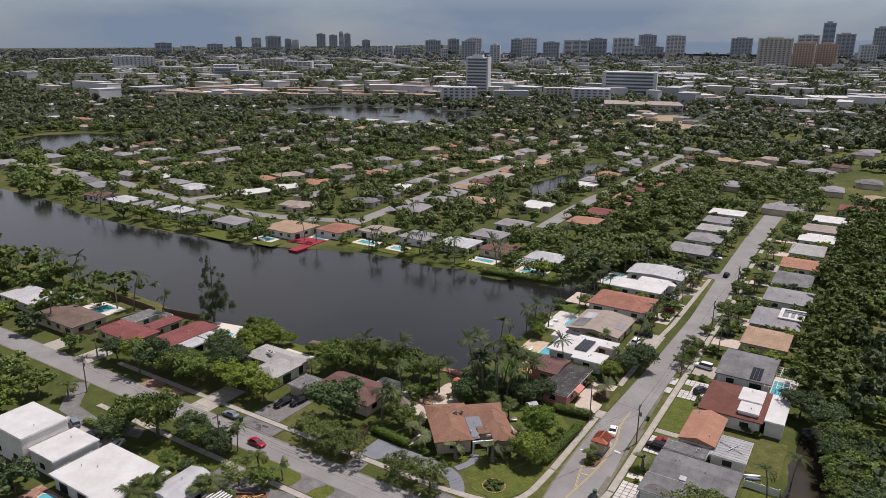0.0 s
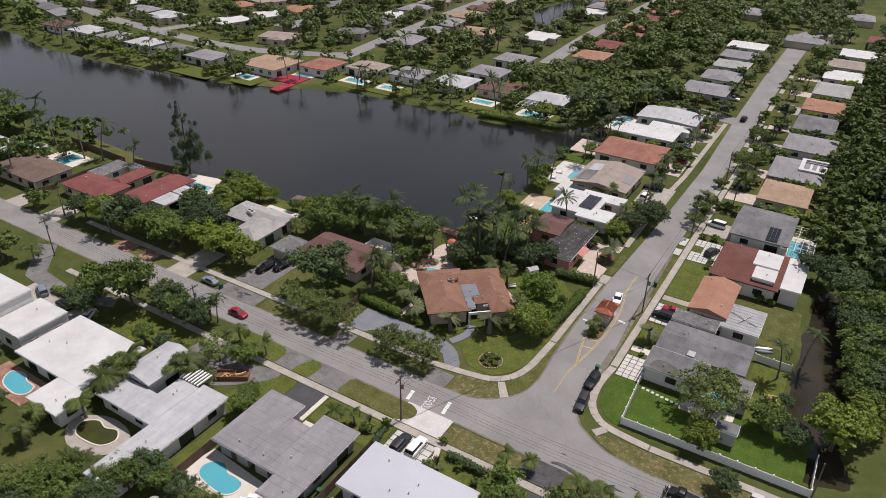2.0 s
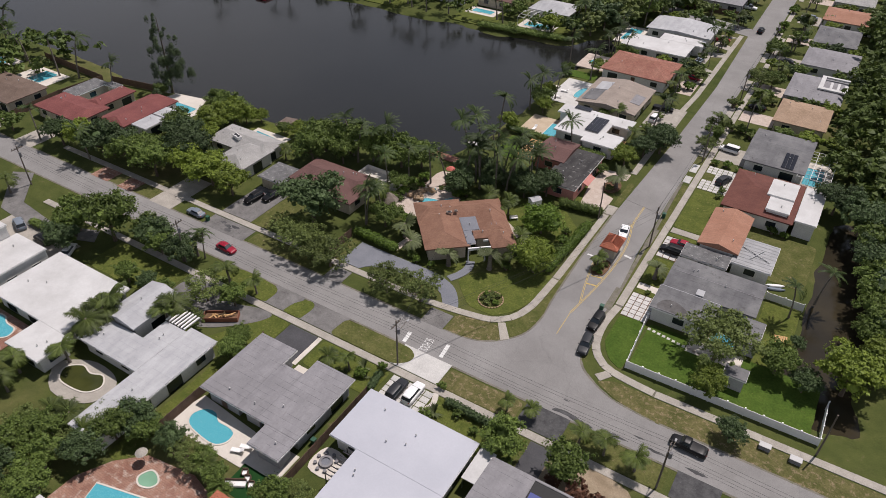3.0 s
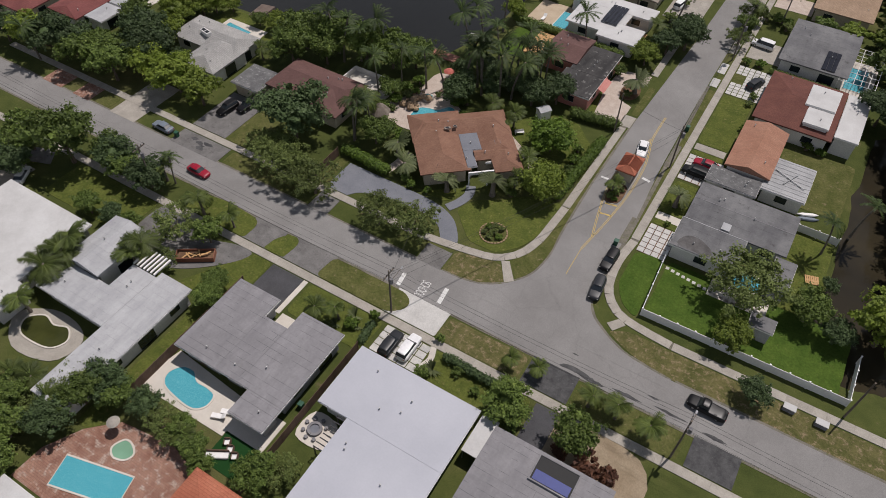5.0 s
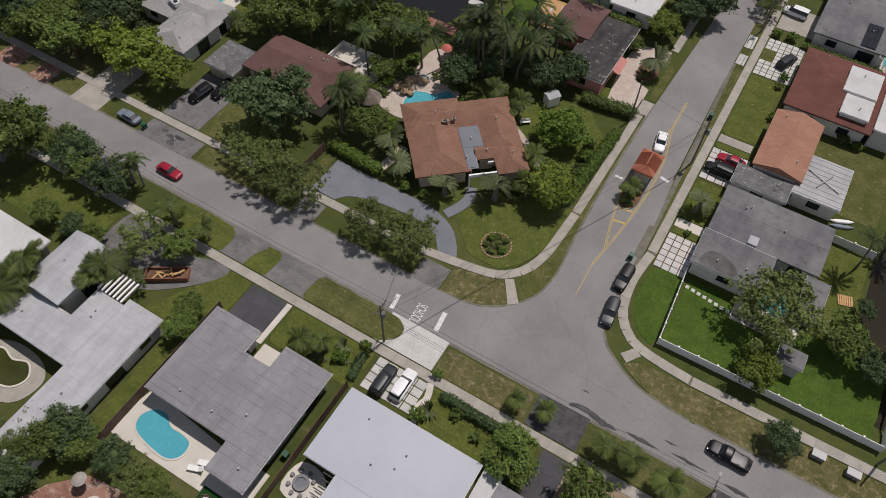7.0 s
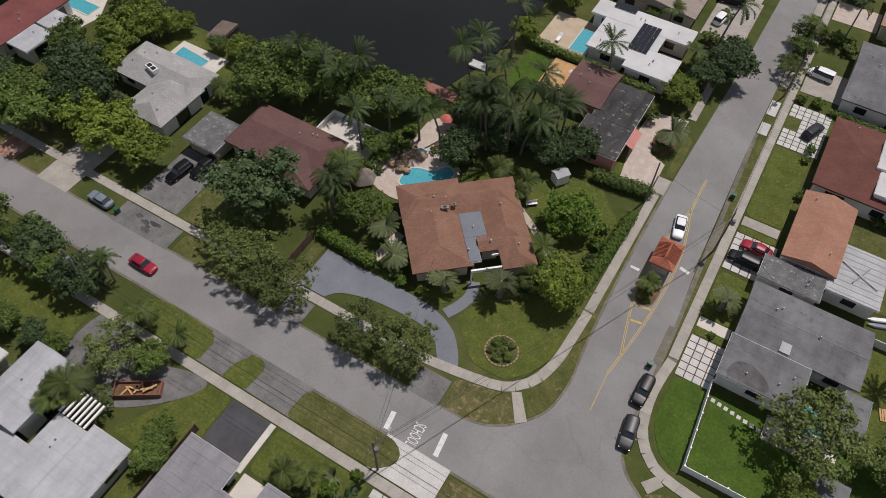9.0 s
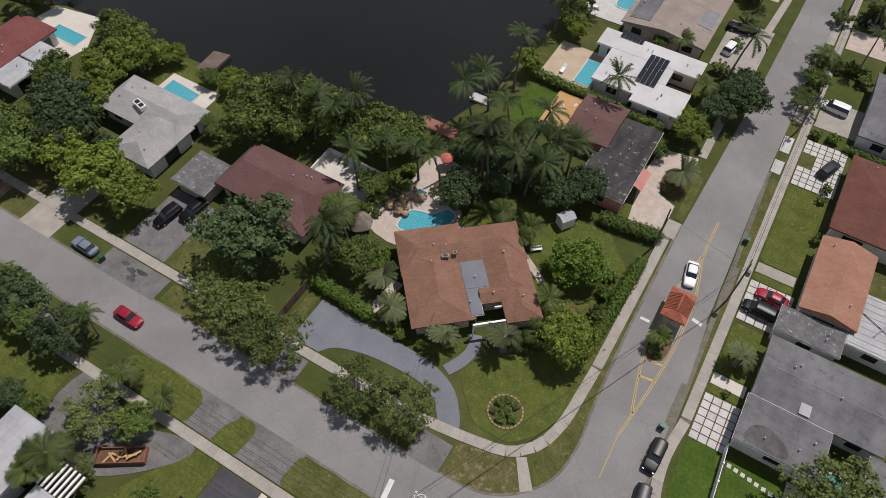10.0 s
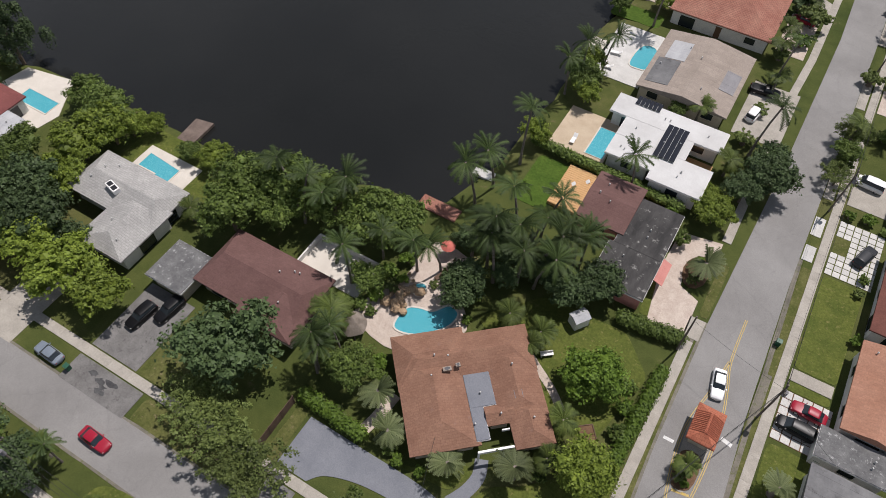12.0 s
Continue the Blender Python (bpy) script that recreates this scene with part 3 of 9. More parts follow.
def axis(lo, hi, step, reach, grow=1.18):
    c = list(np.arange(lo, hi + 0.1, step))
    s = step
    while c[-1] < reach:
        s *= grow
        c.append(c[-1] + s)
    s = step
    while c[0] > -reach:
        s *= grow
        c.insert(0, c[0] - s)
    return np.array(c)


gx, gy = axis(-600, 20, 3.6, 4700), axis(90, 470, 3.4, 4700, 1.10)
GX, GY = np.meshgrid(gx, gy)
wob = np.array([noise.noise((x * 0.13, y * 0.13, 0)) for x, y in zip(GX.ravel(), GY.ravel())]).reshape(GX.shape)
depth = lake_depth(GX, GY) + wob * 1.6
GZ = far_rise(GX, GY) + np.where(depth > -1.6, -np.clip((depth + 1.6) / 3.2, 0, 1) * 1.6, 0)
nx, ny = len(gx), len(gy)
bear = np.degrees(np.arctan2(GX, GY))
GZ = np.where((np.hypot(GX, GY) > 4000) & (bear > -29) & (bear < 20), GZ - 25, GZ)   # the sea bed
idx = np.arange(nx * ny).reshape(ny, nx)
quads = np.stack([idx[:-1, :-1], idx[:-1, 1:], idx[1:, 1:], idx[1:, :-1]], -1).reshape(-1, 4)
me = bpy.data.meshes.new("ground")
me.from_pydata(np.stack([GX, GY, GZ], -1).reshape(-1, 3), [], quads.tolist())
me.materials.append(M_GROUND)
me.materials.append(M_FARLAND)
# beyond this distance the land takes the haze-greyed colours
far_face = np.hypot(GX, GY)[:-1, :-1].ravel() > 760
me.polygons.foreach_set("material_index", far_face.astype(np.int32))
me.shade_smooth()
ground = tagged(new("ground", me), "flat suburban ground of patchy green grass and sandy soil", "ground", kind="structure")


def sheet(name, x0, y0, x1, y1, z, material, label, category):
    bm = bmesh.new()
    bm.faces.new([bm.verts.new((x, y, z)) for x, y in rect(x0, y0, x1, y1)])
    return tagged(part(name, bm, material), label, category, kind="structure")


sheet("lake_water", -475, 118, -66, 222, -0.62, M_LAKE, "dark still lake water between the houses", "lake")
sheet("inlet_water", -172, 320, -130, 460, -0.62, M_LAKE, "narrow dark inlet between tree-lined gardens", "lake")
sheet("west_lake_water", -600, 245, -470, 372, -0.62, M_LAKE, "small grey lake beyond the houses", "lake")
sheet("north_lake_water", -600, 555, -328, 715, -0.62, M_LAKE, "distant grey lake with a wooded islet", "lake")
sheet("canal_water", -9, 95, 8, 160, -0.62, M_CANAL, "murky brown water of a narrow canal", "canal")

bm = bmesh.new()
ring = [[bm.verts.new((r * math.sin(radians(a)), r * math.cos(radians(a)), float(far_rise(r * math.sin(radians(a)), r * math.cos(radians(a)))) + 3)) for a in range(-30, 24, 3)] for r in (3900, 4150, 4400, 4650, 4900)]
for r0, r1 in zip(ring, ring[1:]):
    for k in range(len(r0) - 1):
        bm.faces.new((r0[k], r0[k + 1], r1[k + 1], r1[k]))
tagged(part("sea", bm, M_SEA), "pale blue sea on the horizon behind the towers", "sea", kind="structure")

# ---- streets ----
ROAD_Z = 0.05
bm = bmesh.new()
# one street along x, one along y, with rounded corners between them
prism(bm, rect(-330, 81.7, 160, 87.4), -0.3, ROAD_Z)
prism(bm, [(-40.1, 84), (-32.4, 84), (-32.2, 110), (-33.0, 124), (-33.4, 145), (-33.2, 200), (-33.6, 250), (-34, 300), (-33, 372), (-41, 372), (-41.2, 300), (-40.4, 250), (-39.0, 200), (-39.6, 165), (-40.8, 134), (-40.9, 115), (-40.5, 103), (-40.1, 98.5)], -0.3, ROAD_Z + 0.004)
nw = smooth_line([(-40.5, 103), (-40.1, 98.5), (-40.7, 93.8), (-42.5, 90.9), (-45.0, 88.7), (-48.0, 87.6), (-52.0, 87.35)], 6) + [(-52.0, 86), (-39, 86), (-39, 103)]
prism(bm, nw, -0.3, ROAD_Z + 0.008)
ne = smooth_line([(-32.3, 101), (-32.2, 95.5), (-31.2, 92.0), (-28.4, 89.7), (-24.5, 88.0), (-18.5, 87.3)], 6) + [(-18.5, 86), (-34, 86), (-34, 101)]
prism(bm, ne[::-1], -0.3, ROAD_Z + 0.012)
road = tagged(part("road", bm, M_ASPHALT), "light grey worn asphalt streets meeting at a corner", "road", kind="structure")
bm = bmesh.new()
# sandy fringe where the tarmac breaks off into the verge
for ln in ([(x, 87.42) for x in np.arange(-330.0, -52.0, 2.0)], [(x, 81.68) for x in np.arange(-330.0, 160.0, 2.0)], [(x, 87.42) for x in np.arange(-18.0, 160.0, 2.0)],
           smooth_line([(-40.9, 134), (-40.9, 115), (-40.5, 103), (-40.1, 98.5), (-40.7, 93.8), (-42.5, 90.9), (-45.0, 88.7), (-48.0, 87.6), (-52.0, 87.35)], 6), smooth_line([(-33.2, 150), (-32.1, 110), (-32.1, 95.5), (-31.1, 92.0), (-28.3, 89.7), (-24.5, 88.0), (-18.5, 87.35)], 6)):
    ribbon(bm, [(x, y + 0.12 * noise.noise((x * 0.5, y * 0.5, 0))) for x, y in ln], 0.3, -0.1, 0.042)
part("road_edge", bm, M_EDGE, road, "sandy broken road edge")
bm = bmesh.new()
prism(bm, [(-30 + 11 * math.cos(k * 0.2618), 384 + 13 * math.sin(k * 0.2618)) for k in range(24)], -0.3, ROAD_Z + 0.008)
ribbon(bm, [(-36, 243), (-52, 247.5), (-72, 253), (-84, 258)], 3.2, -0.3, ROAD_Z + 0.008)
part("turning_circle", bm, M_ASPHALT, road)

FAR_STREETS = [[(-330, 226), (-288, 222), (-242, 220), (-214, 226), (-190, 238)], [(-118, 272), (-121, 330), (-120, 380), (-119, 520)],
               [(-190, 232), (-196, 300), (-200, 400), (-199, 560)], [(-288, 222), (-268, 300), (-262, 350), (-256, 560)],
               [(-375, 235), (-372, 320), (-378, 450), (-380, 560)], [(-330, 226), (-375, 235), (-460, 236)],
               [(-440, 236), (-442, 420), (-440, 540)], [(-440, 540), (-256, 545), (-119, 520), (-20, 500)], [(-720, 400), (-560, 420), (-440, 420)]]
bm = bmesh.new()
for k, s in enumerate(FAR_STREETS):
    ribbon(bm, smooth_line(s, 6), 3.4, -0.2, 0.06 + 0.004 * k)
tagged(part("far_road", bm, M_ASPHALT), "pale grey residential streets beyond the lake", "road", kind="structure")


def slab_mesh(w, d, h=0.12):
    return mesh_of("slab", box(bmesh.new(), -w / 2, -d / 2, -0.1, w / 2, d / 2, h - 0.02), M_CONCRETE)


PAVE_LINES = [  # centre lines of the pavements
    ("pavement_north", [(-150, 91.6), (-58, 91.6)], 1),
    ("pavement_corner", smooth_line([(-58, 91.6), (-54.3, 92.0), (-50.2, 92.6), (-47.4, 93.2), (-45.6, 94.2), (-43.8, 96.4), (-42.8, 99.8), (-42.5, 104), (-42.3, 108)], 6), 1),
    ("pavement_west", [(-42.3, 108), (-42.1, 131)], 1),
    ("pavement_west_far", [(-42.6, 147.5), (-42.6, 180), (-41.9, 192), (-41.9, 240)], 1),
    ("pavement_east", [(-30.9, 245), (-30.9, 107)], 1),
    ("pavement_bend", smooth_line([(-30.9, 107), (-31.4, 101.8), (-30.8, 97.2), (-29.0, 94.4), (-26.2, 93.0), (-20, 92.3)], 8), 1),
    ("pavement_southeast", [(-20, 92.3), (20, 92.6)], 1),
    ("pavement_south", [(-135, 76.6), (20, 76.6)], 1)]


def along(line, step):
    """Places and headings at even steps along a line."""
    out, carry = [], step / 2
    for a, b in zip(line, line[1:]):
        a, b = Vector(a[:2]), Vector(b[:2])
        L = (b - a).length
        while carry <= L:
            p = a + (b - a) * (carry / L)
            out.append((p.x, p.y, math.degrees(math.atan2(b.y - a.y, b.x - a.x))))
            carry += step
        carry -= L
    return out

# ---- houses ----
def roof_solid(bm, x0, y0, x1, y1, z, rise, ax="x", hip=1.0, thick=0.22, mi=0):
    """A pitched roof over a rectangle, ridge along ax; hip 1: hipped ends, 0: gables."""
    if ax == "x":
        h = hip * min((y1 - y0) / 2, (x1 - x0) / 2 - 0.05)
        rid = [((x0 + h), (y0 + y1) / 2), ((x1 - h), (y0 + y1) / 2)]
    else:
        h = hip * min((x1 - x0) / 2, (y1 - y0) / 2 - 0.05)
        rid = [((x0 + x1) / 2, y0 + h), ((x0 + x1) / 2, y1 - h)]
    c = rect(x0, y0, x1, y1)
    lo = [bm.verts.new((x, y, z - thick)) for x, y in c]
    hi = [bm.verts.new((x, y, z)) for x, y in c]
    r = [bm.verts.new((x, y, z + rise)) for x, y in rid]
    fs = [lo[::-1]] + [(lo[k], lo[(k + 1) % 4], hi[(k + 1) % 4], hi[k]) for k in range(4)]
    if ax == "x":
        fs += [(hi[0], hi[1], r[1], r[0]), (hi[1], hi[2], r[1]), (hi[2], hi[3], r[0], r[1]), (hi[3], hi[0], r[0])]
    else:
        fs += [(hi[0], hi[1], r[0]), (hi[1], hi[2], r[1], r[0]), (hi[2], hi[3], r[1]), (hi[3], hi[0], r[0], r[1])]
    for f in fs:
        bm.faces.new(f).material_index = mi
    return bm


def window_bm(w, h):
    """A framed window: one solid with its pane set back."""
    bm = box(bmesh.new(), -w / 2, -0.02, 0, w / 2, 0.07, h)
    f = max(bm.faces, key=lambda q: q.calc_center_median().y)
    bmesh.ops.inset_individual(bm, faces=[f], thickness=0.09)
    f.material_index = 1
    bmesh.ops.translate(bm, verts=f.verts[:], vec=(0, -0.05, 0))
    return bm


WIN = mesh_of("window", window_bm(1.7, 1.2), M_TRIM, M_WINDOW)
SLIDER = mesh_of("glass_door", window_bm(2.6, 2.1), M_TRIM, M_WINDOW)
DOOR = mesh_of("door", box(box(bmesh.new(), -0.5, -0.02, 0, 0.5, 0.05, 2.05, 0.01), -0.58, -0.02, 2.05, 0.58, 0.07, 2.15), M_DOORWOOD)
_b = bmesh.new()
tube(_b, [(0, 0, -0.3), (0, 0, 0.32)], [0.07, 0.07], 8)
tube(_b, [(0, 0, 0.3), (0, 0, 0.42)], [0.12, 0.08], 8)
VENT = mesh_of("roof_vent", _b, M_WHITEROOF)
_b = bmesh.new()
box(_b, -0.55, -0.45, 0, 0.55, 0.45, 0.7, 0.03)
tube(_b, [(0, 0, 0.7), (0, 0, 0.74)], [0.36, 0.36], 14, 1)
AIRCON = mesh_of("rooftop_unit", _b, M_TAUPE, M_DARKMETAL)


def house(label, wings, roofmat, wallmat, h=2.9, over=0.6, cx=None, cy=None, yaw=0.0, vents=3, seed=0, windows=True, group="", far=False, category="house"):
    """wings: (x0, y0, x1, y1, rise, ridge axis, hip) roof outlines; rise 0 is a flat roof. World places where cx is not given."""
    rnd = random.Random(seed)
    off = cx is None
    if off:
        cx, cy = sum((w[0] + w[2]) / 2 for w in wings) / len(wings), sum((w[1] + w[3]) / 2 for w in wings) / len(wings)
        wings = [(w[0] - cx, w[1] - cy, w[2] - cx, w[3] - cy, *w[4:]) for w in wings]
    hs = tagged(empty("house", cx, cy, 0, yaw), label, category, group)
    for k, w in enumerate(wings):
        x0, y0, x1, y1, rise = w[:5]
        ax, hip = (w[5], w[6]) if len(w) > 5 else ("x", 1.0)
        hh = h + (w[7] if len(w) > 7 else 0) + 0.004 * k
        wb = bmesh.new()
        box(wb, x0 + over, y0 + over, -0.2, x1 - over, y1 - over, hh - 0.15 if rise else hh - 0.1)
        part("wall", wb, wallmat, hs)
        rb = bmesh.new()
        if rise:
            roof_solid(rb, x0, y0, x1, y1, hh, rise, ax, hip)
        else:
            box(rb, x0, y0, hh - 0.15, x1, y1, hh + 0.12, 0.03)
        part("roof", rb, roofmat, hs)
        if not rise:
            fb = bmesh.new()
            for a in ((x0 - 0.03, y0 - 0.03, x1 + 0.03, y0), (x0 - 0.03, y1, x1 + 0.03, y1 + 0.03), (x0 - 0.03, y0, x0, y1), (x1, y0, x1 + 0.03, y1)):
                box(fb, a[0], a[1], hh - 0.2, a[2], a[3], hh + 0.03)
            part("fascia", fb, M_TRIM, hs)
        for v in range(vents if not far else 0):
            vx, vy = rnd.uniform(x0 + 1.5, x1 - 1.5), rnd.uniform(y0 + 1.5, y1 - 1.5)
            if rise:
                d = min((vy - y0), (y1 - vy)) / ((y1 - y0) / 2) if ax == "x" else min(vx - x0, x1 - vx) / ((x1 - x0) / 2)
                if hip:
                    d = min(d, min(vx - x0, x1 - vx, vy - y0, y1 - vy) / (min(x1 - x0, y1 - y0) / 2))
                zz = hh + rise * max(0, min(1, d))
            else:
                zz = hh + 0.1
            shared("roof_vent", VENT, hs, pose(vx, vy, zz))
        if windows:
            for ex, ey, n0, n1, rot in ((0, -1, x0, x1, 180), (0, 1, x0, x1, 0), (-1, 0, y0, y1, 90), (1, 0, y0, y1, -90)):
                L = n1 - n0 - 2 * over
                cnt = int(L // 4.2)
                for j in range(cnt):
                    t = n0 + over + L * (j + 0.5) / cnt
                    wx, wy = (t, (y0 + over) if ey < 0 else (y1 - over)) if ey else ((x0 + over) if ex < 0 else (x1 - over), t)
                    ox, oy = wx + ex * 0.3, wy + ey * 0.3
                    if any(q[0] + over < ox < q[2] - over and q[1] + over < oy < q[3] - over for i, q in enumerate(wings) if i != k):
                        continue
                    kind = rnd.random()
                    if kind < 0.2 and not far:
                        shared("glass_door", SLIDER, hs, pose(wx, wy, 0.05, 0, 0, rot))
                    elif kind < 0.3 and not far:
                        shared("door", DOOR, hs, pose(wx, wy, 0.05, 0, 0, rot))
                    else:
                        shared("window", WIN, hs, pose(wx, wy, 0.95, 0, 0, rot))
    return hs


# corner house, turned towards the crossing
HC = (-61.9, 109.7, 41.0)
corner_house = house("brown shingled corner house with hipped wings and grey flat centre", [
    (-7.7, 0.8, 8.5, 6.9, 1.25, "x", 0.9), (-7.7, 1.4, 0.9, 7.8, 1.2, "x", 0.7), (-7.6, -6.8, 0.3, 4.5, 1.3, "y", 0.75), (2.4, -4.6, 8.4, 4.5, 1.15, "y", 0.75), (3.8, -8.0, 8.3, -2.6, 0.95, "y", 0.7), (-0.2, -2.6, 2.8, 2.4, 0, "x", 0, 0.12), (-0.2, -6.4, 1.3, -2.6, 0, "x", 0, 0.12), (1.3, -4.9, 4.6, -2.5, 0.7, "x", 0.0)],
    M_SHINGLE, M_BEIGEWALL, 2.95, 0.7, *HC, vents=1, seed=3)
for o in corner_house.children:
    if o.name.startswith("roof") and not o.name.startswith("roof_vent") and -0.4 < min(v.co.x for v in o.data.vertices) and max(v.co.x for v in o.data.vertices) < 3.0:
        o.data.materials[0] = M_GREYDRIVE
        tagged(o, "light grey flat roof centre")
for nm, a in (("portico_beam", (-0.3, -7.7, 2.6, 3.7, -7.45, 3.1)), ("portico_beam", (2.82, -5.6, 2.6, 3.7, -5.45, 3.0)), ("portico_post", (-0.3, -7.7, 0, -0.1, -7.5, 2.6)), ("portico_post", (2.6, -7.7, 0, 2.8, -7.5, 2.6))):
    part(nm, box(bmesh.new(), *a), M_TRIM, corner_house, "white painted open porch frame")
_b = bmesh.new()
box(_b, 4.9, -2.6, 3.75, 5.9, -1.6, 3.95, 0.03)
part("skylight", _b, M_GREYDRIVE, corner_house, "square skylight")
shared("rooftop_unit", AIRCON, corner_house, pose(-1.9, 2.1, 4.0) @ Matrix.Diagonal((0.9, 0.55, 0.4, 1)))
shared("rooftop_unit", AIRCON, corner_house, pose(-0.6, 2.4, 3.95) @ Matrix.Diagonal((0.5, 0.5, 0.4, 1)))

house("maroon hip-roofed bungalow among trees", [(-98.4, 104.8, -83.0, 113.8, 1.3, "x", 0.35), (-91.0, 103.6, -82.4, 110, 1.2, "y", 0.5)], M_MAROON, M_BEIGEWALL, 2.9, 0.7, seed=5)
house("small grey flat-roofed carport beside a bungalow", [(-104.1, 102.3, -98.2, 108.5, 0)], M_MOTTLED, M_BEIGEWALL, 2.6, 0.5, seed=6, vents=0, windows=False, category="carport")
tile_house = house("pale grey tiled L-shaped house by the lake", [(-123.3, 107.2, -108.0, 114.9, 1.2, "x", 0.55), (-115.6, 101.8, -107.6, 111.2, 1.2, "y", 0.6)], M_GREYTILE, M_WHITEWALL, 3.0, 0.7, seed=8)
_b = bmesh.new()
box(_b, -1.1, -0.5, 0, 1.1, 0.5, 0.75, 0.04)
box(_b, -0.9, -0.34, 0.75, -0.1, 0.34, 0.79, 0, 1)
box(_b, 0.1, -0.34, 0.75, 0.9, 0.34, 0.79, 0, 1)
shared("rooftop_unit", mesh_of("rooftop_unit", _b, M_TRIM, M_DARKMETAL), tile_house, pose(-2.9, 1.0, 3.75, 0, 0, -14))
house("maroon low-roofed house with a timber deck", [(-61.8, 139.0, -54.9, 148.0, 0.7, "x", 0.0)], M_MAROON, M_PINKWALL, 3.0, 0.4, seed=9)
house("pink-walled wing with blackened flat roof", [(-55.6, 137.6, -49.0, 146.4, 0), (-56.2, 130.9, -49.0, 137.6, 0)], M_OLDROOF, M_PINKWALL, 2.75, 0.25, seed=10, vents=2)
house("white flat-roofed lakeside house", [(-65.6, 160.0, -48.4, 164.4, 0), (-62.9, 155.9, -52.4, 160.0, 0), (-62.9, 151.6, -56.0, 155.9, 0), (-56.0, 150.0, -48.2, 155.9, 0)], M_WHITEROOF, M_WHITEWALL, 2.9, 0.5, seed=11, vents=3)
house("taupe low-gabled house by the lake", [(-64.4, 167.4, -49.9, 183.3, 1.0, "y", 0.0)], M_TAUPE, M_BEIGEWALL, 2.9, 0.6, seed=12, vents=4)
house("red-tiled hip-roofed house with white walls", [(-66.5, 188.5, -49.0, 202.5, 1.9, "x", 0.9)], M_TERRA, M_WHITEWALL, 3.0, 0.6, seed=13)
house("white flat-roofed house on the lake shore", [(-68.0, 207.5, -50.0, 217.0, 0), (-60.0, 217.0, -48.0, 222.0, 0)], M_WHITEROOF, M_WHITEWALL, 2.9, 0.5, seed=14)
house("light grey low-roofed house beside the side street", [(-66.0, 223.5, -47.5, 236.0, 0.6, "y", 0.0)], M_PALEROOF, M_WHITEWALL, 3.0, 0.6, seed=15)
house("grey hip-roofed house with a garden pool", [(-62.0, 258.0, -46.5, 272.0, 1.2, "x", 0.6)], M_GREYROOF, M_GREYWALL, 3.0, 0.6, seed=16)
house("light grey gabled house along the street", [(-60.0, 277.0, -46.5, 290.0, 1.4, "y", 0.5)], M_GREYROOF, M_WHITEWALL, 3.0, 0.6, seed=17)
house("small grey hip-roofed house further along the street", [(-60.0, 296.0, -47.0, 308.0, 1.4, "x", 0.8)], M_GREYTILE, M_WHITEWALL, 3.0, 0.6, seed=18)
house("white flat-roofed house near the turning circle", [(-62.0, 330.0, -47.0, 342.0, 0)], M_WHITEROOF, M_WHITEWALL, 3.0, 0.6, seed=19)

house("grey gabled house under garden trees", [(-61.0, 312.0, -47.5, 325.0, 1.3, "x", 0.5)], M_GREYROOF, M_WHITEWALL, 3.0, 0.6, seed=48)
# east side of the street, one after the other
house("dark grey low-roofed house with a white garden fence", [(-26.0, 112.6, -11.4, 121.4, 0.5, "x", 0.0), (-26.2, 106.4, -16.8, 112.6, 0)], M_DARKROOF, M_WHITEWALL, 2.9, 0.5, seed=21, vents=3)
house("dark flat patio roofs beside a leafy garden tree", [(-12.6, 106.6, -9.7, 112.4, 0), (-12.9, 98.8, -9.7, 101.2, 0)], M_DARKROOF, M_GREYWALL, 2.5, 0.2, seed=20, vents=0, windows=False, category="patio roof")
house("salmon-orange gabled house beside the street", [(-24.4, 126.6, -17.4, 139.3, 0.9, "y", 0.0)], M_ORANGE, M_WHITEWALL, 3.3, 0.5, seed=22, vents=2)
house("low flat-roofed addition with a mottled grey roof", [(-26.0, 122.4, -18.2, 126.4, 0)], M_MOTTLED, M_WHITEWALL, 2.6, 0.3, seed=23, vents=2)
metal_wing = house("low addition under silvery metal sheets", [(-18.1, 124.9, -11.6, 133.4, 0)], M_METALROOF, M_WHITEWALL, 2.6, 0.3, seed=36, vents=0)
SEAM = mesh_of("sheet_seam", box(bmesh.new(), -3.2, -0.04, 0, 3.2, 0.04, 0.05), M_METALROOF)
for k in range(9):
    shared("sheet_seam", SEAM, metal_wing, pose(0, -3.8 + 0.95 * k, 2.71))
house("dark red hip-roofed house with white patio roofs", [(-24.0, 141.2, -11.2, 156.4, 1.3, "x", 0.75)], M_DEEPRED, M_WHITEWALL, 3.1, 0.6, seed=24, vents=2)
house("white flat patio roofs behind a dark red house", [(-17.1, 147.3, -12.3, 153.6, 0, "x", 0, 1.05), (-16.4, 142.5, -12.3, 147.2, 0, "x", 0, 0.75), (-11.1, 142.4, -7.4, 155.6, 0)], M_WHITEROOF, M_WHITEWALL, 3.3, 0.2, seed=25, vents=1, windows=False, category="patio roof")
house("grey gabled house with roof solar panels", [(-24.4, 160.8, -12.2, 176.8, 1.1, "x", 0.0)], M_DARKROOF, M_WHITEWALL, 3.0, 0.6, seed=26)
house("tan-roofed house with beige walls", [(-22.8, 182.6, -11.4, 195.8, 1.2, "x", 0.5)], M_TAN, M_BEIGEWALL, 3.0, 0.6, seed=27)
house("grey flat-roofed house with white skylight frames", [(-23.2, 198.0, -10.4, 213.6, 0.6, "x", 0.3)], M_GREYROOF, M_GREYWALL, 3.0, 0.6, seed=28)
house("grey low-roofed house under trees", [(-23.0, 220.5, -9.6, 234.6, 0.8, "x", 0.4)], M_GREYROOF, M_WHITEWALL, 3.0, 0.6, seed=29)
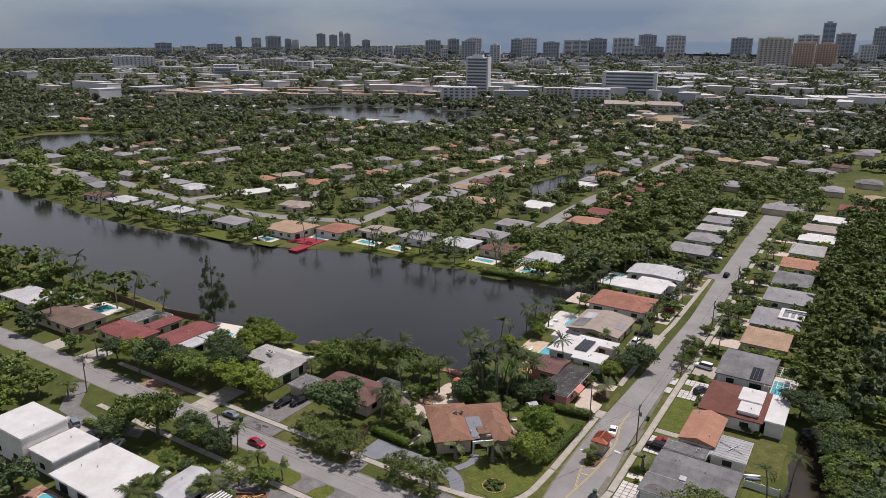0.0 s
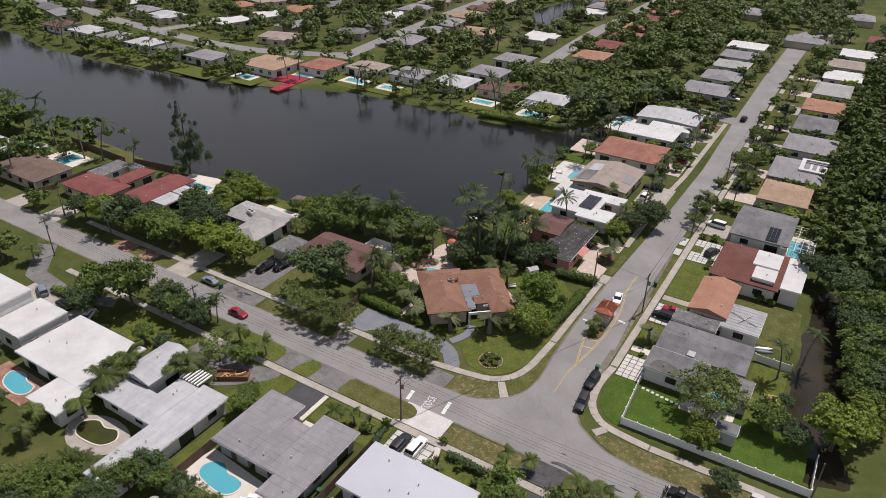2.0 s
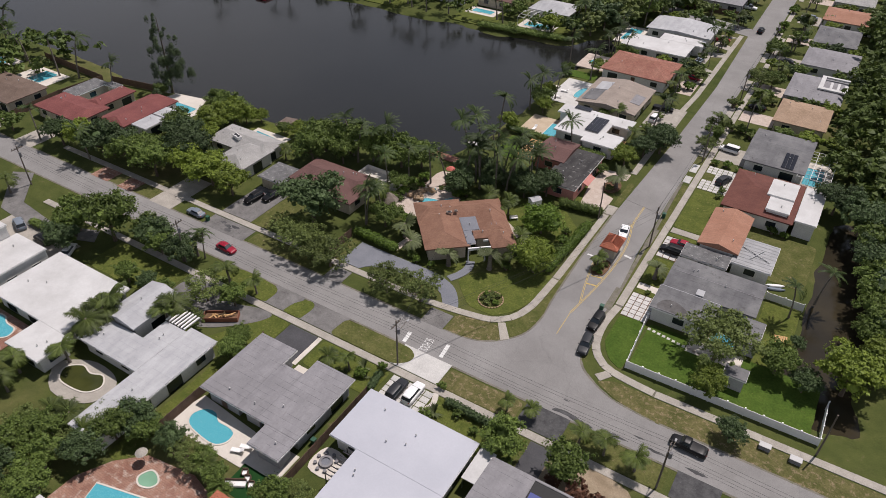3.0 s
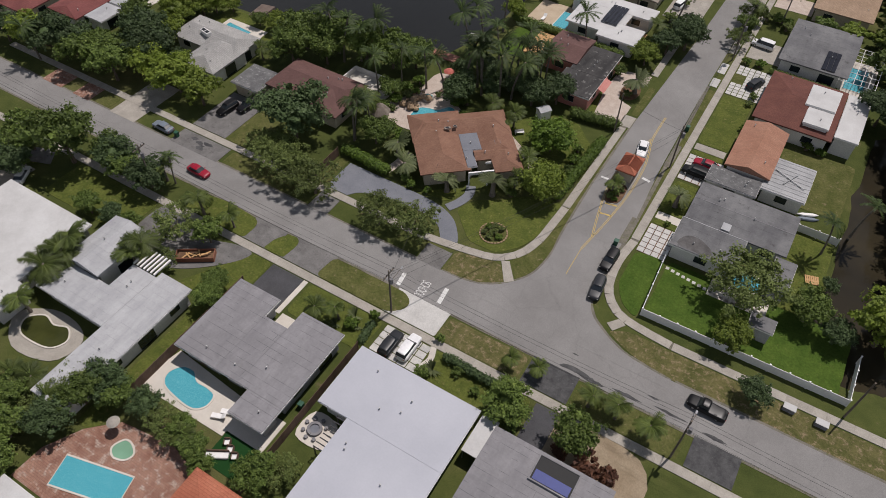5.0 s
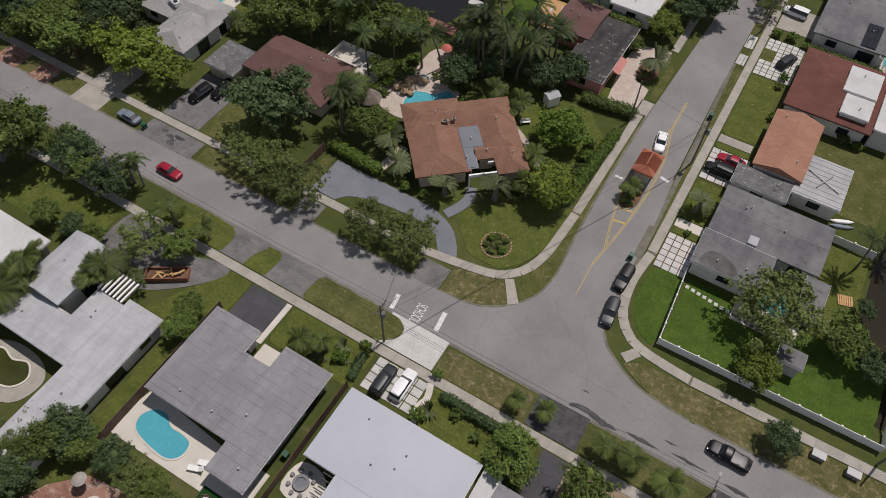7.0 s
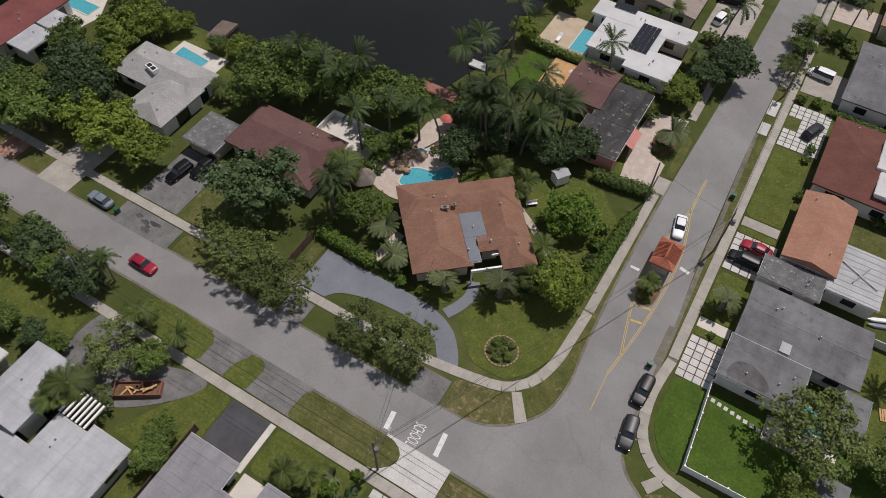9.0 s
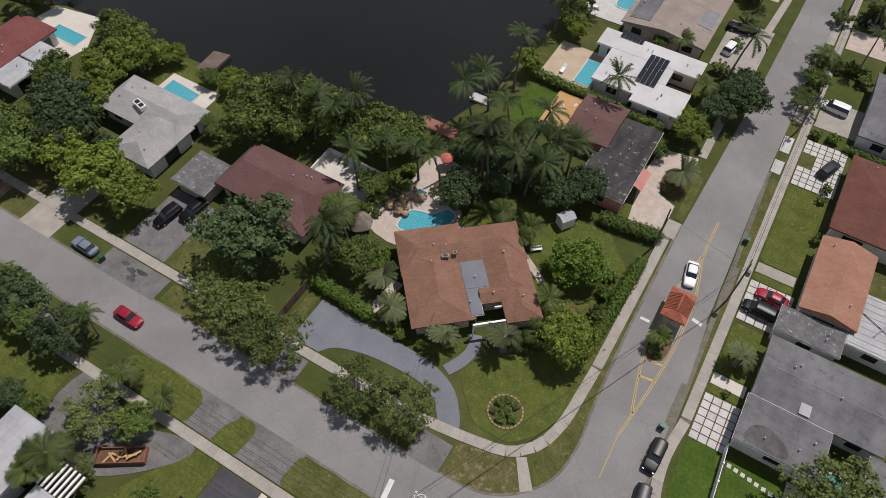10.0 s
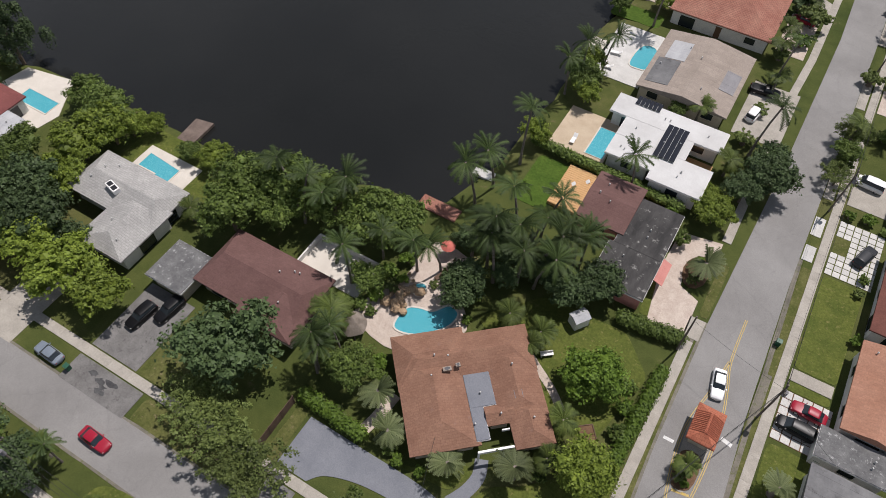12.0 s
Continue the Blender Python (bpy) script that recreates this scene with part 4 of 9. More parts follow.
house("dark grey hip-roofed street house", [(-23.0, 239.0, -11.4, 254.2, 1.3, "x", 0.9)], M_DARKROOF, M_WHITEWALL, 3.0, 0.6, seed=30)
house("salmon-roofed house behind a small car park", [(-23.4, 260.0, -8.6, 273.6, 1.2, "x", 0.5)], M_ORANGE, M_WHITEWALL, 3.0, 0.6, seed=31)
house("light grey gabled house with white walls", [(-22.6, 279.0, -10.8, 295.6, 1.5, "x", 0.3)], M_GREYTILE, M_WHITEWALL, 3.2, 0.6, seed=32)
house("white-roofed house near the end of the street", [(-22.0, 302.0, -9.0, 316.0, 0.5, "x", 0.3)], M_WHITEROOF, M_WHITEWALL, 3.0, 0.6, seed=33)
house("red-roofed house near the turning circle", [(-12.0, 372.0, 4.0, 386.0, 1.5, "x", 0.8)], M_REDMET, M_WHITEWALL, 3.0, 0.6, seed=34)
house("white flat-roofed house at the end of the street", [(-20.0, 340.0, -4.0, 354.0, 0)], M_WHITEROOF, M_WHITEWALL, 3.0, 0.6, seed=35)

house("taupe hip-roofed house near the end of the street", [(-22.5, 320.5, -9.5, 334.5, 1.4, "x", 0.7)], M_TAUPE, M_WHITEWALL, 3.0, 0.6, seed=49)
# south side
house("pale lavender-grey flat-roofed house", [(-52.8, 61.0, -36.0, 69.9, 0), (-48.6, 50.0, -36.0, 61.0, 0)], M_LAVROOF, M_WHITEWALL, 2.9, 0.6, seed=41, vents=4)
house("grey membrane-roofed house with a pool terrace", [(-72.6, 57.9, -65.9, 70.0, 0), (-65.9, 57.9, -62.2, 67.0, 0), (-62.2, 57.9, -55.6, 70.0, 0), (-60.7, 54.4, -55.6, 57.9, 0)], M_GREYROOF, M_GREYWALL, 2.95, 0.7, seed=42, vents=1)
house("light grey flat-roofed house with a stagnant pool", [(-94.6, 55.0, -82.2, 60.0, 0), (-82.2, 44.5, -76.8, 65.2, 0), (-86.5, 58.0, -82.2, 64.2, 0)], M_PALEROOF, M_WHITEWALL, 2.9, 0.6, seed=43, vents=2)
house("pale grey gabled upper wing of a flat house", [(-94.9, 60.0, -88.4, 69.0, 0.8, "y", 0.0)], M_PALEROOF, M_WHITEWALL, 3.6, 0.5, seed=44, vents=1)
house("white flat-roofed house with a kidney pool", [(-114.4, 54.2, -97.0, 66.2, 0), (-102.4, 48.8, -95.0, 54.2, 0)], M_WHITEROOF, M_WHITEWALL, 3.0, 0.6, seed=45, vents=2)
house("white two-storey modern house with stepped flat roofs", [(-136.0, 55.0, -124.0, 64.0, 0, "x", 0, 3.0), (-124.0, 56.0, -116.0, 65.0, 0, "x", 0, 0.6)], M_WHITEROOF, M_WHITEWALL, 3.2, 0.15, seed=46, vents=1)
house("grey low-roofed house at a dark driveway", [(-33.6, 56.0, -19.0, 69.2, 0.4, "x", 0.0)], M_GREYROOF, M_GREYWALL, 2.9, 0.6, seed=47)
house("low house under a red barrel-tile roof", [(-59.0, 37.0, -50.4, 47.8, 1.4, "y", 0.8)], M_BARREL, M_WHITEWALL, 2.9, 0.5, seed=56, vents=1)
house("small white flat-roofed house beside a brick terrace", [(-76.0, 28.0, -69.2, 36.4, 0)], M_WHITEROOF, M_WHITEWALL, 2.9, 0.5, seed=57, vents=1)
# along the near shore to the west
house("red-tiled house with an open court", [(-168.0, 97.0, -152.2, 105.6, 0.9, "x", 0.5), (-159.6, 104.6, -154.4, 114.6, 0.7, "y", 0.4)], M_REDMET, M_BEIGEWALL, 2.9, 0.5, seed=51)
house("grey flat-roofed wings round an open court", [(-168.6, 105.0, -163.6, 114.0, 0), (-163.6, 112.8, -159.6, 115.0, 0)], M_MOTTLED, M_BEIGEWALL, 2.9, 0.4, seed=58, vents=1)
house("red flat-tiled house with white additions", [(-150.2, 101.0, -142.0, 116.4, 0.8, "y", 0.4)], M_REDMET, M_WHITEWALL, 2.9, 0.5, seed=52)
house("low grey and white flat-roofed additions", [(-142.0, 103.0, -137.4, 108.6, 0), (-142.0, 109.0, -138.4, 113.0, 0)], M_PALEROOF, M_WHITEWALL, 2.7, 0.4, seed=59, vents=1)
house("brown shingled house with a garden pool", [(-192.5, 94.0, -173.4, 104.6, 1.1, "x", 0.5)], M_BROWN, M_BEIGEWALL, 2.9, 0.5, seed=53)
house("white flat-roofed house by the western shore", [(-216.0, 97.0, -199.0, 107.0, 0)], M_PALEROOF, M_WHITEWALL, 2.9, 0.5, seed=54)
# the far shore
SHORE_ROW = "houses on the far shore"
house("beige flat-tiled house with a lakeside pool", [(-210.5, 196.5, -192.0, 213.0, 1.0, "x", 0.6)], M_TAN, M_WHITEWALL, 3.0, 0.6, seed=61, group=SHORE_ROW)
house("terracotta house with a red lakeside deck", [(-190.0, 207.0, -177.0, 221.0, 1.3, "x", 0.7)], M_TERRA, M_WHITEWALL, 3.0, 0.6, seed=62, group=SHORE_ROW)
house("pale house with a wide white terrace", [(-174.5, 215.5, -160.5, 227.0, 0.8, "x", 0.5)], M_TAUPE, M_WHITEWALL, 3.0, 0.6, seed=63, group=SHORE_ROW)
house("grey house with a small pool", [(-156.0, 217.0, -142.5, 229.0, 1.0, "x", 0.5)], M_GREYROOF, M_WHITEWALL, 3.0, 0.6, seed=64, group=SHORE_ROW)
house("light grey house among palms", [(-138.0, 217.0, -124.0, 230.0, 1.0, "x", 0.5)], M_PALEROOF, M_WHITEWALL, 3.0, 0.6, seed=65, group=SHORE_ROW)
house("dark brown house with a covered terrace", [(-121.0, 220.0, -108.5, 231.0, 0.9, "x", 0.6)], M_MAROON, M_BEIGEWALL, 3.0, 0.6, seed=66, group=SHORE_ROW)
house("light grey hip-roofed house with a pool cage", [(-102.0, 219.0, -88.5, 230.0, 1.3, "x", 0.8)], M_PALEROOF, M_WHITEWALL, 3.0, 0.6, seed=67, group=SHORE_ROW)
for k, (x, m_) in enumerate(((-228, M_GREYROOF), (-246, M_DARKROOF), (-264, M_PALEROOF), (-283, M_GREYROOF), (-302, M_PALEROOF), (-322, M_MAROON))):
    house("low grey house on the far shore", [(x - 8, 193, x + 7, 204, 0.8, "x", 0.5)], m_, M_WHITEWALL, 3.0, 0.6, seed=70 + k, group=SHORE_ROW, vents=1)

# ---- trees ----
def leaf_soup(rnd, n, lobes, size, lift=0.5, twig=30):
    """Vertices and faces of n small leaves over lobes (x, y, z, radius, squash). They hang in twigs of some leaves each, with gaps between; twig 0: an even, rounded coat."""
    wts = np.array([q[3] ** 2 for q in lobes])
    m = max(6, n // twig) if twig else n
    L = np.array(lobes)[rnd.choice(len(lobes), m, p=wts / wts.sum())]
    d = rnd.normal(size=(m, 3))
    d /= np.linalg.norm(d, axis=1)[:, None]
    d[:, 2] = np.where(rnd.random(m) < 0.75, np.abs(d[:, 2]), d[:, 2])
    flat = np.stack([np.ones(m), np.ones(m), L[:, 4]], -1)
    if twig:
        c = L[:, :3] + d * (L[:, 3] * (0.62 + 0.5 * rnd.random(m) ** 0.7))[:, None] * flat
        reach = np.minimum(L[:, 3] * 0.3, 0.62) * rnd.uniform(0.6, 1.35, m)
        pick = rnd.integers(0, m, n)
        o = rnd.normal(size=(n, 3)) * np.array((0.62, 0.62, 0.36))
        c = c[pick] + o * reach[pick][:, None]
        a = rnd.normal(size=(n, 3)) * 0.55 + d[pick] * 0.5 + o * 0.45 + np.array((0.0, 0.0, lift))
    else:
        rad = L[:, 3] * (0.72 + 0.33 * rnd.random(n) + 0.12 * np.sin(7 * d[:, 0] + 6 * d[:, 1] + 5 * d[:, 2]))
        c = L[:, :3] + d * rad[:, None] * flat
        a = rnd.normal(size=(n, 3)) * 0.38 + d * 1.1 + np.array((0.0, 0.0, lift * 0.4))
    a /= np.linalg.norm(a, axis=1)[:, None]
    u = np.cross(a, rnd.normal(size=(n, 3)))
    u /= np.linalg.norm(u, axis=1)[:, None]
    v = np.cross(a, u)
    s = (size * (0.6 + 0.8 * rnd.random(n)))[:, None]
    k = s * 0.8
    V = np.stack([c - u * s, c + u * s * 0.7 - v * k, c + u * s * 0.5 + v * k + a * s * 0.2], 1).reshape(-1, 3)
    Fc = np.arange(3 * n).reshape(n, 3)
    return V, Fc


def soup_mesh(name, V, Fc, material):
    me = bpy.data.meshes.new(name)
    me.from_pydata(V, [], Fc.tolist())
    me.materials.append(material)
    return me


def lump(lobes, scale=0.78, sub=2):
    """The dark inner body of a crown."""
    bm = bmesh.new()
    for x, y, z, r, q in lobes:
        g = bmesh.ops.create_icosphere(bm, subdivisions=sub, radius=r * scale)
        for w in g["verts"]:
            f = 1 + 0.25 * noise.noise(w.co * (1.5 / r) + Vector((x, y, z)))
            w.co = Vector((w.co.x * f + x, w.co.y * f + y, w.co.z * q * f + z))
    return bm


def broadleaf(seed, material, r=4.0, h=7.0, n=2000, spread=0.55, leaf=0.19, squash=0.75, lobes_n=15, label="", category="tree", dense=True, twig=30):
    """A template tree at the origin: trunk with limbs, crown of leaf clusters."""
    rnd = np.random.default_rng(seed)
    t = tagged(empty("tree", 0, 0), label, category)
    zc = h - r * squash * 0.95
    lobes = [(0, 0, zc, r * 0.62, squash)]
    for k in range(lobes_n):
        a = 6.2832 * k / lobes_n + rnd.uniform(-0.4, 0.4)
        q = r * spread * rnd.uniform(0.55, 1.45)
        lobes.append((q * math.cos(a), q * math.sin(a), zc + rnd.uniform(-0.3, 0.42) * r * (1.3 - q / r), r * rnd.uniform(0.22, 0.46), squash))
    V, Fc = leaf_soup(rnd, n, lobes, leaf, 0.5, twig)
    cr = new("crown", soup_mesh("crown", V, Fc, material))
    cr.parent = t
    if dense:
        part("inner_foliage", lump(lobes, 0.58 if twig > 20 else 0.78, 1), material, cr)
    tb = bmesh.new()
    tube(tb, [(0, 0, -0.3), (0.05, 0, zc * 0.3), (0.1, 0.05, zc * 0.6), (0, 0, zc)], [0.3, 0.22, 0.18, 0.08], 8)
    for q in lobes[1:6]:
        tube(tb, [(0.05, 0, zc * 0.45), (q[0] * 0.5, q[1] * 0.5, zc * 0.75), (q[0], q[1], q[2])], [0.12, 0.08, 0.03], 5)
    part("trunk", tb, M_BARK, t)
    return t


def frond(V, Fc, base, yaw, up, length, droop, rnd, leaflet=0.6, pairs=14, width=0.075):
    """One feathered frond appended to vertex and face lists."""
    ca, sa = math.cos(yaw), math.sin(yaw)
    pts = []
    for k in range(pairs + 1):
        s = k / pairs
        ang = up - droop * s ** 1.3
        if k == 0:
            rr, zz = 0.0, 0.0
        else:
            rr += length / pairs * math.cos(ang)
            zz += length / pairs * math.sin(ang)
        pts.append((rr, zz))
    first = len(V)
    for r0, z0 in pts:
        V.append((base[0] + r0 * ca, base[1] + r0 * sa, base[2] + z0))
    for k in range(1, pairs):
        r0, z0 = pts[k]
        s = k / pairs
        ll = leaflet * (0.45 + 1.1 * math.sin(math.pi * min(1, s * 0.9 + 0.08)) * 0.6) * rnd.uniform(0.8, 1.2)
        fx = 0.45 + 0.5 * s
        for side in (-1, 1):
            lx, ly, lz = r0 + ll * fx, side * ll * 0.85, z0 - ll * rnd.uniform(0.2, 0.55)
            V.append((base[0] + lx * ca - ly * sa, base[1] + lx * sa + ly * ca, base[2] + lz))
            Fc.append((first + k, first + k + 1, len(V) - 1))


def palm(seed, h=9.0, fronds=20, length=3.4, material=None, lean=0.8, label="", stiff=False, trunk_r=0.16, leaflet=0.52):
    rnd = random.Random(seed)
    t = tagged(empty("palm_tree", 0, 0), label, "palm tree")
    a = rnd.uniform(0, 6.28)
    lx, ly = lean * math.cos(a), lean * math.sin(a)
    tb = bmesh.new()
    tube(tb, [(0, 0, -0.3), (lx * 0.12, ly * 0.12, h * 0.3), (lx * 0.5, ly * 0.5, h * 0.7), (lx, ly, h)], [trunk_r * 1.7, trunk_r * 1.1, trunk_r, trunk_r * 0.9], 8)
    part("trunk", tb, M_PALMBARK, t)
    V, Fc = [], []
    for k in range(fronds):
        if stiff:
            up = math.radians(80 - 100 * ((k * 0.618) % 1) ** 0.8)
            frond(V, Fc, (lx, ly, h), k * 2.39996 + rnd.uniform(-0.15, 0.15), up, length * rnd.uniform(0.85, 1.1), 0.75, rnd, 0.3, 12, 0.07)
        else:
            up = math.radians(68 - 85 * ((k * 0.618) % 1))
            frond(V, Fc, (lx, ly, h), k * 2.39996 + rnd.uniform(-0.2, 0.2), up, length * rnd.uniform(0.85, 1.12), rnd.uniform(0.9, 1.5), rnd, leaflet, 16)
    cr = new("crown", soup_mesh("crown", np.array(V), np.array(Fc), material or M_PALM))
    cr.parent = t
    return t


T_MID = [broadleaf(101 + k, M_LEAF_A, 4.0, 7.0, 5300, label="leafy mid-green garden tree with a rounded crown") for k in range(3)]
T_DARK = [broadleaf(111 + k, M_LEAF_B, 4.0, 7.0, 5300, label="dense dark green garden tree") for k in range(3)]
T_BRIGHT = [broadleaf(121 + k, M_LEAF_C, 4.0, 7.0, 5200, 0.6, 0.2, label="bright yellow-green garden tree") for k in range(3)]
T_OLIVE = [broadleaf(131 + k, M_LEAF_D, 4.0, 6.5, 4800, 0.72, 0.17, 0.7, 19, dense=False, label="open olive-green tree with thin foliage") for k in range(2)]
T_ROUND = [broadleaf(161, M_LEAF_C, 3.6, 6.4, 7500, 0.5, 0.17, 0.88, 26, twig=14, label="dense round bright green lawn tree")]
T_ROUNDDARK = [broadleaf(162, M_HEDGE, 3.6, 6.0, 7500, 0.5, 0.17, 0.86, 26, twig=14, label="dense round green lawn tree")]
T_THIN = [broadleaf(136, M_LEAF_D, 4.0, 6.5, 8000, 0.74, 0.15, 0.7, 24, dense=False, label="thin see-through garden tree over a patio")]
T_LITE = [broadleaf(171 + k, m_, 4.0, 7.0, 1500, 0.6, 0.33, label="leafy green garden tree up the street") for k, m_ in enumerate((M_LEAF_A, M_LEAF_D, M_LEAF_C, M_LEAF_B))]
T_SHRUB = [broadleaf(141 + k, m_, 1.0, 1.5, 700, 0.55, 0.13, 0.8, 8, label="low rounded garden shrub", category="shrub") for k, m_ in enumerate((M_LEAF_A, M_HEDGE, M_LEAF_D))]
T_RED = broadleaf(151, M_REDLEAF, 1.0, 1.5, 700, 0.55, 0.13, 0.8, 8, label="reddish low garden shrub", category="shrub")
T_COCO = [palm(201 + k, 9.0, 19, 3.3, lean=1.0 + 0.4 * k, label="tall coconut palm with arching feathery fronds") for k in range(4)]
T_SHORT = [palm(211 + k, 3.6, 30, 2.3, M_YOUNGPALM, lean=0.3, leaflet=0.62, label="short feathery garden palm") for k in range(3)]
T_DATE = [palm(221 + k, 2.6, 58, 2.2, M_DATE, 0.1, "stout date palm with a round grey-green crown", True, 0.3) for k in range(2)]
ALL_TEMPLATES = T_MID + T_DARK + T_BRIGHT + T_OLIVE + T_THIN + T_ROUND + T_ROUNDDARK + T_LITE + T_SHRUB + [T_RED] + T_COCO + T_SHORT + T_DATE
tree_rnd = random.Random(7)


def plant(kinds, spots, base_r=None, group=""):
    """spots: (x, y, size factor)."""
    for x, y, s in spots:
        k = tree_rnd.choice(kinds)
        o = copy_thing(k, pose(x, y, 0, 0, 0, tree_rnd.uniform(0, 360)) @ Matrix.Diagonal((s, s, s * tree_rnd.uniform(0.92, 1.08), 1)))
        if group:
            tagged(o, group=group)


# big and small trees round the corner house and its neighbours
plant(T_DARK, [(-87.3, 98.9, 1.42), (-120.9, 100.9, 1.2), (-69.0, 121.0, 0.8), (-54.5, 130.2, 0.85), (-126, 104, 1.2), (-58, 127.5, 0.8)])
plant(T_OLIVE, [(-83.0, 91.2, 0.85), (-79.6, 89.8, 0.7), (-76.4, 90.2, 0.85), (-64.4, 89.9, 0.72), (-58.6, 91.0, 0.8), (-86.6, 92.6, 0.8)])
plant(T_ROUND, [(-46.4, 107.5, 1.0)])
plant(T_ROUNDDARK, [(-50.1, 118.4, 1.02)])
plant(T_THIN, [(-14.8, 103.4, 1.15)])
plant(T_BRIGHT, [(-112.2, 97.8, 1.15), (-106.2, 97.2, 0.95), (-127.5, 113.5, 1.0), (-125.8, 107.5, 0.9), (-119.5, 98.4, 1.0), (-126, 118, 1.0), (-14.2, 96.4, 0.7)])
plant(T_MID, [(-100.6, 114.8, 1.15), (-101.9, 120.4, 1.1), (-97.0, 122.8, 1.1), (-90.4, 123.6, 1.1), (-84.6, 123.8, 1.05), (-95.6, 118.4, 0.85), (-81.0, 126.0, 0.9),
              (-75.2, 104.8, 0.75), (-128.2, 119.6, 1.0), (-135.4, 121.9, 0.75), (-131.6, 121.6, 0.85), (-133.4, 108.4, 0.9), (-80.6, 116.6, 0.6)])
plant(T_MID + T_DARK, [(-40.8, 158.8, 0.95), (-41.8, 163.2, 0.7), (-43.4, 155.4, 0.75), (-57, 167.0, 0.4), (-48.4, 143.8, 0.35)])
plant(T_BRIGHT, [(-45.6, 149.8, 0.7), (-47.0, 152.6, 0.5)])
plant(T_MID + T_OLIVE, [(-32.6, 170.6, 0.6), (-32.4, 175.6, 0.6), (-32.6, 165.6, 0.55), (-29.5, 205, 0.8), (-27, 207, 0.7), (-31.0, 230, 0.7)])
plant(T_MID + T_DARK, [(-6.6, 105.4, 0.75), (4.6, 111, 0.8), (4.4, 119, 0.75), (4.8, 127, 0.8), (5.2, 134, 0.9), (4.9, 142, 0.9), (8, 121, 1.1), (-9.4, 90.0, 0.55)])
plant(T_MID + T_DARK + T_BRIGHT, [(-139.2, 93.4, 1.2), (-131.3, 94.0, 1.15), (-145.3, 93.2, 1.0), (-124.2, 94.2, 1.15), (-129.4, 97.0, 1.0), (-115.8, 100.4, 0.8), (-151, 92, 0.9), (-136, 96, 0.9)])
plant(T_MID + T_DARK, [(-113.2, 75.4, 1.4), (-106.0, 78.3, 0.85), (-98.5, 77.8, 0.85), (-103.0, 77.2, 0.7), (-101.8, 69.2, 0.55), (-97.5, 69.6, 0.5), (-94.4, 70.2, 0.45), (-108.6, 79.0, 0.7), (-121, 74, 1.0), (-118.5, 69, 0.8)])
plant(T_MID + T_DARK + T_OLIVE, [(-76.3, 49.8, 0.7), (-77.4, 47.3, 0.65), (-78.0, 43.2, 0.7), (-70.2, 50.6, 0.5), (-66.4, 49.8, 0.5), (-61.8, 49.6, 0.5), (-53.8, 51.0, 0.6), (-51.4, 52.8, 0.45), (-81.0, 42.6, 0.6), (-81.4, 39.8, 0.7), (-78.5, 36.5, 0.7), (-88.0, 42.0, 0.6), (-101, 41, 0.8), (-107, 46, 0.6), (-91.5, 37, 0.7), (-84, 35, 0.8), (-79.6, 48.4, 0.6), (-74.0, 49.4, 0.55), (-64.2, 50.6, 0.45), (-84.6, 43.2, 0.7), (-87.0, 39.5, 0.7), (-59.8, 48.4, 0.4), (-97, 36, 0.9), (-110, 40, 0.9), (-75.0, 66.0, 0.55), (-76.0, 68.5, 0.5)])
plant(T_SHORT, [(-83.6, 46.0, 0.9), (-80.0, 45.2, 0.8), (-86.0, 45.0, 0.9), (-98.6, 47.6, 0.9), (-96.8, 44.6, 0.8), (-68.4, 50.2, 0.6), (-63.6, 49.8, 0.7)])
plant(T_OLIVE + T_MID, [(-87.4, 72.8, 0.75), (-82.8, 74.2, 0.6), (-84.8, 67.4, 0.45), (-33.9, 72.4, 0.75), (-25.6, 73.0, 0.75), (-35.0, 74.4, 0.5)])
plant(T_SHORT, [(-25.9, 78.6, 0.85), (-22.5, 78.8, 0.85), (-18.3, 78.6, 0.85), (-36.4, 78.6, 0.6), (-33.2, 79.4, 0.6), (-62.0, 71.9, 0.75), (-59.2, 73.1, 0.75), (-87.5, 77.8, 1.05), (-82.0, 78.2, 0.8), (-97.6, 80.2, 1.1),
                (-80.4, 109.2, 1.2), (-57.9, 120.6, 0.9), (-62.1, 120.9, 0.9), (-58.5, 118.6, 0.8), (-50.8, 107.2, 0.8), (-51.0, 111.4, 0.9), (-106.6, 113.0, 0.8), (-87.5, 66.6, 1.2), (-87.4, 65.0, 1.1), (-95.8, 57.4, 1.3), (-95.9, 62.0, 1.4), (-94.3, 52.6, 1.1), (-95.7, 60.2, 1.2), (-37.6, 114.6, 0.7), (-54, 168, 0.9), (-47, 189, 1.0), (-47.2, 195, 0.9)])
plant(T_DATE, [(-70.4, 104.2, 1.1), (-66.9, 101.0, 1.0), (-59.5, 101.3, 1.1), (-53.1, 104.3, 1.2), (-43.9, 140.6, 1.15), (-28.2, 117.0, 1.0)])
plant(T_COCO, [(-74.9, 135.2, 1.0), (-73.2, 145.6, 1.0), (-74.4, 139.6, 0.95), (-57.4, 149.3, 0.85), (-67.4, 133.0, 1.0), (-71.2, 127.6, 0.95), (-76.1, 121.8, 0.9), 
               (-89.7, 123.9, 1.0), (-95.8, 122.3, 1.0), (-78.8, 103.9, 0.75), (-58.5, 131.3, 0.9), (-61.9, 127.3, 0.95), (-66.8, 125.4, 1.0), (-82.3, 115.8, 0.8), 
               (-44.8, 165.0, 0.95), (-63.5, 129.5, 1.0), (-69.0, 129.4, 1.05), (-64.6, 134.6, 0.9), (-60.0, 134.0, 0.9), (-81.0, 121.2, 0.8)])
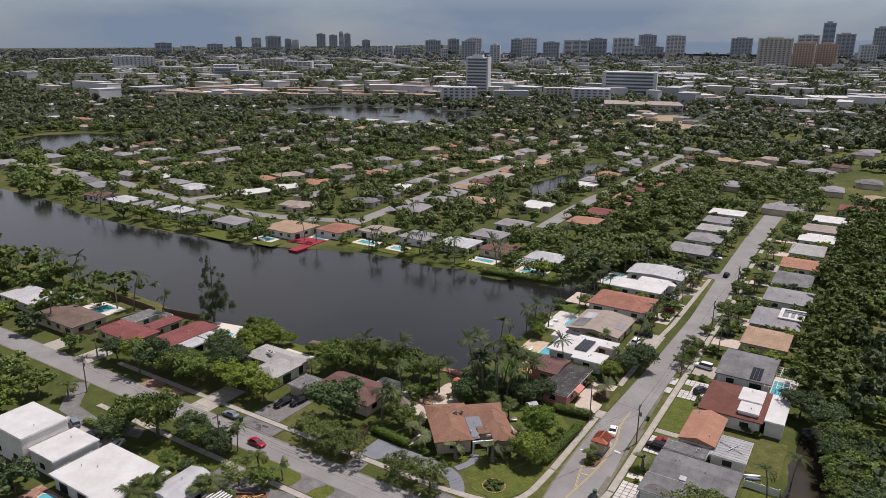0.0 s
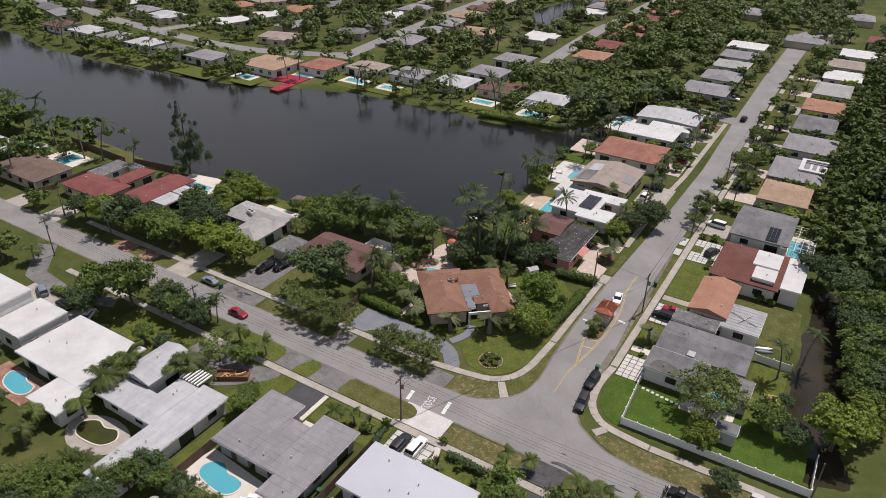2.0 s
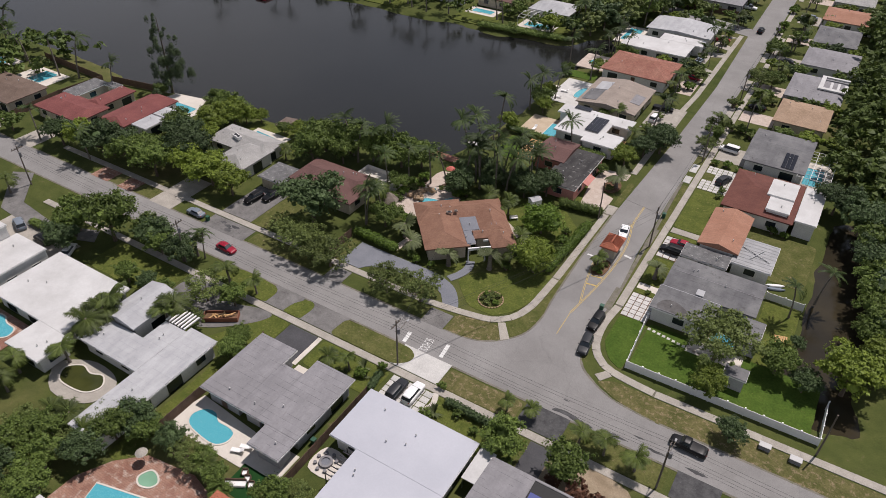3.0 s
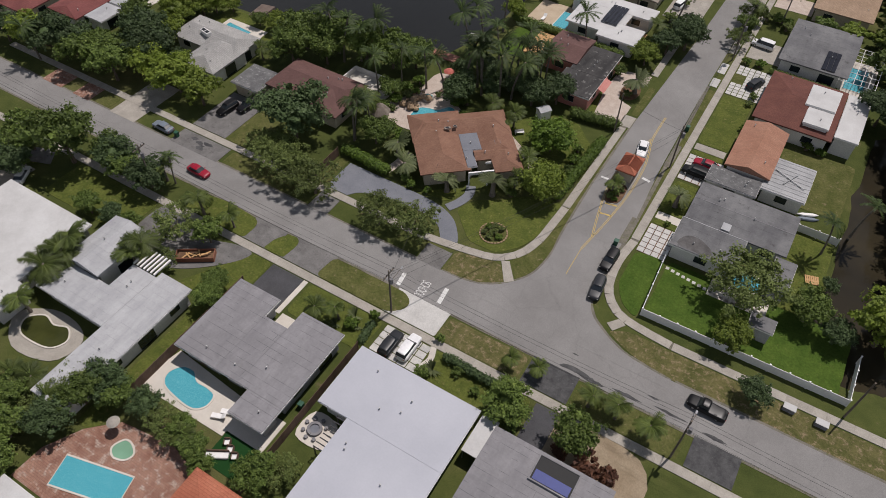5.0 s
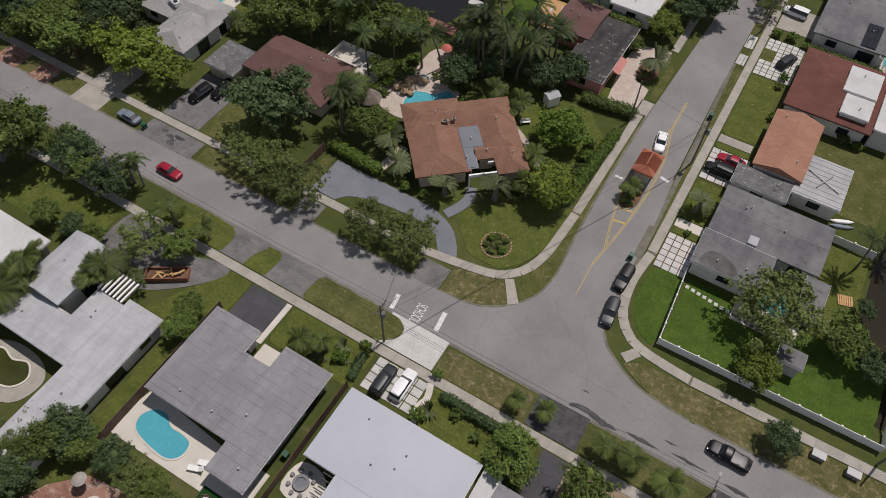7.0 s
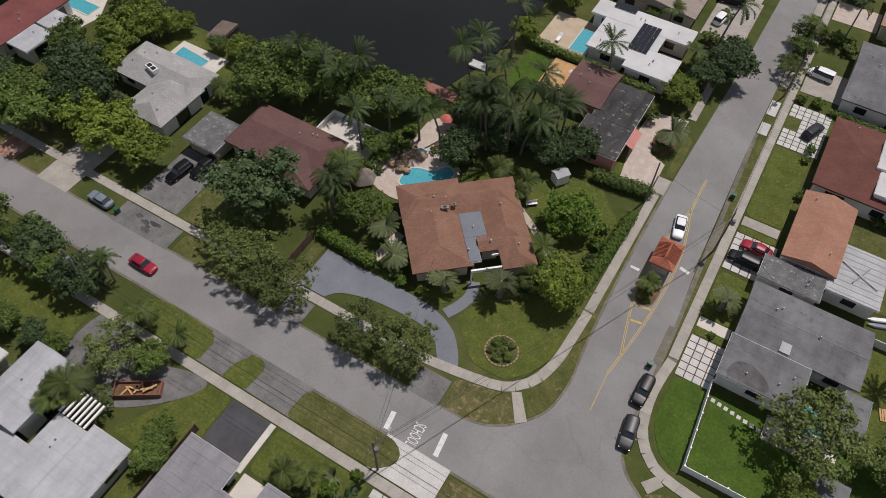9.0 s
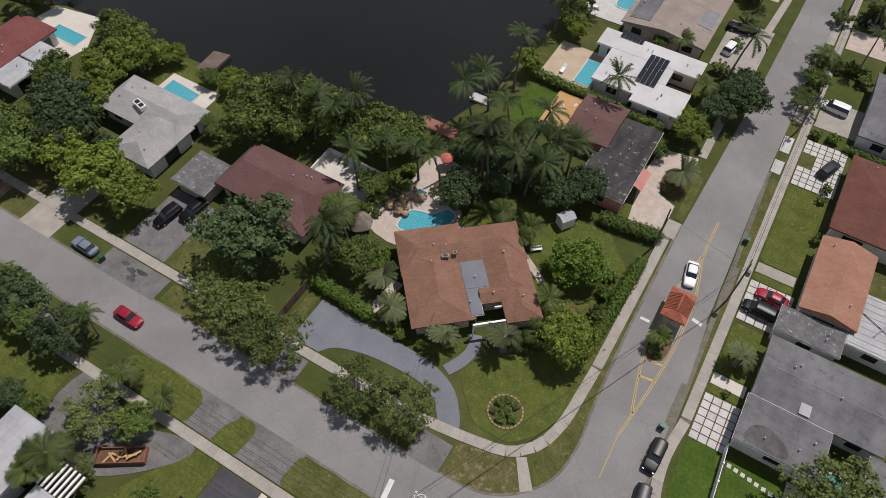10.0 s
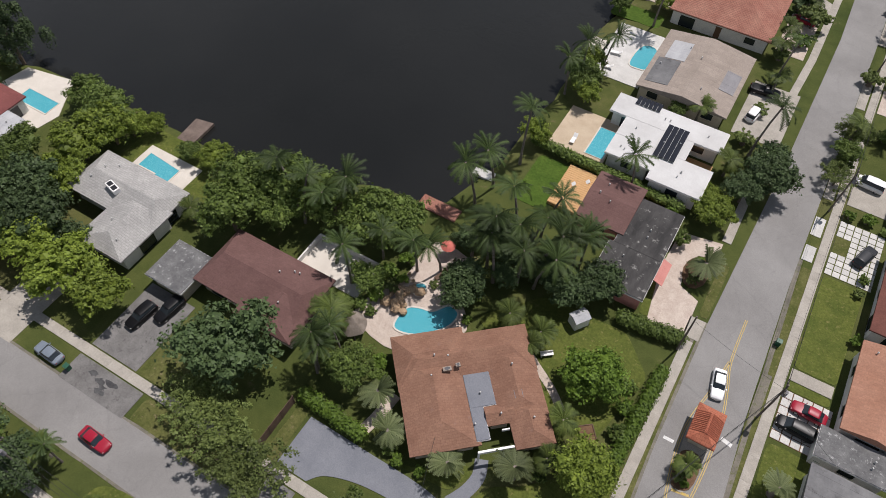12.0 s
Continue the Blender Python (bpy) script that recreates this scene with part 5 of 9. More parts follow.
plant(T_COCO, [(-90.9, 122.6, 0.9), (-65.0, 132.1, 0.9), (-62.5, 131.0, 0.95), (-58.0, 132.2, 0.9), (-64.0, 126.8, 1.0), (-68.6, 127.1, 0.95), (-73.4, 123.4, 0.85), (-78.6, 103.4, 0.8), (-77.4, 106.8, 0.7), (-93.4, 120.6, 0.95)])
plant(T_DARK, [(-68.4, 131.6, 0.6), (-61.6, 132.4, 0.55), (-65.6, 126.0, 0.5), (-72.6, 128.6, 0.5), (-66.0, 129.4, 0.6), (-63.2, 129.0, 0.55), (-69.4, 123.4, 0.6), (-60.0, 129.2, 0.6), (-56.4, 129.4, 0.55), (-70.8, 130.8, 0.55)])
plant(T_SHRUB, [(-77.6, 117.8, 1.1), (-78.4, 115.4, 1.2), (-77.8, 113.4, 0.9), (-69.2, 120.4, 1.1), (-68.2, 121.4, 1.2), (-76.8, 119.6, 0.9), (-81.6, 112.6, 1.2), (-66.9, 118.6, 0.8)])
# bank of the canal
plant(T_MID + T_BRIGHT, [(2.4, 106.6, 1.15), (6.0, 113.4, 0.9), (5.0, 119.4, 1.0), (5.2, 126.0, 1.0), (4.0, 132.0, 1.0), (3.0, 143.0, 1.1)])
plant(T_DARK, [(2.2, 138.4, 1.0), (-0.4, 149.6, 1.1), (-5.4, 154.0, 1.0), (-2.6, 103.8, 0.6), (-4.8, 112.4, 0.35)])

# ---- beyond the lake: gardens, woods, houses ----
far_rnd = random.Random(21)
FAR_ROOFS = [M_GREYROOF, M_DARKROOF, M_GREYROOF, M_TAUPE, M_PALEROOF, M_DARKROOF, M_TAN, M_MAROON, M_WHITEROOF, M_ORANGE, M_TAUPE, M_GREYROOF]
far_templates = []
for k, m_ in enumerate(FAR_ROOFS):
    rise = 0 if m_ in (M_WHITEROOF,) else 1.2
    far_templates.append(house("distant single-storey house with a low roof", [(-8, -5.5, 8, 5.5, rise, "x", 0.6 if rise else 0), (-2, -8.5, 6, 0, rise and 1.0, "y", 0.4)], m_, M_BEIGEWALL, 3.0, 0.5, 0.0, -4000.0, 0, 0, 300 + k, True, "distant houses", True))
taken, far_joined = [], []


def free_spot(x, y, r):
    if float(lake_depth(np.array([x]), np.array([y]))[0]) > -r:
        return False
    return all((x - a) ** 2 + (y - b) ** 2 > (r + c) ** 2 for a, b, c in taken)


for k, y in enumerate(range(284, 400, 20)):
    house("reddish low-roofed house across the inlet", [(-110, y - 7, -97, y + 7, 1.3, "x", 0.6)], (M_ORANGE, M_REDMET, M_TERRA)[k % 3], M_WHITEWALL, 3.0, 0.6, seed=400 + k, vents=1)
for y in (241, 262):
    house("grey low-roofed house beyond the far bank", [(-134, y - 6, -120, y + 6, 1.1, "x", 0.6)], M_GREYROOF, M_WHITEWALL, 3.0, 0.6, seed=410 + y, vents=1)
NEAR_HOUSES = [o for o in scene.objects if o.type == "EMPTY" and o.name.startswith("house") and o.location.y > -1000]
for o in NEAR_HOUSES:
    taken.append((o.location.x, o.location.y, 10.0))


def street_clear(x, y, r):
    for s in FAR_STREETS:
        for a, b in zip(s, s[1:]):
            a, b, p = Vector(a), Vector(b), Vector((x, y))
            t = max(0, min(1, (p - a).dot(b - a) / (b - a).length_squared))
            if (a + (b - a) * t - p).length < r:
                return False
    return True


for s in FAR_STREETS:
    for x, y, hd in along(smooth_line(s, 5), 19.5):
        for side in (-1, 1):
            a = radians(hd + 90 * side)
            hx, hy = x + 15.5 * math.cos(a), y + 15.5 * math.sin(a)
            if hy < 236 and hx > -335:
                continue
            if free_spot(hx, hy, 8.5) and street_clear(hx, hy, 11) and far_rnd.random() < 0.93:
                if hy < 400 and hx > -390:
                    copy_thing(far_rnd.choice(far_templates), pose(hx, hy, 0, 0, 0, hd + (0 if side > 0 else 180)))
                else:
                    far_joined.append((hx, hy, hd + (0 if side > 0 else 180)))
                taken.append((hx, hy, 8.5))
for k in range(700):
    hx, hy = far_rnd.uniform(-1300, 80), far_rnd.uniform(240, 1150)
    if hx > -25 - 0 and hy < 400 or (hx > -110 and hy < 270):
        continue
    if free_spot(hx, hy, 10) and street_clear(hx, hy, 14):
        far_joined.append((hx, hy, far_rnd.choice((0, 90, 180, 270)) + far_rnd.uniform(-6, 6)))
        taken.append((hx, hy, 9))
for o in far_templates:
    for c in list(o.children_recursive) + [o]:
        bpy.data.objects.remove(c)

bm = bmesh.new()
for hx, hy, hd in far_joined:
    k, m_ = far_rnd.randrange(len(FAR_ROOFS)), pose(hx, hy, 0, 0, 0, hd)
    one = bmesh.new()
    for x0, y0, x1, y1, ax in ((-8, -5.5, 8, 5.5, "x"), (-2, -8.5, 6, 0, "y")):
        box(one, x0 + 0.5, y0 + 0.5, -0.2, x1 - 0.5, y1 - 0.5, 2.9, mi=len(FAR_ROOFS))
        roof_solid(one, x0, y0, x1, y1, 3.0, 1.2 if FAR_ROOFS[k] != M_WHITEROOF else 0.15, ax, 0.5, mi=k)
    one.transform(m_)
    tmp_me = bpy.data.meshes.new("tmp")
    one.to_mesh(tmp_me)
    one.free()
    bm.from_mesh(tmp_me)
    bpy.data.meshes.remove(tmp_me)
tagged(part("distant_houses", bm, FAR_ROOFS + [M_BEIGEWALL]), "many low houses with grey, white and red roofs", "houses", kind="stuff")
# no trees on the sports field, the sandy lot and the near bank of the distant lake
taken += [(-8, 580, 36), (-14, 552, 30), (-196, 745, 62), (-170, 705, 40), (-216, 800, 40)] + [(-600 + 42 * k, 548 + (k % 2) * 8, 30) for k in range(7)]
tk = np.array(taken)


_b = bmesh.new()
bmesh.ops.create_icosphere(_b, subdivisions=1, radius=1.0)
ICO = np.array([tuple(v.co) for v in _b.verts])
ICO_FACES = np.array([[v.index for v in f.verts] for f in _b.faces])
_b.free()


def wood(name, label, n, area, size, seed, material, clear=1.0, leaves=34):
    """Many trees of leaf clusters as one mesh: area(x, y) gives the chance of a tree."""
    rnd = np.random.default_rng(seed)
    xs, ys = area(rnd, n)
    d = lake_depth(xs, ys)
    ok = d < -1.5
    ok &= ~((xs > -45) & (xs < -28) & (ys < 376))
    ok &= ~((xs > -66) & (xs < -8) & (ys < 330) & (rnd.random(len(xs)) < 0.75))
    for a, b, c in tk:
        ok &= (xs - a) ** 2 + (ys - b) ** 2 > ((c - 1.5) * clear) ** 2
    for s in FAR_STREETS:
        for (x0, y0), (x1, y1) in zip(s, s[1:]):
            t = np.clip(((xs - x0) * (x1 - x0) + (ys - y0) * (y1 - y0)) / ((x1 - x0) ** 2 + (y1 - y0) ** 2), 0, 1)
            ok &= np.hypot(xs - x0 - t * (x1 - x0), ys - y0 - t * (y1 - y0)) > 5.0
    xs, ys = xs[ok], ys[ok]
    Vs, Fs, base = [], [], 0
    for x, y in zip(xs, ys):
        g = float(far_rise(x, y))
        r = size * rnd.uniform(0.5, 1.4)
        lobes = [(x, y, g + r * 0.95, r * 0.85, 0.85)] + [(x + rnd.normal() * r * 0.5, y + rnd.normal() * r * 0.5, g + r * rnd.uniform(0.6, 1.3), r * rnd.uniform(0.4, 0.6), 0.85) for _ in range(3)]
        V, Fc = leaf_soup(rnd, leaves, lobes, r * (0.4 if leaves < 40 else 0.3 if leaves < 80 else 0.24 if leaves < 130 else 0.19 if leaves < 200 else 0.15), 1.0 if leaves < 200 else 0.6, 0 if leaves < 200 else 16)
        if 40 < leaves < 200:
            q = lobes[0]
            core = ICO * (rnd.uniform(0.75, 1.0, (12, 1)) * r * 0.7) * np.array((1.0, 1.0, 0.85)) + np.array(q[:3])
            V, Fc = np.concatenate([V, core]), np.concatenate([Fc, ICO_FACES + len(V)])
        Vs.append(V)
        Fs.append(Fc + base)
        base += len(V)
    ob = new(name, soup_mesh(name, np.concatenate(Vs), np.concatenate(Fs), material))
    return tagged(ob, label, "trees", kind="stuff")


def in_box(x0, y0, x1, y1):
    return lambda rnd, n: (rnd.uniform(x0, x1, n), rnd.uniform(y0, y1, n))


def in_fan(r0, r1, a0=-78, a1=14):
    def f(rnd, n):
        a, r = np.radians(rnd.uniform(a0, a1, n)), np.sqrt(rnd.uniform(r0 * r0, r1 * r1, n))
        return r * np.sin(a), r * np.cos(a)
    return f


wood("canal_side_trees", "dense dark green trees along the canal", 190, in_box(6, 112, 60, 420), 4.0, 1, M_LEAF_B, leaves=420)
wood("canal_bank_trees", "lighter green trees along the canal", 150, in_box(6, 112, 60, 420), 3.6, 31, M_LEAF_A, leaves=420)
wood("garden_trees_behind", "green garden trees behind the street houses", 230, in_box(-8, 156, 6, 400), 3.4, 2, M_LEAF_A, leaves=300)
wood("inland_trees", "green trees between the lake and the street", 62, in_box(-112, 226, -66, 400), 3.6, 3, M_LEAF_A, leaves=460)
wood("inland_olive_trees", "olive-green trees between the lake and the street", 40, in_box(-112, 226, -66, 400), 3.6, 33, M_LEAF_D, leaves=460)
wood("far_shore_trees", "green trees and bushes along the far shore", 260, in_box(-340, 178, -80, 236), 2.6, 4, M_LEAF_A, leaves=240)
wood("far_garden_trees", "green trees among the houses beyond the lake", 1750, in_box(-620, 236, -20, 580), 3.3, 5, M_LEAF_A, 0.8, leaves=130)
wood("far_garden_olive_trees", "olive-green trees among the houses beyond the lake", 1500, in_box(-620, 236, -20, 580), 3.1, 55, M_LEAF_D, 0.8, leaves=130)
wood("western_trees", "green trees on the western shore", 420, in_box(-700, 130, -345, 260), 4.2, 6, M_LEAF_A, leaves=120)
wood("west_shore_trees", "green trees along the near western shore", 90, in_box(-330, 92, -186, 122), 4.0, 16, M_LEAF_A, leaves=360)
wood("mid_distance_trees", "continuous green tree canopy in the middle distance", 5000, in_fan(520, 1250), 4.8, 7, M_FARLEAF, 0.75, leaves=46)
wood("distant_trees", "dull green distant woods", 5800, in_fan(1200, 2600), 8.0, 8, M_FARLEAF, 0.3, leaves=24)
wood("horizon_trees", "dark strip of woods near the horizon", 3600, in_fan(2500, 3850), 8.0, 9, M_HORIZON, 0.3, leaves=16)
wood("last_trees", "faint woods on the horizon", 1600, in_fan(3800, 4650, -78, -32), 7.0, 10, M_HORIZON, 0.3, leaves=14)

# ---- towers and offices on the skyline ----
M_T1 = facade_mat("white_tower_concrete", (0.52, 0.52, 0.53))
M_T2 = facade_mat("grey_tower_concrete", (0.33, 0.345, 0.37))
M_T3 = facade_mat("peach_tower_concrete", (0.5, 0.37, 0.28))
M_T4 = facade_mat("cream_office_concrete", (0.47, 0.43, 0.37))
M_BAND = plain("tinted_facade_glass", (0.10, 0.13, 0.16), 0.2)


def tower(x, y, w, h, wall, label, storeys=None, ribs=5, deep=0.55, name="tower", cap=True):
    r = math.hypot(x, y)
    g = float(far_rise(x, y))
    w *= 0.86
    t = tagged(empty(name, x, y, g, -math.degrees(math.atan2(x, y)) + (x * 7 + y) % 25 - 12), label, "tower" if name == "tower" else "office building", "skyline buildings")
    d = w * deep
    bm = bmesh.new()
    box(bm, -w / 2, -d / 2, -3, w / 2, d / 2, h * 0.94)
    part("wall", bm, wall, t)
    n = storeys or max(3, int(h / 6.5))
    for k in range(n):
        z = h * 0.92 * (k + 0.3) / n
        part("window_band", box(bmesh.new(), -w / 2 - 0.4, -d / 2 - 0.4, z, w / 2 + 0.4, d / 2 + 0.4, z + h * 0.92 / n * 0.5), M_BAND, t)
    for k in range(ribs + 1):
        cx = -w / 2 + w * k / ribs
        part("pier", box(bmesh.new(), cx - w * 0.035, -d / 2 - 1.2, -3, cx + w * 0.035, d / 2 + 1.2, h * 0.95), wall, t)
    if cap:
        bm = bmesh.new()
        box(bm, -w * 0.28, -d * 0.3, h * 0.93, w * 0.22, d * 0.3, h, 0.5)
        part("roof_storey", bm, wall, t)
    return t


for k, (x, y, w, h) in enumerate([(-3169, 2393, 89, 55), (-3296, 2644, 78, 35), (-3186, 2737, 91, 44), (-3470, 3169, 41, 73), (-3253, 3107, 61, 71), (-3170, 3163, 90, 80), (-2988, 3100, 41, 68), (-2953, 3124, 41, 62), (-3110, 3523, 60, 87), (-3054, 3572, 53, 79), (-2692, 3220, 27, 110), (-2664, 3239, 37, 101), (-2535, 3244, 46, 67), (-2125, 2876, 86, 53), (-2063, 2932, 86, 42), (-2086, 3240, 87, 74), (-1637, 2632, 30, 53), (-1997, 3301, 62, 80), (-1337, 2319, 56, 89), (-1636, 2889, 69, 96)]):
    tower(x, y, w, h, (M_T2, M_T1, M_T2)[k % 3], "distant pale concrete apartment tower", ribs=3 + k % 4)
for k, (x, y, w, h) in enumerate([(-1178, 2227, 38, 77), (-1534, 3121, 64, 90), (-1438, 3052, 76, 97), (-1333, 3063, 80, 81), (-1417, 3577, 139, 76), (-1319, 3625, 93, 84), (-1157, 3538, 111, 91), (-1093, 3723, 90, 102), (-1086, 3572, 60, 53), (-1012, 3605, 72, 48), (-929, 3641, 99, 103), (-635, 3705, 103, 90), (-353, 3710, 96, 106), (-213, 3860, 84, 105), (-105, 3509, 70, 72), (-71, 3887, 72, 131)]):
    tower(x, y, w, h, (M_T1, M_T2, M_T1, M_T2)[k % 4], "distant white concrete apartment tower", ribs=3 + k % 4)
tower(-317, 4283, 62, 140, M_T2, "tall slim dark blue-grey tower", ribs=2)
for x, y, w, h in ((-370, 2806, 118, 109), (-292, 2976, 79, 92), (-220, 3025, 75, 90)):
    tower(x, y, w, h, M_T3 if w < 100 else M_T4, "peach-coloured stepped apartment tower", ribs=7)
for k, (x, y, w, h) in enumerate([(-1204, 1059, 54, 29), (-1371, 1361, 67, 34), (-1301, 1385, 76, 29), (-2013, 1179, 84, 23), (-1574, 1083, 61, 30), (-1566, 1143, 62, 25), (-486, 819, 51, 22),
                                  (-411, 973, 42, 17), (-346, 937, 56, 20), (-1377, 1809, 91, 17), (-949, 2094, 59, 30)]):
    tower(x, y, w, h, (M_T1, M_T4)[k % 2], "mid-distance concrete office block", max(3, int(h / 4)), 6, 0.5, "office_building", False)
tower(-1166, 1024, 50, 24, M_T2, "dark-glazed office block among trees", 7, 1, 0.7, "office_building", False)
tower(-1560, 1090, 96, 40, M_T1, "large white stepped hospital block", 8, 9, 0.5, "office_building")
tower(-1380, 1405, 84, 30, M_T1, "white slab office block with window bands", 6, 8, 0.4, "office_building", False)
tower(-528, 947, 36, 60, M_T1, "white office tower with dark window bands", 12, 1, 0.8, "office_building")
tower(-346, 1105, 88, 39, M_T1, "long white office building with dark window bands", 7, 1, 0.5, "office_building", False)

# low blocks of the middle distance
def low_block(x, y, w, d, h, wall, roofm, label, yaw=0.0, group="middle-distance blocks"):
    o = tagged(empty("low_building", x, y, float(far_rise(x, y)), yaw), label, "building", group)
    part("wall", box(bmesh.new(), -w / 2, -d / 2, -1, w / 2, d / 2, h), wall, o)
    part("roof", box(bmesh.new(), -w / 2 - 0.5, -d / 2 - 0.5, h, w / 2 + 0.5, d / 2 + 0.5, h + 0.8), roofm, o)
    n = max(1, int(h / 3.2))
    for k in range(n):
        bm = bmesh.new()
        z = h * (k + 0.35) / n
        m_ = max(2, int(w / 7))
        for i in range(m_):
            cx = -w / 2 + w * (i + 0.5) / m_
            box(bm, cx - w / m_ * 0.28, -d / 2 - 0.15, z, cx + w / m_ * 0.28, d / 2 + 0.15, z + h / n * 0.42)
        tagged(part("glazing", bm, M_BAND, o, "dark tinted glazing"), kind="stuff")
    return o


for k in range(13):
    t = k / 12
    low_block(-850 + 300 * t, 690 + 225 * t + (k % 3) * 9, 30, 15, 10, M_T4, M_ORANGE if k % 3 else M_TAN, "peach three-storey apartment block with tiled roof", 37, "apartment blocks")
    low_block(-830 + 290 * t, 640 + 215 * t + (k % 2) * 22, 30, 15, 10, M_T4, M_TAUPE, "cream three-storey apartment block with tiled roof", 37, "apartment blocks")
    low_block(-800 + 270 * t, 600 + 205 * t + (k % 3) * 12, 26, 14, 9, M_T4, M_TAN, "cream three-storey apartment block with tiled roof", 37, "apartment blocks")
for x, y, w, d, h, m_, r_ in ((-460, 1700, 190, 120, 14, M_T1, M_PALEROOF), (-310, 1560, 160, 110, 12, M_T4, M_PALEROOF), (-640, 1500, 150, 90, 12, M_T1, M_PALEROOF), (-760, 1350, 140, 70, 10, M_T1, M_PALEROOF), (-255, 870, 90, 60, 8, M_T4, M_TAUPE),
                              (-150, 1450, 150, 60, 11, M_T1, M_GREYROOF), (-60, 1150, 80, 50, 9, M_T4, M_WHITEROOF), (40, 1500, 120, 60, 10, M_T4, M_TAUPE), (-940, 1250, 110, 50, 9, M_T1, M_PALEROOF), (-1700, 1180, 120, 50, 14, M_T1, M_PALEROOF), (-1480, 1000, 100, 40, 12, M_T4, M_PALEROOF), (-60, 900, 60, 36, 7, M_T4, M_GREYROOF)):
    low_block(x, y, w, d, h, m_, r_, "wide low commercial building with a pale flat roof", 20)
slab("sandy_lot", [(-242, 793), (-200, 826), (-147, 697), (-195, 660)], -0.2, 0.3, M_DIRT, "bare sandy building lot", "lot")
slab("sports_field", [(-27, 608), (12, 612), (12, 560), (-25, 545)], -0.2, 0.2, M_LAWN, "green sports field", "sports field")
br = random.Random(77)
for k in range(300):
    a, r = radians(br.uniform(-76, 12)), br.uniform(1150, 3900)
    x, y, w, d, h = r * math.sin(a), r * math.cos(a), br.uniform(14, 60), br.uniform(12, 40), br.choice((4, 5, 5, 6, 7, 8, 10)) * (1 + r / 5000)
    bm = bmesh.new()
    box(bm, -w / 2, -d / 2, -1, w / 2, d / 2, h)
    box(bm, -w / 2 - 0.4, -d / 2 - 0.4, h, w / 2 + 0.4, d / 2 + 0.4, h + 0.8)
    box(bm, -w * 0.2, -d * 0.2, h + 0.8, w * 0.1, d * 0.2, h + 3)
    o = tagged(part("distant_building", bm, br.choice((M_T2, M_T2, M_T4, M_PALEROOF))), "low pale building among distant trees", "building", "distant buildings")
    o.matrix_basis = pose(x, y, float(far_rise(x, y)), 0, 0, br.choice((0, 0, 12, 37)))

bm = bmesh.new()
flat_rnd = random.Random(78)
for k in range(520):
    a, r = radians(flat_rnd.uniform(-58, 12)), flat_rnd.uniform(1000, 3200)
    x, y, w, d = r * math.sin(a), r * math.cos(a), flat_rnd.uniform(16, 62), flat_rnd.uniform(12, 36)
    h, g0, m_ = flat_rnd.uniform(8, 15) * (1 + r / 9000), float(far_rise(x, y)), pose(x, y, 0, 0, 0, flat_rnd.choice((0, 0, 12, 37, 90)))
    box(bm, -w / 2, -d / 2, g0 - 2, w / 2, d / 2, g0 + h, mi=flat_rnd.choice((0, 0, 1, 2)), m=m_)
    box(bm, -w / 2 - 0.3, -d / 2 - 0.3, g0 + h, w / 2 + 0.3, d / 2 + 0.3, g0 + h + 0.7, mi=flat_rnd.choice((3, 3, 4, 5)), m=m_)
tagged(part("distant_flat_roofs", bm, [M_T1, M_T4, M_T2, M_PALEROOF, M_WHITEROOF, M_TAUPE]), "many low pale commercial buildings with flat roofs", "buildings", kind="stuff")

# ---- lawns, verges, drives ----
def worn_outline(pts, cut=0.9):
    """The outline with its corners worn round and its edges a little uneven."""
    out, n = [], len(pts)
    for k in range(n):
        a, b, c = Vector(pts[k - 1]), Vector(pts[k]), Vector(pts[(k + 1) % n])
        p = b + (a - b).normalized() * min(cut, (a - b).length * 0.4)
        q = b + (c - b).normalized() * min(cut, (c - b).length * 0.4)
        for j in range(4):
            t = j / 3
            out.append(tuple((1 - t) ** 2 * p + 2 * t * (1 - t) * b + t * t * q))
        r = c + (b - c).normalized() * min(cut, (c - b).length * 0.4)
        m = int((r - q).length // 0.8)
        nrm = Vector((-(c - b).y, (c - b).x)).normalized()
        for j in range(1, m):
            v = q + (r - q) * (j / m)
            out.append(tuple(v + nrm * 0.14 * noise.noise((v.x * 0.7, v.y * 0.7, 3.0))))
    return out


def verge(pts, mat=None, label="dry patchy grass verge beside the street", z=0.035):
    return slab("lawn", worn_outline(pts), -0.1, z, mat or M_DRYLAWN, label, "lawn")


verge(rect(-93.5, 87.45, -79.5, 90.8))
verge(smooth_line([(-52.0, 87.55), (-48.0, 87.8), (-45.1, 88.9), (-43.5, 90.2)], 5) + [(-45.5, 92.9), (-47.6, 92.4), (-52.0, 91.5)], M_PATCHY)
verge([(-42.4, 91.3), (-40.9, 94.0), (-40.3, 98.5), (-40.7, 103), (-41.0, 116), (-41.1, 128), (-42.0, 128), (-42.1, 108), (-42.3, 101), (-43.4, 96.6), (-44.4, 94.3)])
verge(rect(-42.2, 134.5, -40.95, 144), label="narrow green grass verge")
verge([(-66.4, 77.4), (-66.0, 81.3), (-54.0, 81.4), (-52.6, 80.4), (-52.6, 79.0), (-54.4, 77.4)], z=0.085)
verge(rect(-46.8, 77.4, -35.0, 81.1), M_PATCHY, label="dry grass verge with bare soil patches")
verge(rect(-28.0, 77.4, -14.5, 81.3))
verge(smooth_line([(-75.8, 77.4), (-75.4, 79.6), (-74.2, 81.2), (-72.8, 81.4), (-72.0, 80.3), (-72.3, 77.4)], 4), M_LAWN, "rounded lobe of short green grass", 0.085)
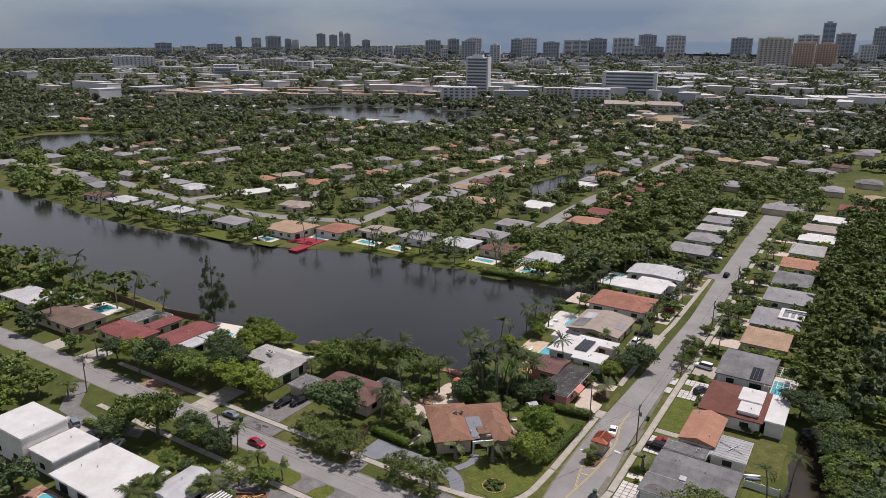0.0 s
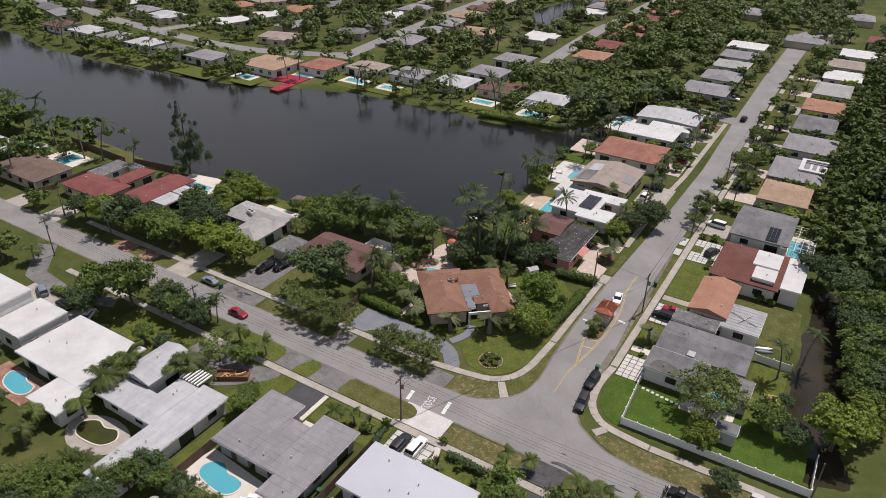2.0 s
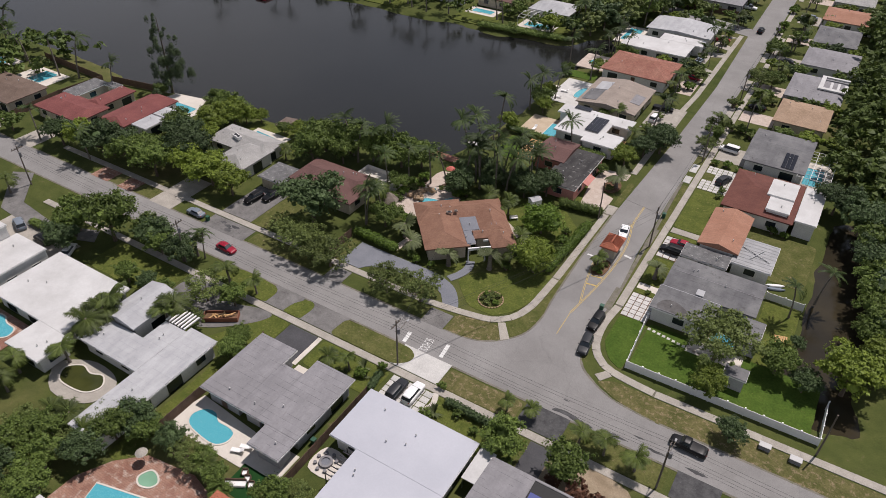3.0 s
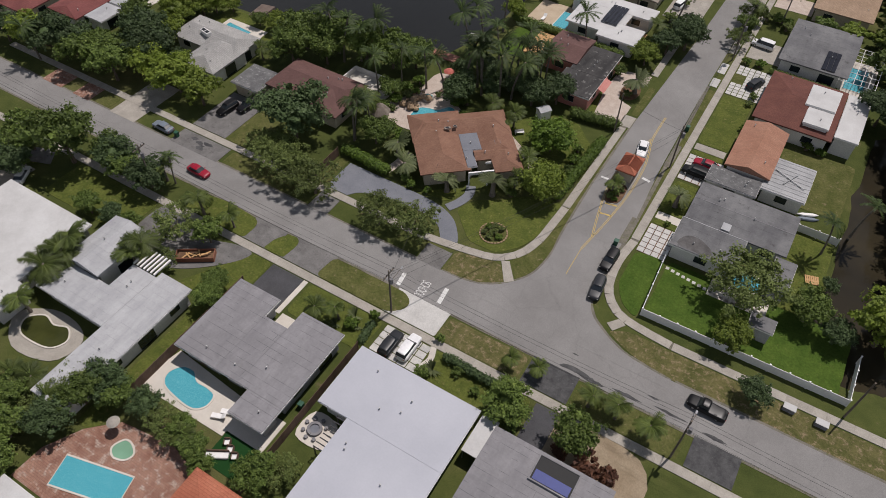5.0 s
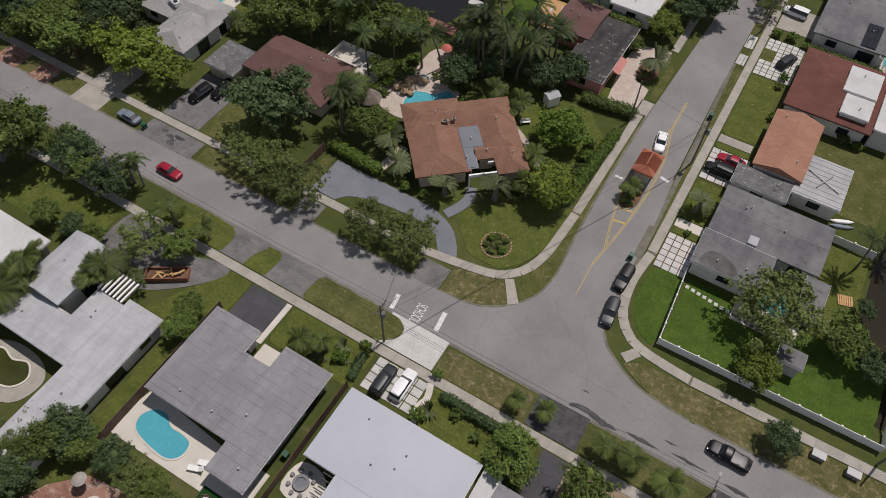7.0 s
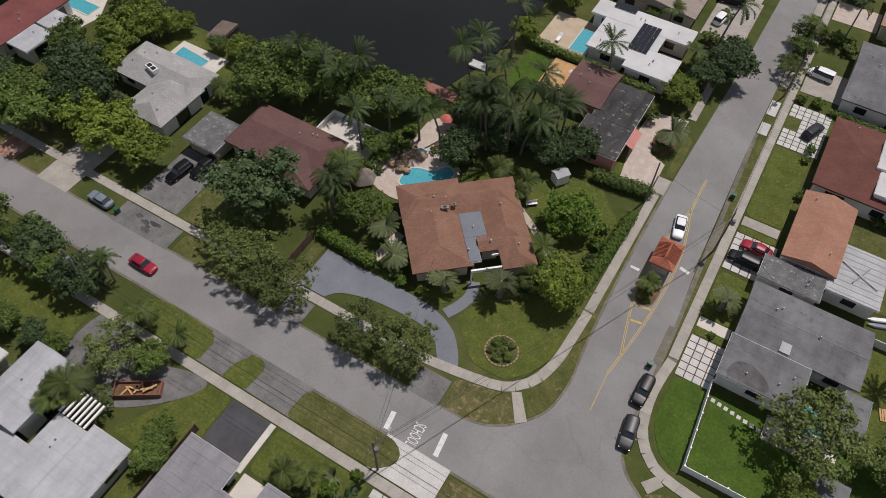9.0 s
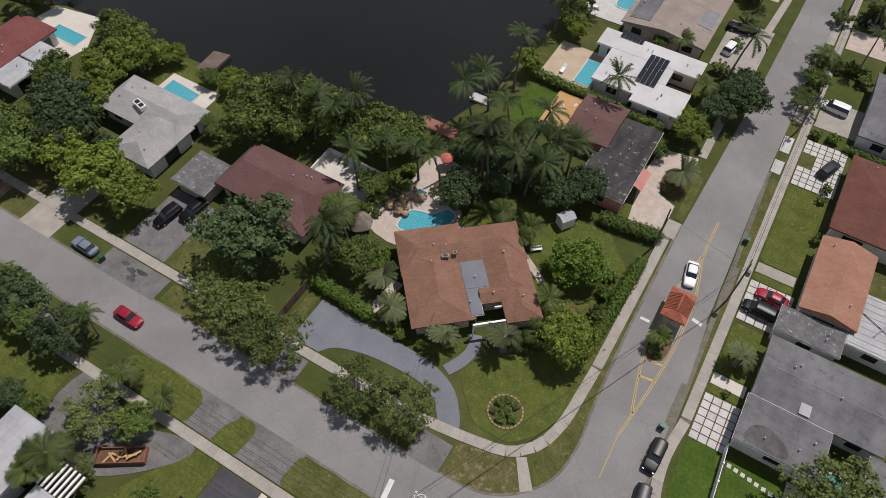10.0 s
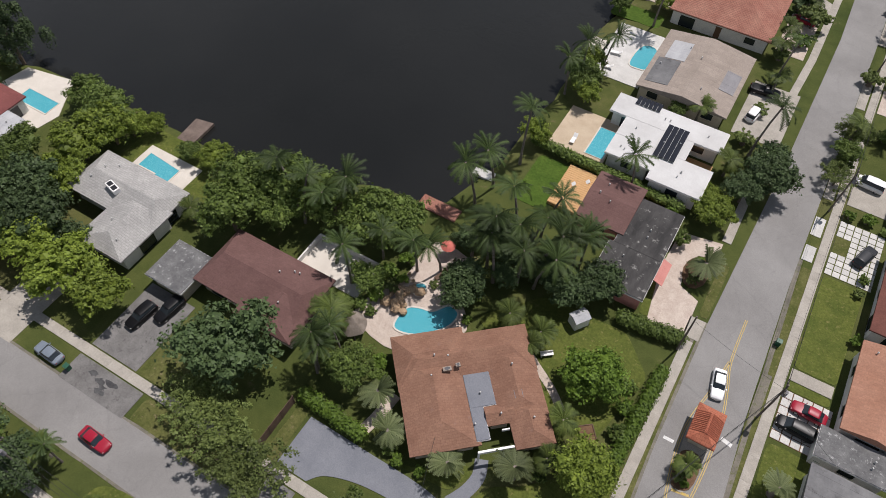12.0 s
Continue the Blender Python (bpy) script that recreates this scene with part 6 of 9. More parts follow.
verge(smooth_line([(-91.2, 77.4), (-90.8, 80.4), (-88.0, 81.5), (-84.0, 81.5), (-80.6, 81.2), (-79.5, 80.0), (-79.6, 77.4)], 3), M_LAWN, "green grass verge with rounded ends", 0.085)
verge(rect(-123, 87.5, -119.4, 90.8))
verge([(-28.2, 90.2), (-24.2, 88.3), (-18.5, 87.5), (20, 87.5), (20, 91.7), (-20, 91.5), (-25.6, 91.6)], M_PATCHY)
verge(rect(-32.9, 110.5, -31.2, 149), label="narrow dry grass strip along the street")
verge([(-32.0, 92.6), (-30.8, 93.4), (-31.6, 96.6), (-32.1, 97.5)], label="small grass patch at the corner")
GREEN = "fresh mown green lawn"
verge([(-51.5, 94.2), (-47.0, 94.2), (-44.4, 97.2), (-43.1, 101.6), (-42.9, 108.2), (-45.5, 108.5), (-49, 106.5), (-52, 103.6), (-54.6, 102.2), (-56.2, 98.8), (-53.2, 95.8)], M_LAWN, GREEN, 0.05)
verge([(-58.2, 99.4), (-56.8, 102.5), (-58, 103), (-62, 100.0), (-65, 98.9)], M_LAWN, GREEN, 0.05)
verge([(-66, 120), (-54.5, 111.5), (-47, 112.5), (-44.6, 123), (-49, 127.5), (-60, 127)], M_LAWN, "shaded green back lawn", 0.05)
verge(rect(-30.0, 112.0, -25.9, 113.2), M_LAWN, GREEN, 0.05)
verge(rect(-30.0, 115.0, -25.0, 122.8), M_LAWN, GREEN, 0.05)
verge(rect(-30.0, 130.3, -25.0, 131.6), M_LAWN, GREEN, 0.05)
verge(rect(-30.0, 133.6, -24.8, 149.0), M_LAWN, GREEN, 0.05)
verge([(-30.0, 98.6), (-28.2, 95.4), (-25.8, 94.0), (-25.6, 106.0), (-30.0, 105.2)], M_VIVID, "vivid green mown lawn", 0.05)
verge(rect(-25.2, 95.5, -0.2, 106.0), M_VIVID, "vivid green lawn inside a white fence", 0.05)
verge(rect(-11.0, 106.0, -5.5, 121.5), M_LAWN, GREEN, 0.05)
verge(rect(-66.0, 70.4, -53.8, 75.8), M_LAWN, GREEN, 0.05)
verge(rect(-45.9, 70.3, -32.0, 75.8), M_LAWN, GREEN, 0.05)
verge([(-82.0, 66.0), (-72.8, 66.0), (-72.8, 75.8), (-76.4, 75.8)], M_LAWN, GREEN, 0.05)
verge(rect(-112.0, 68.5, -95.0, 75.8), M_LAWN, "green front lawn under trees", 0.05)
verge(rect(-76.6, 45.0, -73.8, 65.5), M_LAWN, "narrow green lawn beside a fence", 0.05)
verge(rect(-96.8, 92.4, -91.6, 101.8), M_DRYLAWN, "dry green front lawn", 0.05)
verge(rect(-78.0, 92.4, -76.4, 99.0), M_DRYLAWN, "dry green front lawn", 0.05)
verge(rect(-124.0, 115.4, -107.5, 123.4), M_LAWN, "green lawn down to the lake", 0.05)
verge(rect(-71.4, 139.5, -66.4, 149.0), M_VIVID, "vivid green lakeside lawn", 0.05)
verge(rect(-49, 131.0, -47.6, 142.0), M_LAWN, GREEN, 0.05)
verge(rect(-76, 186, -67, 190), M_VIVID, "vivid green lakeside lawn", 0.05)
verge(rect(-17, 127, -6, 141), M_DRYLAWN, "dry back garden lawn", 0.045)
for x0, x1, y0, y1 in ((-207, -193, 185.5, 196), (-176, -158, 203, 215), (-157, -141, 204, 216), (-122, -108, 205, 219), (-103, -86, 206, 218), (-236, -212, 182, 193), (-262, -246, 180, 192)):
    verge(rect(x0, y0, x1, y1), M_LAWN, "green lakeside lawn on the far shore", 0.05)


def drive(pts, mat, label, z=0.07):
    return slab("driveway", pts, -0.1, z, mat, label, "driveway")


drive([(-76.0, 92.4), (-75.9, 98.6)] + smooth_line([(-68.0, 98.5), (-60.2, 98.3), (-56.0, 97.0), (-53.6, 94.6), (-52.4, 92.4)], 6) + [(-55.2, 92.4)] + smooth_line([(-56.6, 94.2), (-59.4, 95.4), (-66.0, 95.2), (-70.4, 94.0), (-72.0, 92.4)], 5), M_GREYDRIVE, "blue-grey coated horseshoe driveway", 0.08)
drive(rect(-75.8, 87.3, -72.2, 90.8), M_OLDDRIVE, "worn grey driveway apron")
drive(rect(-56.2, 87.3, -52.2, 90.8), M_OLDDRIVE, "worn grey driveway apron")
bm = bmesh.new()
ribbon(bm, smooth_line([(-57.6, 98.3), (-56.6, 100.3), (-56.2, 102.4), (-56.8, 104.3)], 6), 0.75, -0.1, 0.085)
tagged(part("footpath", bm, M_GREYDRIVE), "blue-grey curved path to the front door", "footpath", kind="structure")
drive(rect(-104.2, 92.4, -97.0, 102.6), M_OLDDRIVE, "stained grey concrete driveway")
drive(rect(-104.4, 87.3, -94.2, 90.8), M_OLDDRIVE, "patched stained driveway apron")
drive(rect(-118.6, 87.3, -112.8, 98.0), M_CONCRETE, "pale concrete driveway")
drive(rect(-72.6, 69.9, -67.2, 75.8), M_DRIVE, "dark sealed asphalt driveway")
drive(rect(-67.15, 69.6, -66.4, 75.8), M_PALE, "pale concrete side path")
slab("patio", rect(-66.0, 66.9, -62.2, 69.9), -0.1, 0.1, M_PALE, "pale sunken entrance court", "patio")
drive(rect(-73.6, 77.4, -65.6, 81.7), M_OLDDRIVE, "old grey driveway apron with dark stains")
drive(rect(-80.6, 77.4, -74.6, 81.7), M_OLDDRIVE, "old grey driveway apron with dark stains")
drive(rect(-55.2, 77.4, -47.0, 81.7), M_PAVER, "pale concrete driveway apron")
drive(rect(-31.4, 60.0, -28.2, 75.8), M_DRIVE, "dark sealed asphalt driveway")
drive(rect(-34.6, 77.4, -28.3, 81.7), M_TAR, "cracked dark driveway apron")
drive(rect(-13.6, 77.4, -8.0, 81.7), M_TAR, "patched dark driveway apron")
drive(smooth_line([(-94.0, 69.6), (-94.0, 75.9), (-90.0, 75.9), (-84.0, 74.6), (-79.5, 75.8), (-76.6, 75.8), (-77.0, 74.0), (-79.2, 71.4), (-82.6, 68.6), (-86.0, 67.2), (-90.0, 67.4)], 4, True), M_OLDDRIVE, "grey gravelly forecourt")
drive(rect(-30.0, 113.2, -26.0, 114.8), M_PALE, "pale concrete path")
drive(rect(-30.0, 131.7, -25.0, 133.4), M_CONCRETE, "grey concrete path")
drive([(-47.6, 130.6), (-42.8, 130.6), (-42.9, 136.5), (-45.6, 137.6), (-46.2, 140.6), (-45.2, 143.4), (-42.9, 144.2), (-42.9, 147.0), (-48.6, 146.0), (-48.9, 139.0)], M_PINKPAVE, "pinkish paved forecourt round a palm bed")
slab("planting_bed", [(-44.6 + 1.7 * math.cos(k * 0.5236), 140.6 + 2.7 * math.sin(k * 0.5236)) for k in range(12)], -0.1, 0.12, M_MULCH, "oval mulched palm bed", "planting bed")
drive(rect(-48.6, 168.5, -41.3, 182.0), M_CONCRETE, "pale grey concrete forecourt")
drive(rect(-48.0, 191.0, -43.2, 203.0), M_PINKPAVE, "pinkish paved forecourt")
drive(rect(-43.0, 130.9, -41.0, 134.0), M_CONCRETE, "pale concrete apron")
drive([(-49, 208), (-41.5, 206), (-41.5, 209), (-45.5, 211), (-45.5, 219), (-41.5, 221), (-41.5, 224), (-48.5, 222)], M_CONCRETE, "pale curved forecourt")
drive([(-47, 228), (-41.5, 226), (-41.5, 229), (-44.5, 231), (-44.5, 236), (-42, 238), (-47, 238)], M_CONCRETE, "pale curved forecourt")
for y, w in ((166.5, 7), (187.5, 6), (205.5, 6), (227, 7), (246, 6), (266, 9), (287, 6), (309, 6)):
    drive(rect(-30.0, y - w / 2, -22.5, y + w / 2), M_CONCRETE if w != 6 else M_PINKPAVE, "residential concrete driveway")
    drive(rect(-33.2, y - w / 2 - 0.4, -31.8, y + w / 2 + 0.4), M_CONCRETE, "concrete driveway apron")
drive(rect(-33.2, 150.2, -31.8, 153.0), M_PAVER, "pale concrete driveway apron")
drive(rect(-33.2, 155.0, -31.8, 158.6), M_PAVER, "pale concrete driveway apron")
for y in (128.0, 108.5):
    drive(rect(-32.9, y - 3.0, -31.8, y + 3.0), M_EDGE, "gritty worn driveway apron", 0.062)

# paver drives with grass joints
PAVER = mesh_of("paver", box(bmesh.new(), -0.5, -0.5, -0.05, 0.5, 0.5, 0.06), M_PAVER)


def paver_drive(x0, y0, x1, y1, nx, ny, label, skip=()):
    o = slab("driveway", rect(x0, y0, x1, y1), -0.1, 0.045, M_MULCH if "dark" in label else M_DRYLAWN, label, "driveway")
    sx, sy = (x1 - x0) / nx, (y1 - y0) / ny
    for i in range(nx):
        for j in range(ny):
            if any(a <= i <= c and b <= j <= d for a, b, c, d in skip):
                continue
            shared("paver", PAVER, o, pose(x0 + (i + 0.5) * sx, y0 + (j + 0.5) * sy, 0.03) @ Matrix.Diagonal((sx - 0.13, sy - 0.13, 1, 1)))


paver_drive(-53.2, 71.4, -46.3, 75.8, 5, 4, "pale square pavers with grass joints")
paver_drive(-30.1, 105.5, -25.8, 111.8, 4, 6, "pale square pavers with dark joints")
paver_drive(-30.1, 123.4, -24.4, 130.2, 5, 6, "pale square pavers with dark joints")
paver_drive(-30.1, 149.4, -24.0, 159.6, 6, 10, "pale square pavers with grass joints and a grass panel", ((0, 4, 1, 6),))

# pavements, slab by slab
SLAB = slab_mesh(1.588, 1.25)
for nm, line, _ in PAVE_LINES:
    bed = bmesh.new()
    ribbon(bed, line, 0.6, -0.15, 0.03)
    o = tagged(part(nm, bed, M_EDGE), "weathered concrete pavement of square slabs", "pavement", kind="structure")
    for x, y, hd in along(line, 1.6):
        shared("slab", SLAB, o, pose(x, y, random.uniform(-0.005, 0.005), random.uniform(-0.25, 0.25), 0, hd))
slab("pavement_ramp", [(-43.5, 90.1), (-42.4, 91.0), (-44.6, 93.9), (-45.6, 93.3)], -0.1, 0.075, M_CONCRETE, "pale concrete crossing ramp", "pavement")
slab("pavement_ramp", [(-28.7, 91.3), (-27.6, 90.5), (-26.4, 92.2), (-27.4, 92.9)], -0.1, 0.075, M_CONCRETE, "pale concrete crossing ramp", "pavement")

# ---- markings and the traffic island ----
def paint(name, line, half, mat, label, z=0.075):
    bm = bmesh.new()
    ribbon(bm, line, half, z - 0.01, z)
    return tagged(part(name, bm, mat), label, "road marking", kind="structure")


east = smooth_line([(-36.7, 137.0), (-36.65, 130.4), (-35.9, 126.5), (-35.3, 122.4), (-35.2, 116), (-35.8, 109), (-36.9, 101.5)], 6)
west = smooth_line([(-36.8, 130.2), (-37.5, 125.8), (-38.6, 120), (-38.5, 115), (-37.5, 109), (-36.5, 104.5)], 6)
for ln in (east, west):
    for dx in (-0.11, 0.11):
        paint("road_line", [(x + dx, y) for x, y in ln], 0.045, M_YELLOW, "worn double yellow line round the island")
paint("road_line", [(-36.9, 101.5), (-36.8, 96)], 0.045, M_YELLOW, "faded yellow centre line")
for y in (109.6, 112.0):
    paint("road_line", [(-37.6, y), (-35.7, y + 0.3)], 0.15, M_YELLOW, "yellow hatching bar")
paint("stop_line", [(-56.0, 84.2), (-55.7, 82.0)], 0.3, M_WHITELINE, "worn white stop bar")
paint("stop_line", [(-49.6, 85.0), (-49.3, 82.2)], 0.3, M_WHITELINE, "worn white stop bar")
paint("stop_line", [(-34.7, 120.4), (-33.4, 120.1)], 0.25, M_WHITELINE, "short white stop bar")
paint("stop_line", [(-40.4, 117.2), (-39.2, 117.2)], 0.2, M_WHITELINE, "faded white stop bar")
slab("tar_patch", worn_outline([(-31.4, 82.0), (-28.8, 82.2), (-26.8, 81.9), (-27.4, 82.6), (-29.6, 82.9), (-31.0, 82.6)], 0.5), 0, 0.066, M_TAR, "dark tar patch in the street", "road marking")
stain_rnd = random.Random(12)
for k in range(9):
    x, y, r = -99.4 + stain_rnd.uniform(-2.4, 2.6), 88.9 + stain_rnd.uniform(-1.0, 1.0), stain_rnd.uniform(0.15, 0.55)
    pts = [(x + r * stain_rnd.uniform(0.5, 1.5) * math.cos(a * 0.6981) * 1.6, y + r * stain_rnd.uniform(0.5, 1.3) * math.sin(a * 0.6981)) for a in range(9)]
    slab("road_stain", smooth_line(pts, 3, True), 0, 0.078 + 0.001 * k, M_TAR, "dark oily stain on the worn apron", "road stain")
tc = bpy.data.curves.new("road_word", "FONT")
tc.body, tc.size, tc.align_x, tc.align_y, tc.extrude = "SCHOOL", 1.4, "CENTER", "CENTER", 0.004
tmp = new("road_word", tc)
dg = bpy.context.evaluated_depsgraph_get()
word_mesh = bpy.data.meshes.new_from_object(tmp.evaluated_get(dg))
bpy.data.objects.remove(tmp)
word_mesh.materials.clear()
word_mesh.materials.append(M_WHITELINE)
word = tagged(new("road_word", word_mesh), "white painted word on the asphalt", "road marking", kind="structure")
word.matrix_basis = pose(-52.5, 83.2, 0.075, 0, 0, -86) @ Matrix.Diagonal((0.5, 1.4, 1, 1))

isl = slab("traffic_island", smooth_line([(-37.6, 112.6), (-38.3, 117), (-38.2, 122.2), (-35.7, 122.4), (-35.6, 116), (-36.2, 112.6)], 3, True), -0.1, 0.17, M_CONCRETE, "raised concrete traffic island", "traffic island")
slab("planting_bed", smooth_line([(-37.9, 112.6), (-38.1, 116.6), (-35.9, 116.8), (-35.9, 113)], 4, True), 0.1, 0.24, M_MULCH, "dark mulched bed on the island", "planting bed")
gh = tagged(empty("guardhouse", -36.95, 119.6), "small guardhouse with red barrel-tile hip roof", "guardhouse")
bm = bmesh.new()
box(bm, -1.0, -1.6, 0.1, 1.0, 1.6, 2.6)
part("wall", bm, M_BEIGEWALL, gh)
bm = bmesh.new()
roof_solid(bm, -1.6, -2.35, 1.6, 2.35, 2.6, 0.85, "y", 0.8)
part("roof", bm, M_BARREL, gh, "red barrel-tile hip roof")
rib = bmesh.new()
tube(rib, [(0, 0, 0), (1.45, 0, 0.80)], [0.07, 0.07], 6)
RIB = mesh_of("roof_tile", rib, M_BARREL)
for k in range(12):
    y = -1.25 + 2.5 * k / 11
    for s in (0, 180):
        shared("roof_tile", RIB, gh, pose(0, y, 0, 0, 0, 0) @ pose(1.58 if s == 0 else -1.58, 0, 2.62, 0, 0, 180 - s))
for s, y in ((0, 0), (180, 0)):
    shared("window", WIN, gh, pose(1.0 if s == 0 else -1.0, 0, 1.0, 0, 0, -90 if s == 0 else 90))
for x, y, s in ((-37.5, 113.4, 0.7), (-36.6, 113.2, 0.6), (-37.8, 115.2, 0.7), (-36.4, 115.6, 0.6), (-37.0, 114.6, 0.8)):
    plant(T_SHRUB, [(x, y, s)])

# ---- cars ----
def car_paint(name, c):
    m = plain(name, c, 0.36, 0.0, 0.0)
    m.node_tree.nodes["Principled BSDF"].inputs["Specular IOR Level"].default_value = 0.25
    return m


P = {"black": car_paint("black_car_paint", (0.006, 0.006, 0.007)), "white": car_paint("white_car_paint", (0.75, 0.75, 0.75)), "red": car_paint("red_car_paint", (0.28, 0.012, 0.03)),
     "grey": car_paint("dark_grey_car_paint", (0.026, 0.028, 0.032)), "silver": car_paint("silver_blue_car_paint", (0.17, 0.20, 0.24))}
M_LAMP = plain("clear_lamp_glass", (0.7, 0.7, 0.68), 0.15)
M_TAIL = plain("red_lamp_glass", (0.4, 0.02, 0.02), 0.2)
wb = bmesh.new()
tube(wb, [(0, -0.11, 0), (0, 0.11, 0)], [0.34, 0.34], 16)
TYRE = mesh_of("wheel", wb, M_BLACK)
wb = bmesh.new()
tube(wb, [(0, -0.125, 0), (0, 0.125, 0)], [0.2, 0.2], 12)
RIM = mesh_of("rim", wb, M_STEEL)


def loft(bm, secs, mi=0):
    """A body from cross outlines: (x, half width, low z, high z, top half width)."""
    rings = []
    for x, hw, z0, z1, tw in secs:
        rings.append([bm.verts.new((x, y, z)) for y, z in ((-hw * 0.94, z0), (-hw, z0 + (z1 - z0) * 0.45), (-tw, z1 - 0.03), (-tw * 0.85, z1), (tw * 0.85, z1), (tw, z1 - 0.03), (hw, z0 + (z1 - z0) * 0.45), (hw * 0.94, z0))])
    for a, b in zip(rings, rings[1:]):
        for k in range(8):
            bm.faces.new((a[k], a[(k + 1) % 8], b[(k + 1) % 8], b[k])).material_index = mi
    bm.faces.new(rings[0])
    bm.faces.new(rings[-1][::-1])
    bmesh.ops.recalc_face_normals(bm, faces=bm.faces[:])
    return bm


def rounded(bm):
    """Swells a body's panels and shades them smooth."""
    bmesh.ops.subdivide_edges(bm, edges=bm.edges[:], cuts=1, smooth=0.55, use_grid_fill=True)
    for f in bm.faces:
        f.smooth = True
    return bm


def make_car(shape, colour, label):
    c = tagged(empty("car", 0, 0), label, "pickup truck" if shape == "pickup" else "car", "parked cars")
    pm = P[colour]
    L, W2, H = {"sedan": (4.6, 0.9, 1.42), "suv": (4.8, 0.95, 1.72), "pickup": (5.5, 0.98, 1.8), "van": (4.9, 0.97, 1.85)}[shape]
    h = L / 2
    belt = 0.92 if shape == "sedan" else 1.05
    bm = loft(bmesh.new(), [(-h, W2 * 0.82, 0.38, belt - 0.18, W2 * 0.7), (-h + 0.18, W2 * 0.97, 0.28, belt - 0.03, W2 * 0.86), (-h * 0.5, W2, 0.25, belt, W2 * 0.93), (h * 0.35, W2, 0.25, belt, W2 * 0.93),
                            (h * 0.75, W2 * 0.97, 0.27, belt - 0.1, W2 * 0.86), (h - 0.15, W2 * 0.9, 0.3, belt - 0.2, W2 * 0.78), (h, W2 * 0.75, 0.4, belt - 0.32, W2 * 0.62)])
    part("body", rounded(bm), pm, c)
    a0, a1, b0, b1 = {"sedan": (-0.78, -0.48, 0.12, 0.42), "suv": (-0.96, -0.84, 0.16, 0.42), "pickup": (-0.12, -0.04, 0.3, 0.5), "van": (-0.97, -0.9, 0.3, 0.6)}[shape]
    bm = loft(bmesh.new(), [(a0 * h, W2 * 0.86, belt - 0.06, belt, W2 * 0.84), (a1 * h, W2 * 0.88, belt - 0.06, H - 0.05, W2 * 0.7), (b0 * h, W2 * 0.88, belt - 0.06, H - 0.05, W2 * 0.7), (b1 * h, W2 * 0.86, belt - 0.06, belt - 0.02, W2 * 0.8)])
    part("cabin_glass", bm, M_WINDOW, c, "tinted glass all round")
    bm = loft(bmesh.new(), [(a1 * h - 0.08, W2 * 0.66, H - 0.1, H - 0.03, W2 * 0.6), (a1 * h + 0.15, W2 * 0.72, H - 0.09, H, W2 * 0.64), (b0 * h - 0.2, W2 * 0.72, H - 0.09, H, W2 * 0.64), (b0 * h + 0.04, W2 * 0.66, H - 0.1, H - 0.03, W2 * 0.6)])
    part("roof", rounded(bm), pm, c)
    if "sunroof" in label:
        bm = bmesh.new()
        box(bm, a1 * h + (b0 - a1) * h * 0.5, -W2 * 0.42, H - 0.02, b0 * h - 0.25, W2 * 0.42, H + 0.012, 0.01)
        part("sunroof", bm, M_WINDOW, c)
    elif shape == "pickup":
        bm = bmesh.new()
        box(bm, -h + 0.15, -W2 * 0.8, belt - 0.04, a0 * h - 0.08, W2 * 0.8, belt + 0.01, 0.01)
        part("load_bed", bm, M_BLACK, c, "black load bed")
    for s in (-1, 1):
        bm = bmesh.new()
        box(bm, h - 0.22, s * W2 * 0.62 - 0.16, belt - 0.36, h - 0.04, s * W2 * 0.62 + 0.16, belt - 0.24, 0.03)
        part("headlight", bm, M_LAMP, c)
        bm = bmesh.new()
        box(bm, -h - 0.01, s * W2 * 0.66 - 0.12, belt - 0.32, -h + 0.1, s * W2 * 0.66 + 0.12, belt - 0.16, 0.02)
        part("tail_light", bm, M_TAIL, c)
        bm = bmesh.new()
        box(bm, b1 * h - 0.35, s * (W2 + 0.1) - 0.09, belt - 0.02, b1 * h - 0.2, s * (W2 + 0.1) + 0.09, belt + 0.12, 0.03)
        part("wing_mirror", bm, pm, c)
        for x in (-h * 0.6, h * 0.62):
            w = shared("wheel", TYRE, c, pose(x, s * (W2 - 0.11), 0.34))
            shared("rim", RIM, w, pose(0, 0, 0))
    return c


def park(shape, colour, label, x, y, heading, z=0.07):
    make_car(shape, colour, label).matrix_basis = pose(x, y, z, 0, 0, heading) @ Matrix.Scale(0.87, 4)


park("suv", "black", "black estate car parked on a stained driveway", -101.6, 98.2, -96)
park("suv", "black", "black sport utility car beside a carport", -99.2, 100.6, -96)
park("sedan", "silver", "silver-blue saloon parked at the kerb", -107.3, 88.8, 178)
park("suv", "grey", "grey estate car parked on square pavers", -51.0, 73.3, 90)
park("suv", "white", "white sport utility car parked on square pavers", -48.7, 74.0, 90)
park("suv", "black", "black car parked at the bend", -32.5, 101.2, -92)
park("suv", "grey", "dark grey car parked at the kerb", -32.0, 95.6, -84)
park("van", "black", "long black sport utility car on pale pavers", -27.9, 125.6, 178)
park("sedan", "red", "dark red saloon on pale pavers", -27.0, 128.3, 178)
park("suv", "grey", "dark grey car on pale pavers", -26.0, 154.4, 70)
park("van", "white", "white van on a concrete driveway", -28.2, 168.0, 175)
park("sedan", "white", "white car with a sunroof stopped behind the guardhouse", -37.1, 126.4, -80, 0.06)
park("sedan", "black", "black saloon on a driveway", -27.5, 192.8, 178)
park("suv", "white", "white car under a palm", -46.6, 173.8, 80)
park("pickup", "black", "black pickup truck on a forecourt", -46.6, 179.6, 5)
park("sedan", "silver", "pale car on a curved forecourt", -47.2, 214.0, 85)
park("sedan", "red", "red car on a curved forecourt", -45.6, 232.9, 20)
